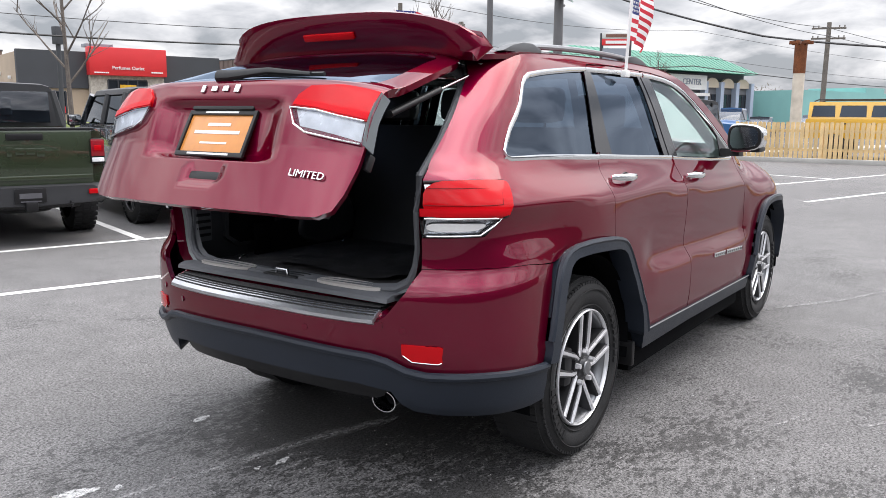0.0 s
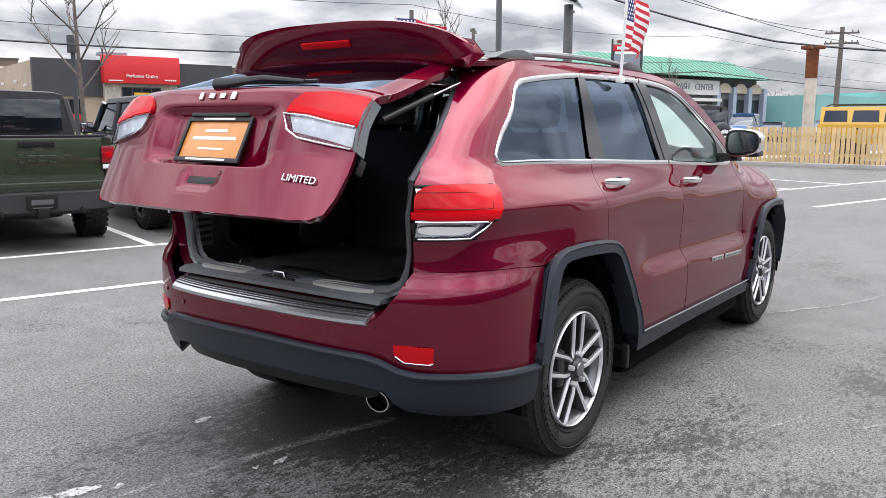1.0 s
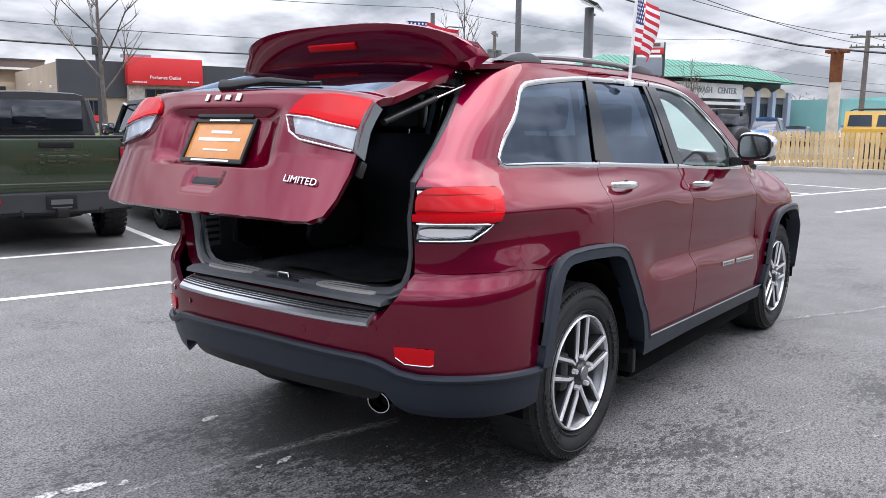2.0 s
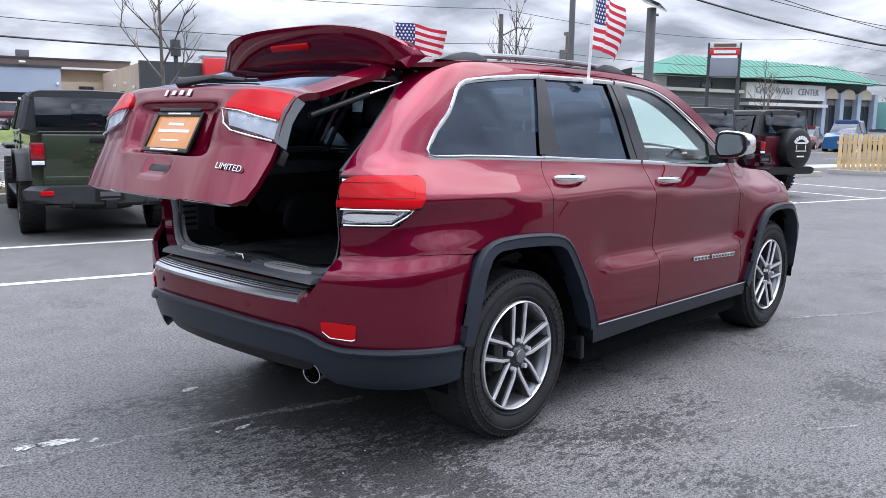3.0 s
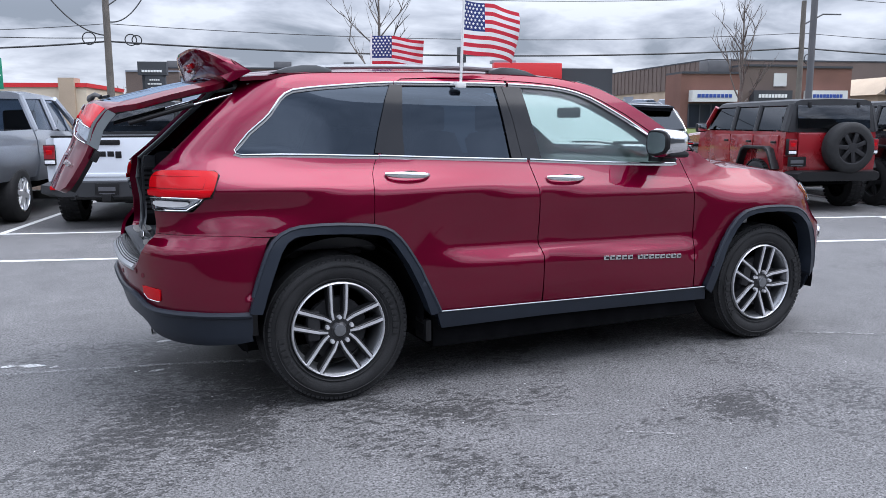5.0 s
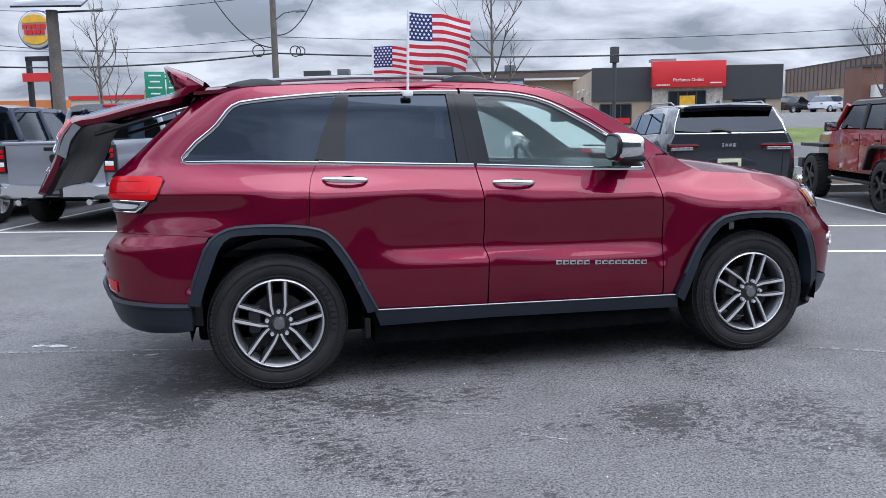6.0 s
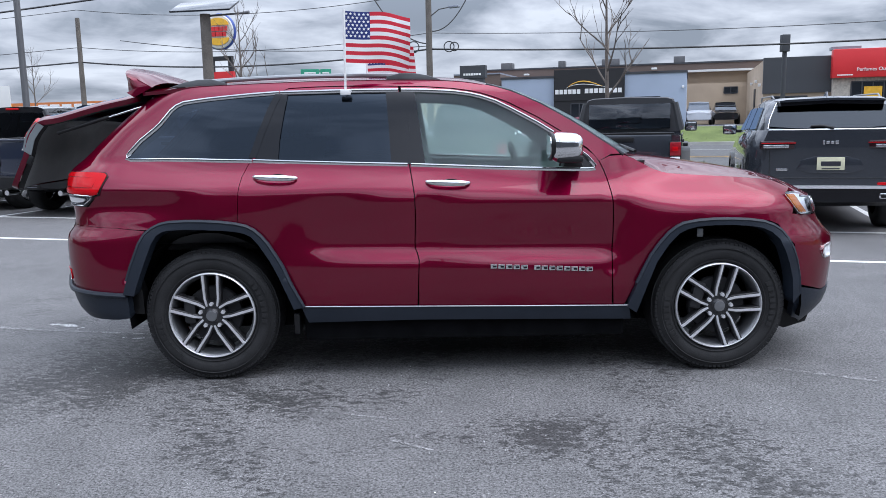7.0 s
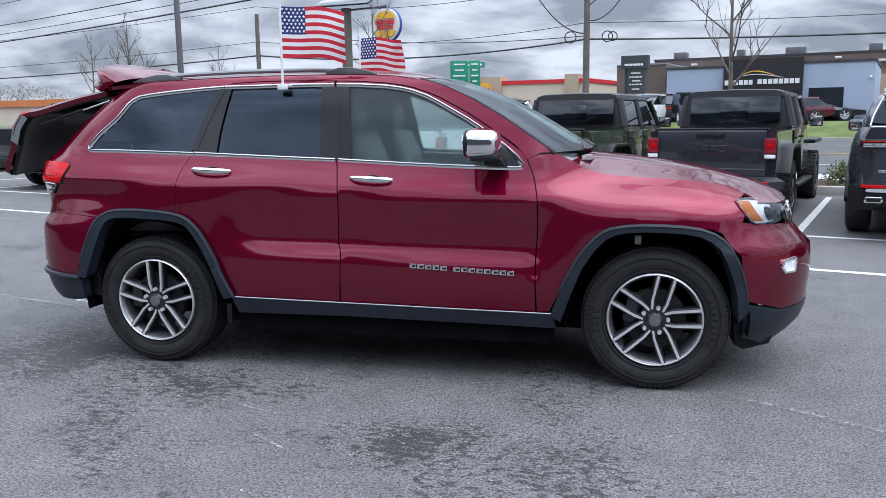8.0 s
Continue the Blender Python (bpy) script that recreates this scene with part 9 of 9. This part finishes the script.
part("panel", prismed([(-0.46, 2.15), (0.30, 2.08), (0.36, 3.22), (-0.40, 3.02)], -0.06, 0.06, 0.02), NEARBLACK, t)
t.matrix_basis = pose(19.6, 10.3, 0, 0, 0, -38)
part("panel_frame", tubed([(0.0, 0.10, 0), (0.0, 0.10, 3.0)], 0.04, 8), STEELPOLE, t)
part("panel_print", boxed((0.0, -0.07, 2.75), (0.20, 0.02, 0.10), 0.01), WALLGREY, t)
t = post("lamp_bollard", "dark slim light column across the road", 17.0, 32.1, 4.7, 0.10, 0.10, CHARCOAL, 0.35, "street lamp")
part("lamp_head", boxed((0, 0, 4.35), (0.34, 0.34, 0.75), 0.02), CHARCOAL, t)
t = thing("road_sign", "green road sign with white print on posts", "sign", pose(-3.41, 27.16, 0.15, 0, 0, 8))
for x0, x1 in ((-0.62, 0.10), (0.14, 0.56)):
    part("sign_face", boxed(((x0 + x1) / 2, 0, 2.95), (x1 - x0, 0.03, 1.05), 0.01), SIGNGREEN, t)
    for k in range(4):
        part("sign_print", boxed(((x0 + x1) / 2, -0.02, 3.33 - 0.22 * k), ((x1 - x0) * (0.62, 0.5, 0.68, 0.45)[k], 0.01, 0.055), 0), WHITE, t)
for x in (-0.3, 0.3):
    part("post", tubed([(x, 0.04, 0), (x, 0.04, 3.4)], 0.03, 8), STEELPOLE, t)
t = thing("street_name_sign", "small green street-name sign on a post", "sign", pose(-4.08, 32.81, 0.25, 0, 0, 5))
part("sign_face", boxed((0, 0, 3.55), (0.95, 0.03, 0.26), 0.01), SIGNGREEN, t)
part("sign_print", boxed((0, -0.02, 3.55), (0.7, 0.01, 0.10), 0), WHITE, t)
part("post", tubed([(0, 0.03, 0), (0, 0.03, 3.7)], 0.03, 8), STEELPOLE, t)
t = thing("shop_sign", "red and white stacked sign on two dark posts", "sign", pose(50.5, 20.8, 0, 0, 0, -60))
for x in (-0.95, 0.95):
    part("post", tubed([(x, 0, 0), (x, 0, 7.0)], 0.12, 8), CHARCOAL, t)
part("sign_face", boxed((0, 0, 6.40), (1.9, 0.3, 0.42), 0.03), SIGNRED, t)
part("sign_head", boxed((0, 0, 6.83), (1.9, 0.3, 0.40), 0.03), WALLWHITE, t)
part("sign_panel", boxed((0, 0, 5.4), (1.8, 0.2, 1.2), 0.03), WALLGREY, t)
for k in range(2):
    part("sign_print", boxed((0, -0.17, 6.83 - 0.43 * k), (1.4, 0.02, 0.2), 0), WHITE if k else BRICKRED, t)
t = thing("blank_sign", "pale blank sign board on a thin post", "sign", pose(-12.5, 20.5, 0.1))
part("board", boxed((0, 0, 2.2), (0.9, 0.05, 1.1), 0.01), WALLWHITE, t)
part("post", tubed([(0, 0.04, 0), (0, 0.04, 2.8)], 0.04, 8), STEELPOLE, t)


def cable(pts, r=0.014, sag=0.5, n=24):
    bm = bmesh.new()
    line = []
    for a, b in zip(pts, pts[1:]):
        a, b = Vector(a), Vector(b)
        for k in range(n):
            f = k / n
            line.append(a.lerp(b, f) - Vector((0, 0, sag * 4 * f * (1 - f))))
    line.append(Vector(pts[-1]))
    tube(bm, line, r, 5)
    return tagged(part("overhead_cable", fix(bm), WIRE), "black overhead cable slung between utility poles", "cable", "overhead cables")


P1, P2, P3, P4 = (-17.37, 38.31), (0.95, 34.5), (33.67, 26.34), (60.0, 18.5)
for z, r, sg in ((4.95, 0.040, 0.5), (5.7, 0.016, 0.5), (7.6, 0.016, 0.6)):
    cable([(-70, 54, z), (*P1, z), (*P2, z), (*P3, z + 0.2), (*P4, z + 0.3), (120, 2, z)], r, sg)
cable([(22, 14, 7.2), (34.25, 12.18, 6.36), (35.75, 7.44, 5.0), (36.64, 2.61, 4.40), (37.0, -8, 4.6), (38, -30, 7)], 0.045, 0.05)
cable([(24, 14, 8.0), (60, 9.2, 7.6), (110, -2, 8)], 0.02, 0.6)
cable([(18, 12, 7.8), (60, 9.0, 7.0), (110, -4, 7.4)], 0.02, 0.6)
for dz, dv, r in ((0, 0, 0.045), (1.3, 1.0, 0.022), (0.9, 1.8, 0.022), (1.8, 3.0, 0.03), (2.6, 0.6, 0.02)):
    cable([tuple(lot(-75, 33 + dv, 6.6 + dz)), tuple(lot(-20, 27 + dv, 7.4 + dz)), tuple(lot(20, 21 + dv, 8.8 + dz)), tuple(lot(70, 16 + dv, 9.5 + dz))], r, 0.25)
for k in range(2):
    cable([(-2.5 + 6 * k, 36, 9.0), (*P2, 5.2 + 0.6 * k)], 0.03, 0.9)
cable([(*P2, 5.1), (-17, 43, 6.5)], 0.02, 0.4)


# ---- bare trees ----
def bare_tree(x, y, h, seed, label, spread=1.0, z=0.1):
    rng = random.Random(seed)
    t = thing("bare_tree", label, "tree", pose(x, y, z), "bare street trees")
    trunk, limbs = bmesh.new(), bmesh.new()
    top = Vector((rng.uniform(-0.1, 0.1), rng.uniform(-0.1, 0.1), h))
    pts = [Vector((0, 0, 0)), Vector((0.01, 0, h * 0.25)), Vector((top.x * 0.5, top.y * 0.4, h * 0.55)), top]
    tube(trunk, pts, [0.055, 0.045, 0.030, 0.006], 8)

    def grow(p, d, length, r, depth):
        n = 4
        line, q, dd = [p.copy()], p.copy(), d.normalized()
        for _ in range(n):
            dd = (dd + Vector((rng.gauss(0, 0.13), rng.gauss(0, 0.13), 0.10 + rng.gauss(0, 0.08)))).normalized()
            q = q + dd * length / n
            line.append(q.copy())
        tube(limbs, line, [r * (1 - 0.75 * k / n) for k in range(n + 1)], 5, caps=False)
        if depth < 3:
            for k in range(rng.randint(3, 4) if depth < 2 else 3):
                i = rng.randint(1, n - 1)
                side = Vector((rng.gauss(0, 1), rng.gauss(0, 1), 0.25)).normalized()
                grow(line[i].lerp(line[i + 1], rng.random()), (dd * 0.85 + side * 0.75), length * rng.uniform(0.40, 0.62), r * 0.55, depth + 1)

    m = 11
    for k in range(m):
        f = 0.38 + 0.55 * k / m
        p = pts[1].lerp(pts[2], (f - 0.25) / 0.3) if f < 0.55 else pts[2].lerp(pts[3], (f - 0.55) / 0.45)
        a = k * 2.4 + rng.uniform(-0.4, 0.4)
        d = Vector((math.cos(a) * 0.75 * spread, math.sin(a) * 0.75 * spread, 0.85))
        grow(p, d, h * 0.34 * (1.25 - f), 0.022 * (1.2 - f) + 0.004, 1)
    part("trunk", fix(trunk), BARK, t, "grey bark trunk")
    part("crown", fix(limbs), BARK, t, "bare branches")
    return t


bare_tree(4.62, 10.66, 4.7, 3, "bare young street tree with grey bark in the mulch bed", 1.2)
bare_tree(11.67, 8.22, 4.0, 5, "slender bare street tree in the mulch bed", 0.6)
bare_tree(-3.56, 15.36, 4.4, 8, "bare street tree beside the footway", 1.1)
bare_tree(-10.18, 14.72, 4.0, 11, "slender bare street tree in the mulch bed", 0.7)
bare_tree(38.0, 13.0, 4.8, 13, "bare young tree beyond the lot", 0.8, 0.0)
bare_tree(50.0, 17.5, 5.0, 15, "bare young tree before the green-roofed building", 0.9, 0.0)
bare_tree(-22.0, 42.5, 5.2, 17, "bare tree beside the restaurant", 1.4, 1.0)
bare_tree(-20.0, 27.0, 5.0, 19, "bare tree across the road", 1.2, 0.2)
bare_tree(36.0, 36.0, 4.6, 23, "slender bare tree before the shops", 0.8, 0.6)
for k, (x, y) in enumerate(((6.0, -9.5), (11.0, -12.0), (1.5, -13.0), (17.0, -11.0), (-6.0, -13.5))):
    bare_tree(x, y, 6.4 + 0.5 * (k % 3), 31 + k, "tall bare tree on the far side of the lot", 1.5, 0.0)

# far leafless woods along the skyline
rng = random.Random(9)
verts, faces = [], []
for _ in range(46000):
    a = radians(rng.uniform(-6, 152))
    d = rng.uniform(170, 260)
    c = Vector((d * math.cos(a), d * math.sin(a), 0))
    hh = 7.0 + 4.5 * noise.noise((a * 9, 0.5, 0)) + 2.2 * noise.noise((a * 40, 0.5, 3))
    # each stroke is a thin twig or stem, leaning a little
    z0 = rng.uniform(0.0, 0.92) * hh
    ln, w, lean = rng.uniform(0.5, 2.4) * (1.15 - z0 / max(hh, 1)), rng.uniform(0.05, 0.16), rng.gauss(0, 0.45)
    t = Vector((-math.sin(a), math.cos(a), 0))
    p = c + Vector((0, 0, z0))
    k = len(verts)
    verts += [tuple(p - t * w), tuple(p + t * w), tuple(p + t * lean + Vector((0, 0, ln)))]
    faces.append((k, k + 1, k + 2))
me = bpy.data.meshes.new("far_woods")
me.from_pydata(verts, [], faces)
WOODS = material("far_woods", (0.24, 0.22, 0.19), 0.95, 0.0, 0.3, 0.2, spec=0.1)
tagged(finish("far_woods", me, WOODS, smooth=False), "hazy leafless woods along the skyline", "woods", kind="stuff")


# ---- shrubs ----
def shrub(u, v, r, seed):
    rng = random.Random(seed)
    t = thing("shrub", "small dark evergreen shrub in the mulch bed", "shrub", LOT @ pose(u, v, 0.12), "shrubs in the mulch bed")
    verts, faces = [], []
    for _ in range(900):
        a, e = rng.uniform(0, 6.28), rng.uniform(0, 1.57)
        d = r * rng.uniform(0.55, 1.08) * (1 + 0.2 * math.sin(3 * a + seed))
        p = Vector((d * math.cos(a) * math.cos(e), d * math.sin(a) * math.cos(e), d * math.sin(e) * 1.05))
        n = Vector((rng.gauss(0, 1), rng.gauss(0, 1), rng.gauss(0, 1))).normalized()
        m = n.orthogonal().normalized() * 0.016
        k = len(verts)
        verts += [tuple(p - m), tuple(p + n * 0.028), tuple(p + m), tuple(p - n * 0.028)]
        faces.append((k, k + 1, k + 2, k + 3))
    me = bpy.data.meshes.new("leaves")
    me.from_pydata(verts, [], faces)
    finish("leaves", me, SHRUB, t, smooth=False)
    for k in range(4):
        part("stem", tubed([(0, 0, 0), (0.12 * math.cos(k * 1.6), 0.12 * math.sin(k * 1.6), r * 0.8)], [0.012, 0.006], 6), BARK, t)


for k, (u, v) in enumerate(((3.15, 12.7), (4.2, 12.9), (6.4, 12.8), (-4.4, 12.8), (-1.6, 12.9), (0.9, 12.7), (7.4, 12.6), (17.6, 12.4), (19.2, 12.6), (14.0, 12.7))):
    shrub(u, v, 0.34, k)


# ---- lot edge at the fence ----
bm = boxed((25.1, -3.0, 0.06), (0.18, 17.5, 0.16), 0.02)
tagged(part("fence_kerb", bm, CONCRETE), "pale concrete kerb at the foot of the fence", "kerb", kind="structure")

# ---- plain dark walls added on the sides that are never seen, to darken what the car mirrors ----
slab("wall_south", -60, -24.4, 70, -24, 0, 9.0, CHARCOAL, "plain charcoal wall added out of view to darken reflections")
slab("wall_west", -40.4, -24, -40, 6, 0, 5.0, CHARCOAL, "plain charcoal wall added out of view to darken reflections")


flag((0.79, -0.642, 1.632), (0.80, -0.660, 2.10), 0.4, (0.93, 0.20, 0.0), "small striped flag on a white staff, clipped to a car window")
flag((0.79, 0.790, 1.632), (0.80, 0.805, 2.05), 2.1, (0.90, -0.25, 0.0), "small striped flag on a white staff, clipped to a car window")


# ---- small marks on the tarmac ----
def worn(m, lo, hi, grain):
    """Let a mark on the tarmac break up towards its edges, by the share stored on its mesh, into specks."""
    n, l = m.node_tree.nodes, m.node_tree.links
    at, tc, ns, clear, mix = (n.new("ShaderNode" + k) for k in ("Attribute", "TexCoord", "TexNoise", "BsdfTransparent", "MixShader"))
    at.attribute_name = "core"
    ns.inputs["Scale"].default_value, ns.inputs["Detail"].default_value, ns.inputs["Roughness"].default_value = grain, 8, 0.75
    l.new(tc.outputs["Object"], ns.inputs["Vector"])
    ad, rg = n.new("ShaderNodeMath"), n.new("ShaderNodeMapRange")
    l.new(at.outputs["Fac"], ad.inputs[0])
    l.new(ns.outputs["Fac"], ad.inputs[1])
    rg.inputs["From Min"].default_value, rg.inputs["From Max"].default_value = lo, hi
    l.new(ad.outputs[0], rg.inputs["Value"])
    l.new(rg.outputs["Result"], mix.inputs["Fac"])
    l.new(clear.outputs["BSDF"], mix.inputs[1])
    l.new(n["Principled BSDF"].outputs["BSDF"], mix.inputs[2])
    l.new(mix.outputs["Shader"], n["Material Output"].inputs["Surface"])
    return m


def mark(name, verts, faces, core, mat, parent):
    me = bpy.data.meshes.new(name)
    me.from_pydata(verts, [], faces)
    me.attributes.new("core", "FLOAT", "POINT").data.foreach_set("value", core)
    return finish(name, me, mat, parent, smooth=False)


def blot(name, x, y, rx, ry, turn, mat, seed, parent=None):
    """A flat splash with a ragged outline, dense in the middle."""
    rng = random.Random(seed)
    verts, core = [(x, y, 0.003)], [0.75]
    for k in range(24):
        a = 2 * math.pi * k / 24
        r = rng.uniform(1.1, 1.7)
        p = Vector((rx * r * math.cos(a), ry * r * math.sin(a), 0))
        p.rotate(Euler((0, 0, radians(turn))))
        verts.append((x + p.x, y + p.y, 0.003))
        core.append(0.0)
    return mark(name, verts, [(0, 1 + k, 1 + (k + 1) % 24) for k in range(24)], core, mat, parent)


STAIN = asphalt("pale_grit", (0.34, 0.34, 0.335), False, 140)
SPLASH = worn(asphalt("white_splash", (0.40, 0.40, 0.395), False, 140), 0.66, 0.80, 45)
GHOST = worn(asphalt("faded_line", (0.25, 0.245, 0.245), False, 150), 0.62, 1.10, 30)
stains = thing("tarmac_stains", "pale splashes and a faded old line on the asphalt", "stains", kind="structure")
for k, (x, y, rx, ry) in enumerate(((-1.487, 0.564, 0.085, 0.035), (-1.60, 0.60, 0.05, 0.03), (-0.70, 0.80, 0.05, 0.025), (-0.81, 0.14, 0.045, 0.02), (-0.92, 0.17, 0.02, 0.012), (-1.36, 0.47, 0.03, 0.015))):
    blot("splash", x, y, rx, ry, -20 + 11 * k, SPLASH, k, stains)


def ghost(name, pts, width, seed):
    """A faded stroke of old paint between places on the tarmac, thinning out at its edges and ends."""
    rng = random.Random(seed)
    rows, core = [], []
    steps = [(a, b, i / 8) for a, b in zip(pts, pts[1:]) for i in range(8)] + [(pts[-2], pts[-1], 1.0)]
    for k, ((x0, y0), (x1, y1), t) in enumerate(steps):
        a, b = Vector((x0, y0, 0.0025)), Vector((x1, y1, 0.0025))
        n = (b - a).normalized().cross(Vector((0, 0, 1)))
        p = a.lerp(b, t)
        w = width * rng.uniform(0.9, 1.3)
        rows += [p + n * w, p, p - n * w]
        core += [0.0, 0.0 if k in (0, len(steps) - 1) else rng.uniform(0.30, 0.55), 0.0]
    faces = [(3 * k + j, 3 * k + j + 1, 3 * k + j + 4, 3 * k + j + 3) for k in range(len(steps) - 1) for j in (0, 1)]
    return mark(name, [tuple(p) for p in rows], faces, core, GHOST, stains)


ghost("faded_line", [(-2.6, 0.72), (-1.73, 0.46), (-1.16, 0.34), (-0.56, 0.20), (-0.1, 0.05)], 0.055, 3)
ghost("faded_line", [(0.59, -1.35), (0.85, -1.46), (1.14, -1.56)], 0.022, 4)
ghost("faded_line", [(1.04, -1.79), (1.38, -2.0)], 0.018, 5)
ghost("faded_line", [(3.2, -0.80), (3.55, -1.0), (3.95, -1.25), (4.6, -1.5)], 0.05, 6)
rng = random.Random(12)
verts, faces = [], []
for _ in range(500):
    x, y, r = rng.uniform(-3, 5), rng.uniform(-4.2, 1.0), rng.uniform(0.002, 0.006)
    k = len(verts)
    verts += [(x - r, y, 0.001), (x, y - r, 0.001), (x + r, y, 0.001), (x, y + r, 0.001), (x, y, 0.001 + r * 0.8)]
    faces += [(k, k + 1, k + 4), (k + 1, k + 2, k + 4), (k + 2, k + 3, k + 4), (k + 3, k, k + 4)]
me = bpy.data.meshes.new("grit")
me.from_pydata(verts, [], faces)
tagged(finish("grit", me, STAIN, smooth=False), "loose pale grit scattered on the asphalt", "grit", kind="stuff")

# ---- the picket fence ----
fence = thing("picket_fence", "pale new pine picket fence along the lot's edge", "fence", pose(25.3, 5.55, 0))
for z in (0.40, 1.0):
    part("fence_rail", boxed((0.05, -8.2, z), (0.04, 16.5, 0.09), 0.005), PINE, fence)
for k in range(7):
    part("fence_post", boxed((0.10, -0.05 - 2.7 * k, 0.60), (0.09, 0.09, 1.25), 0.01), PINE, fence)
bm = bmesh.new()
prism(bm, [(-0.055, 0.07), (0.055, 0.07), (0.055, 1.25), (0.035, 1.28), (-0.035, 1.28), (-0.055, 1.25)], -0.011, 0.011, 0, 1, "yz")
picket = bpy.data.meshes.new("picket")
bm.to_mesh(picket)
bm.free()
picket.materials.append(PINE)
rng = random.Random(2)
for k in range(112):
    o = new("picket", picket)
    o.parent = fence
    o.matrix_basis = pose(0.015, -0.06 - 0.147 * k, rng.uniform(-0.012, 0.012), rng.uniform(-0.7, 0.7), 0, rng.uniform(-2, 2))
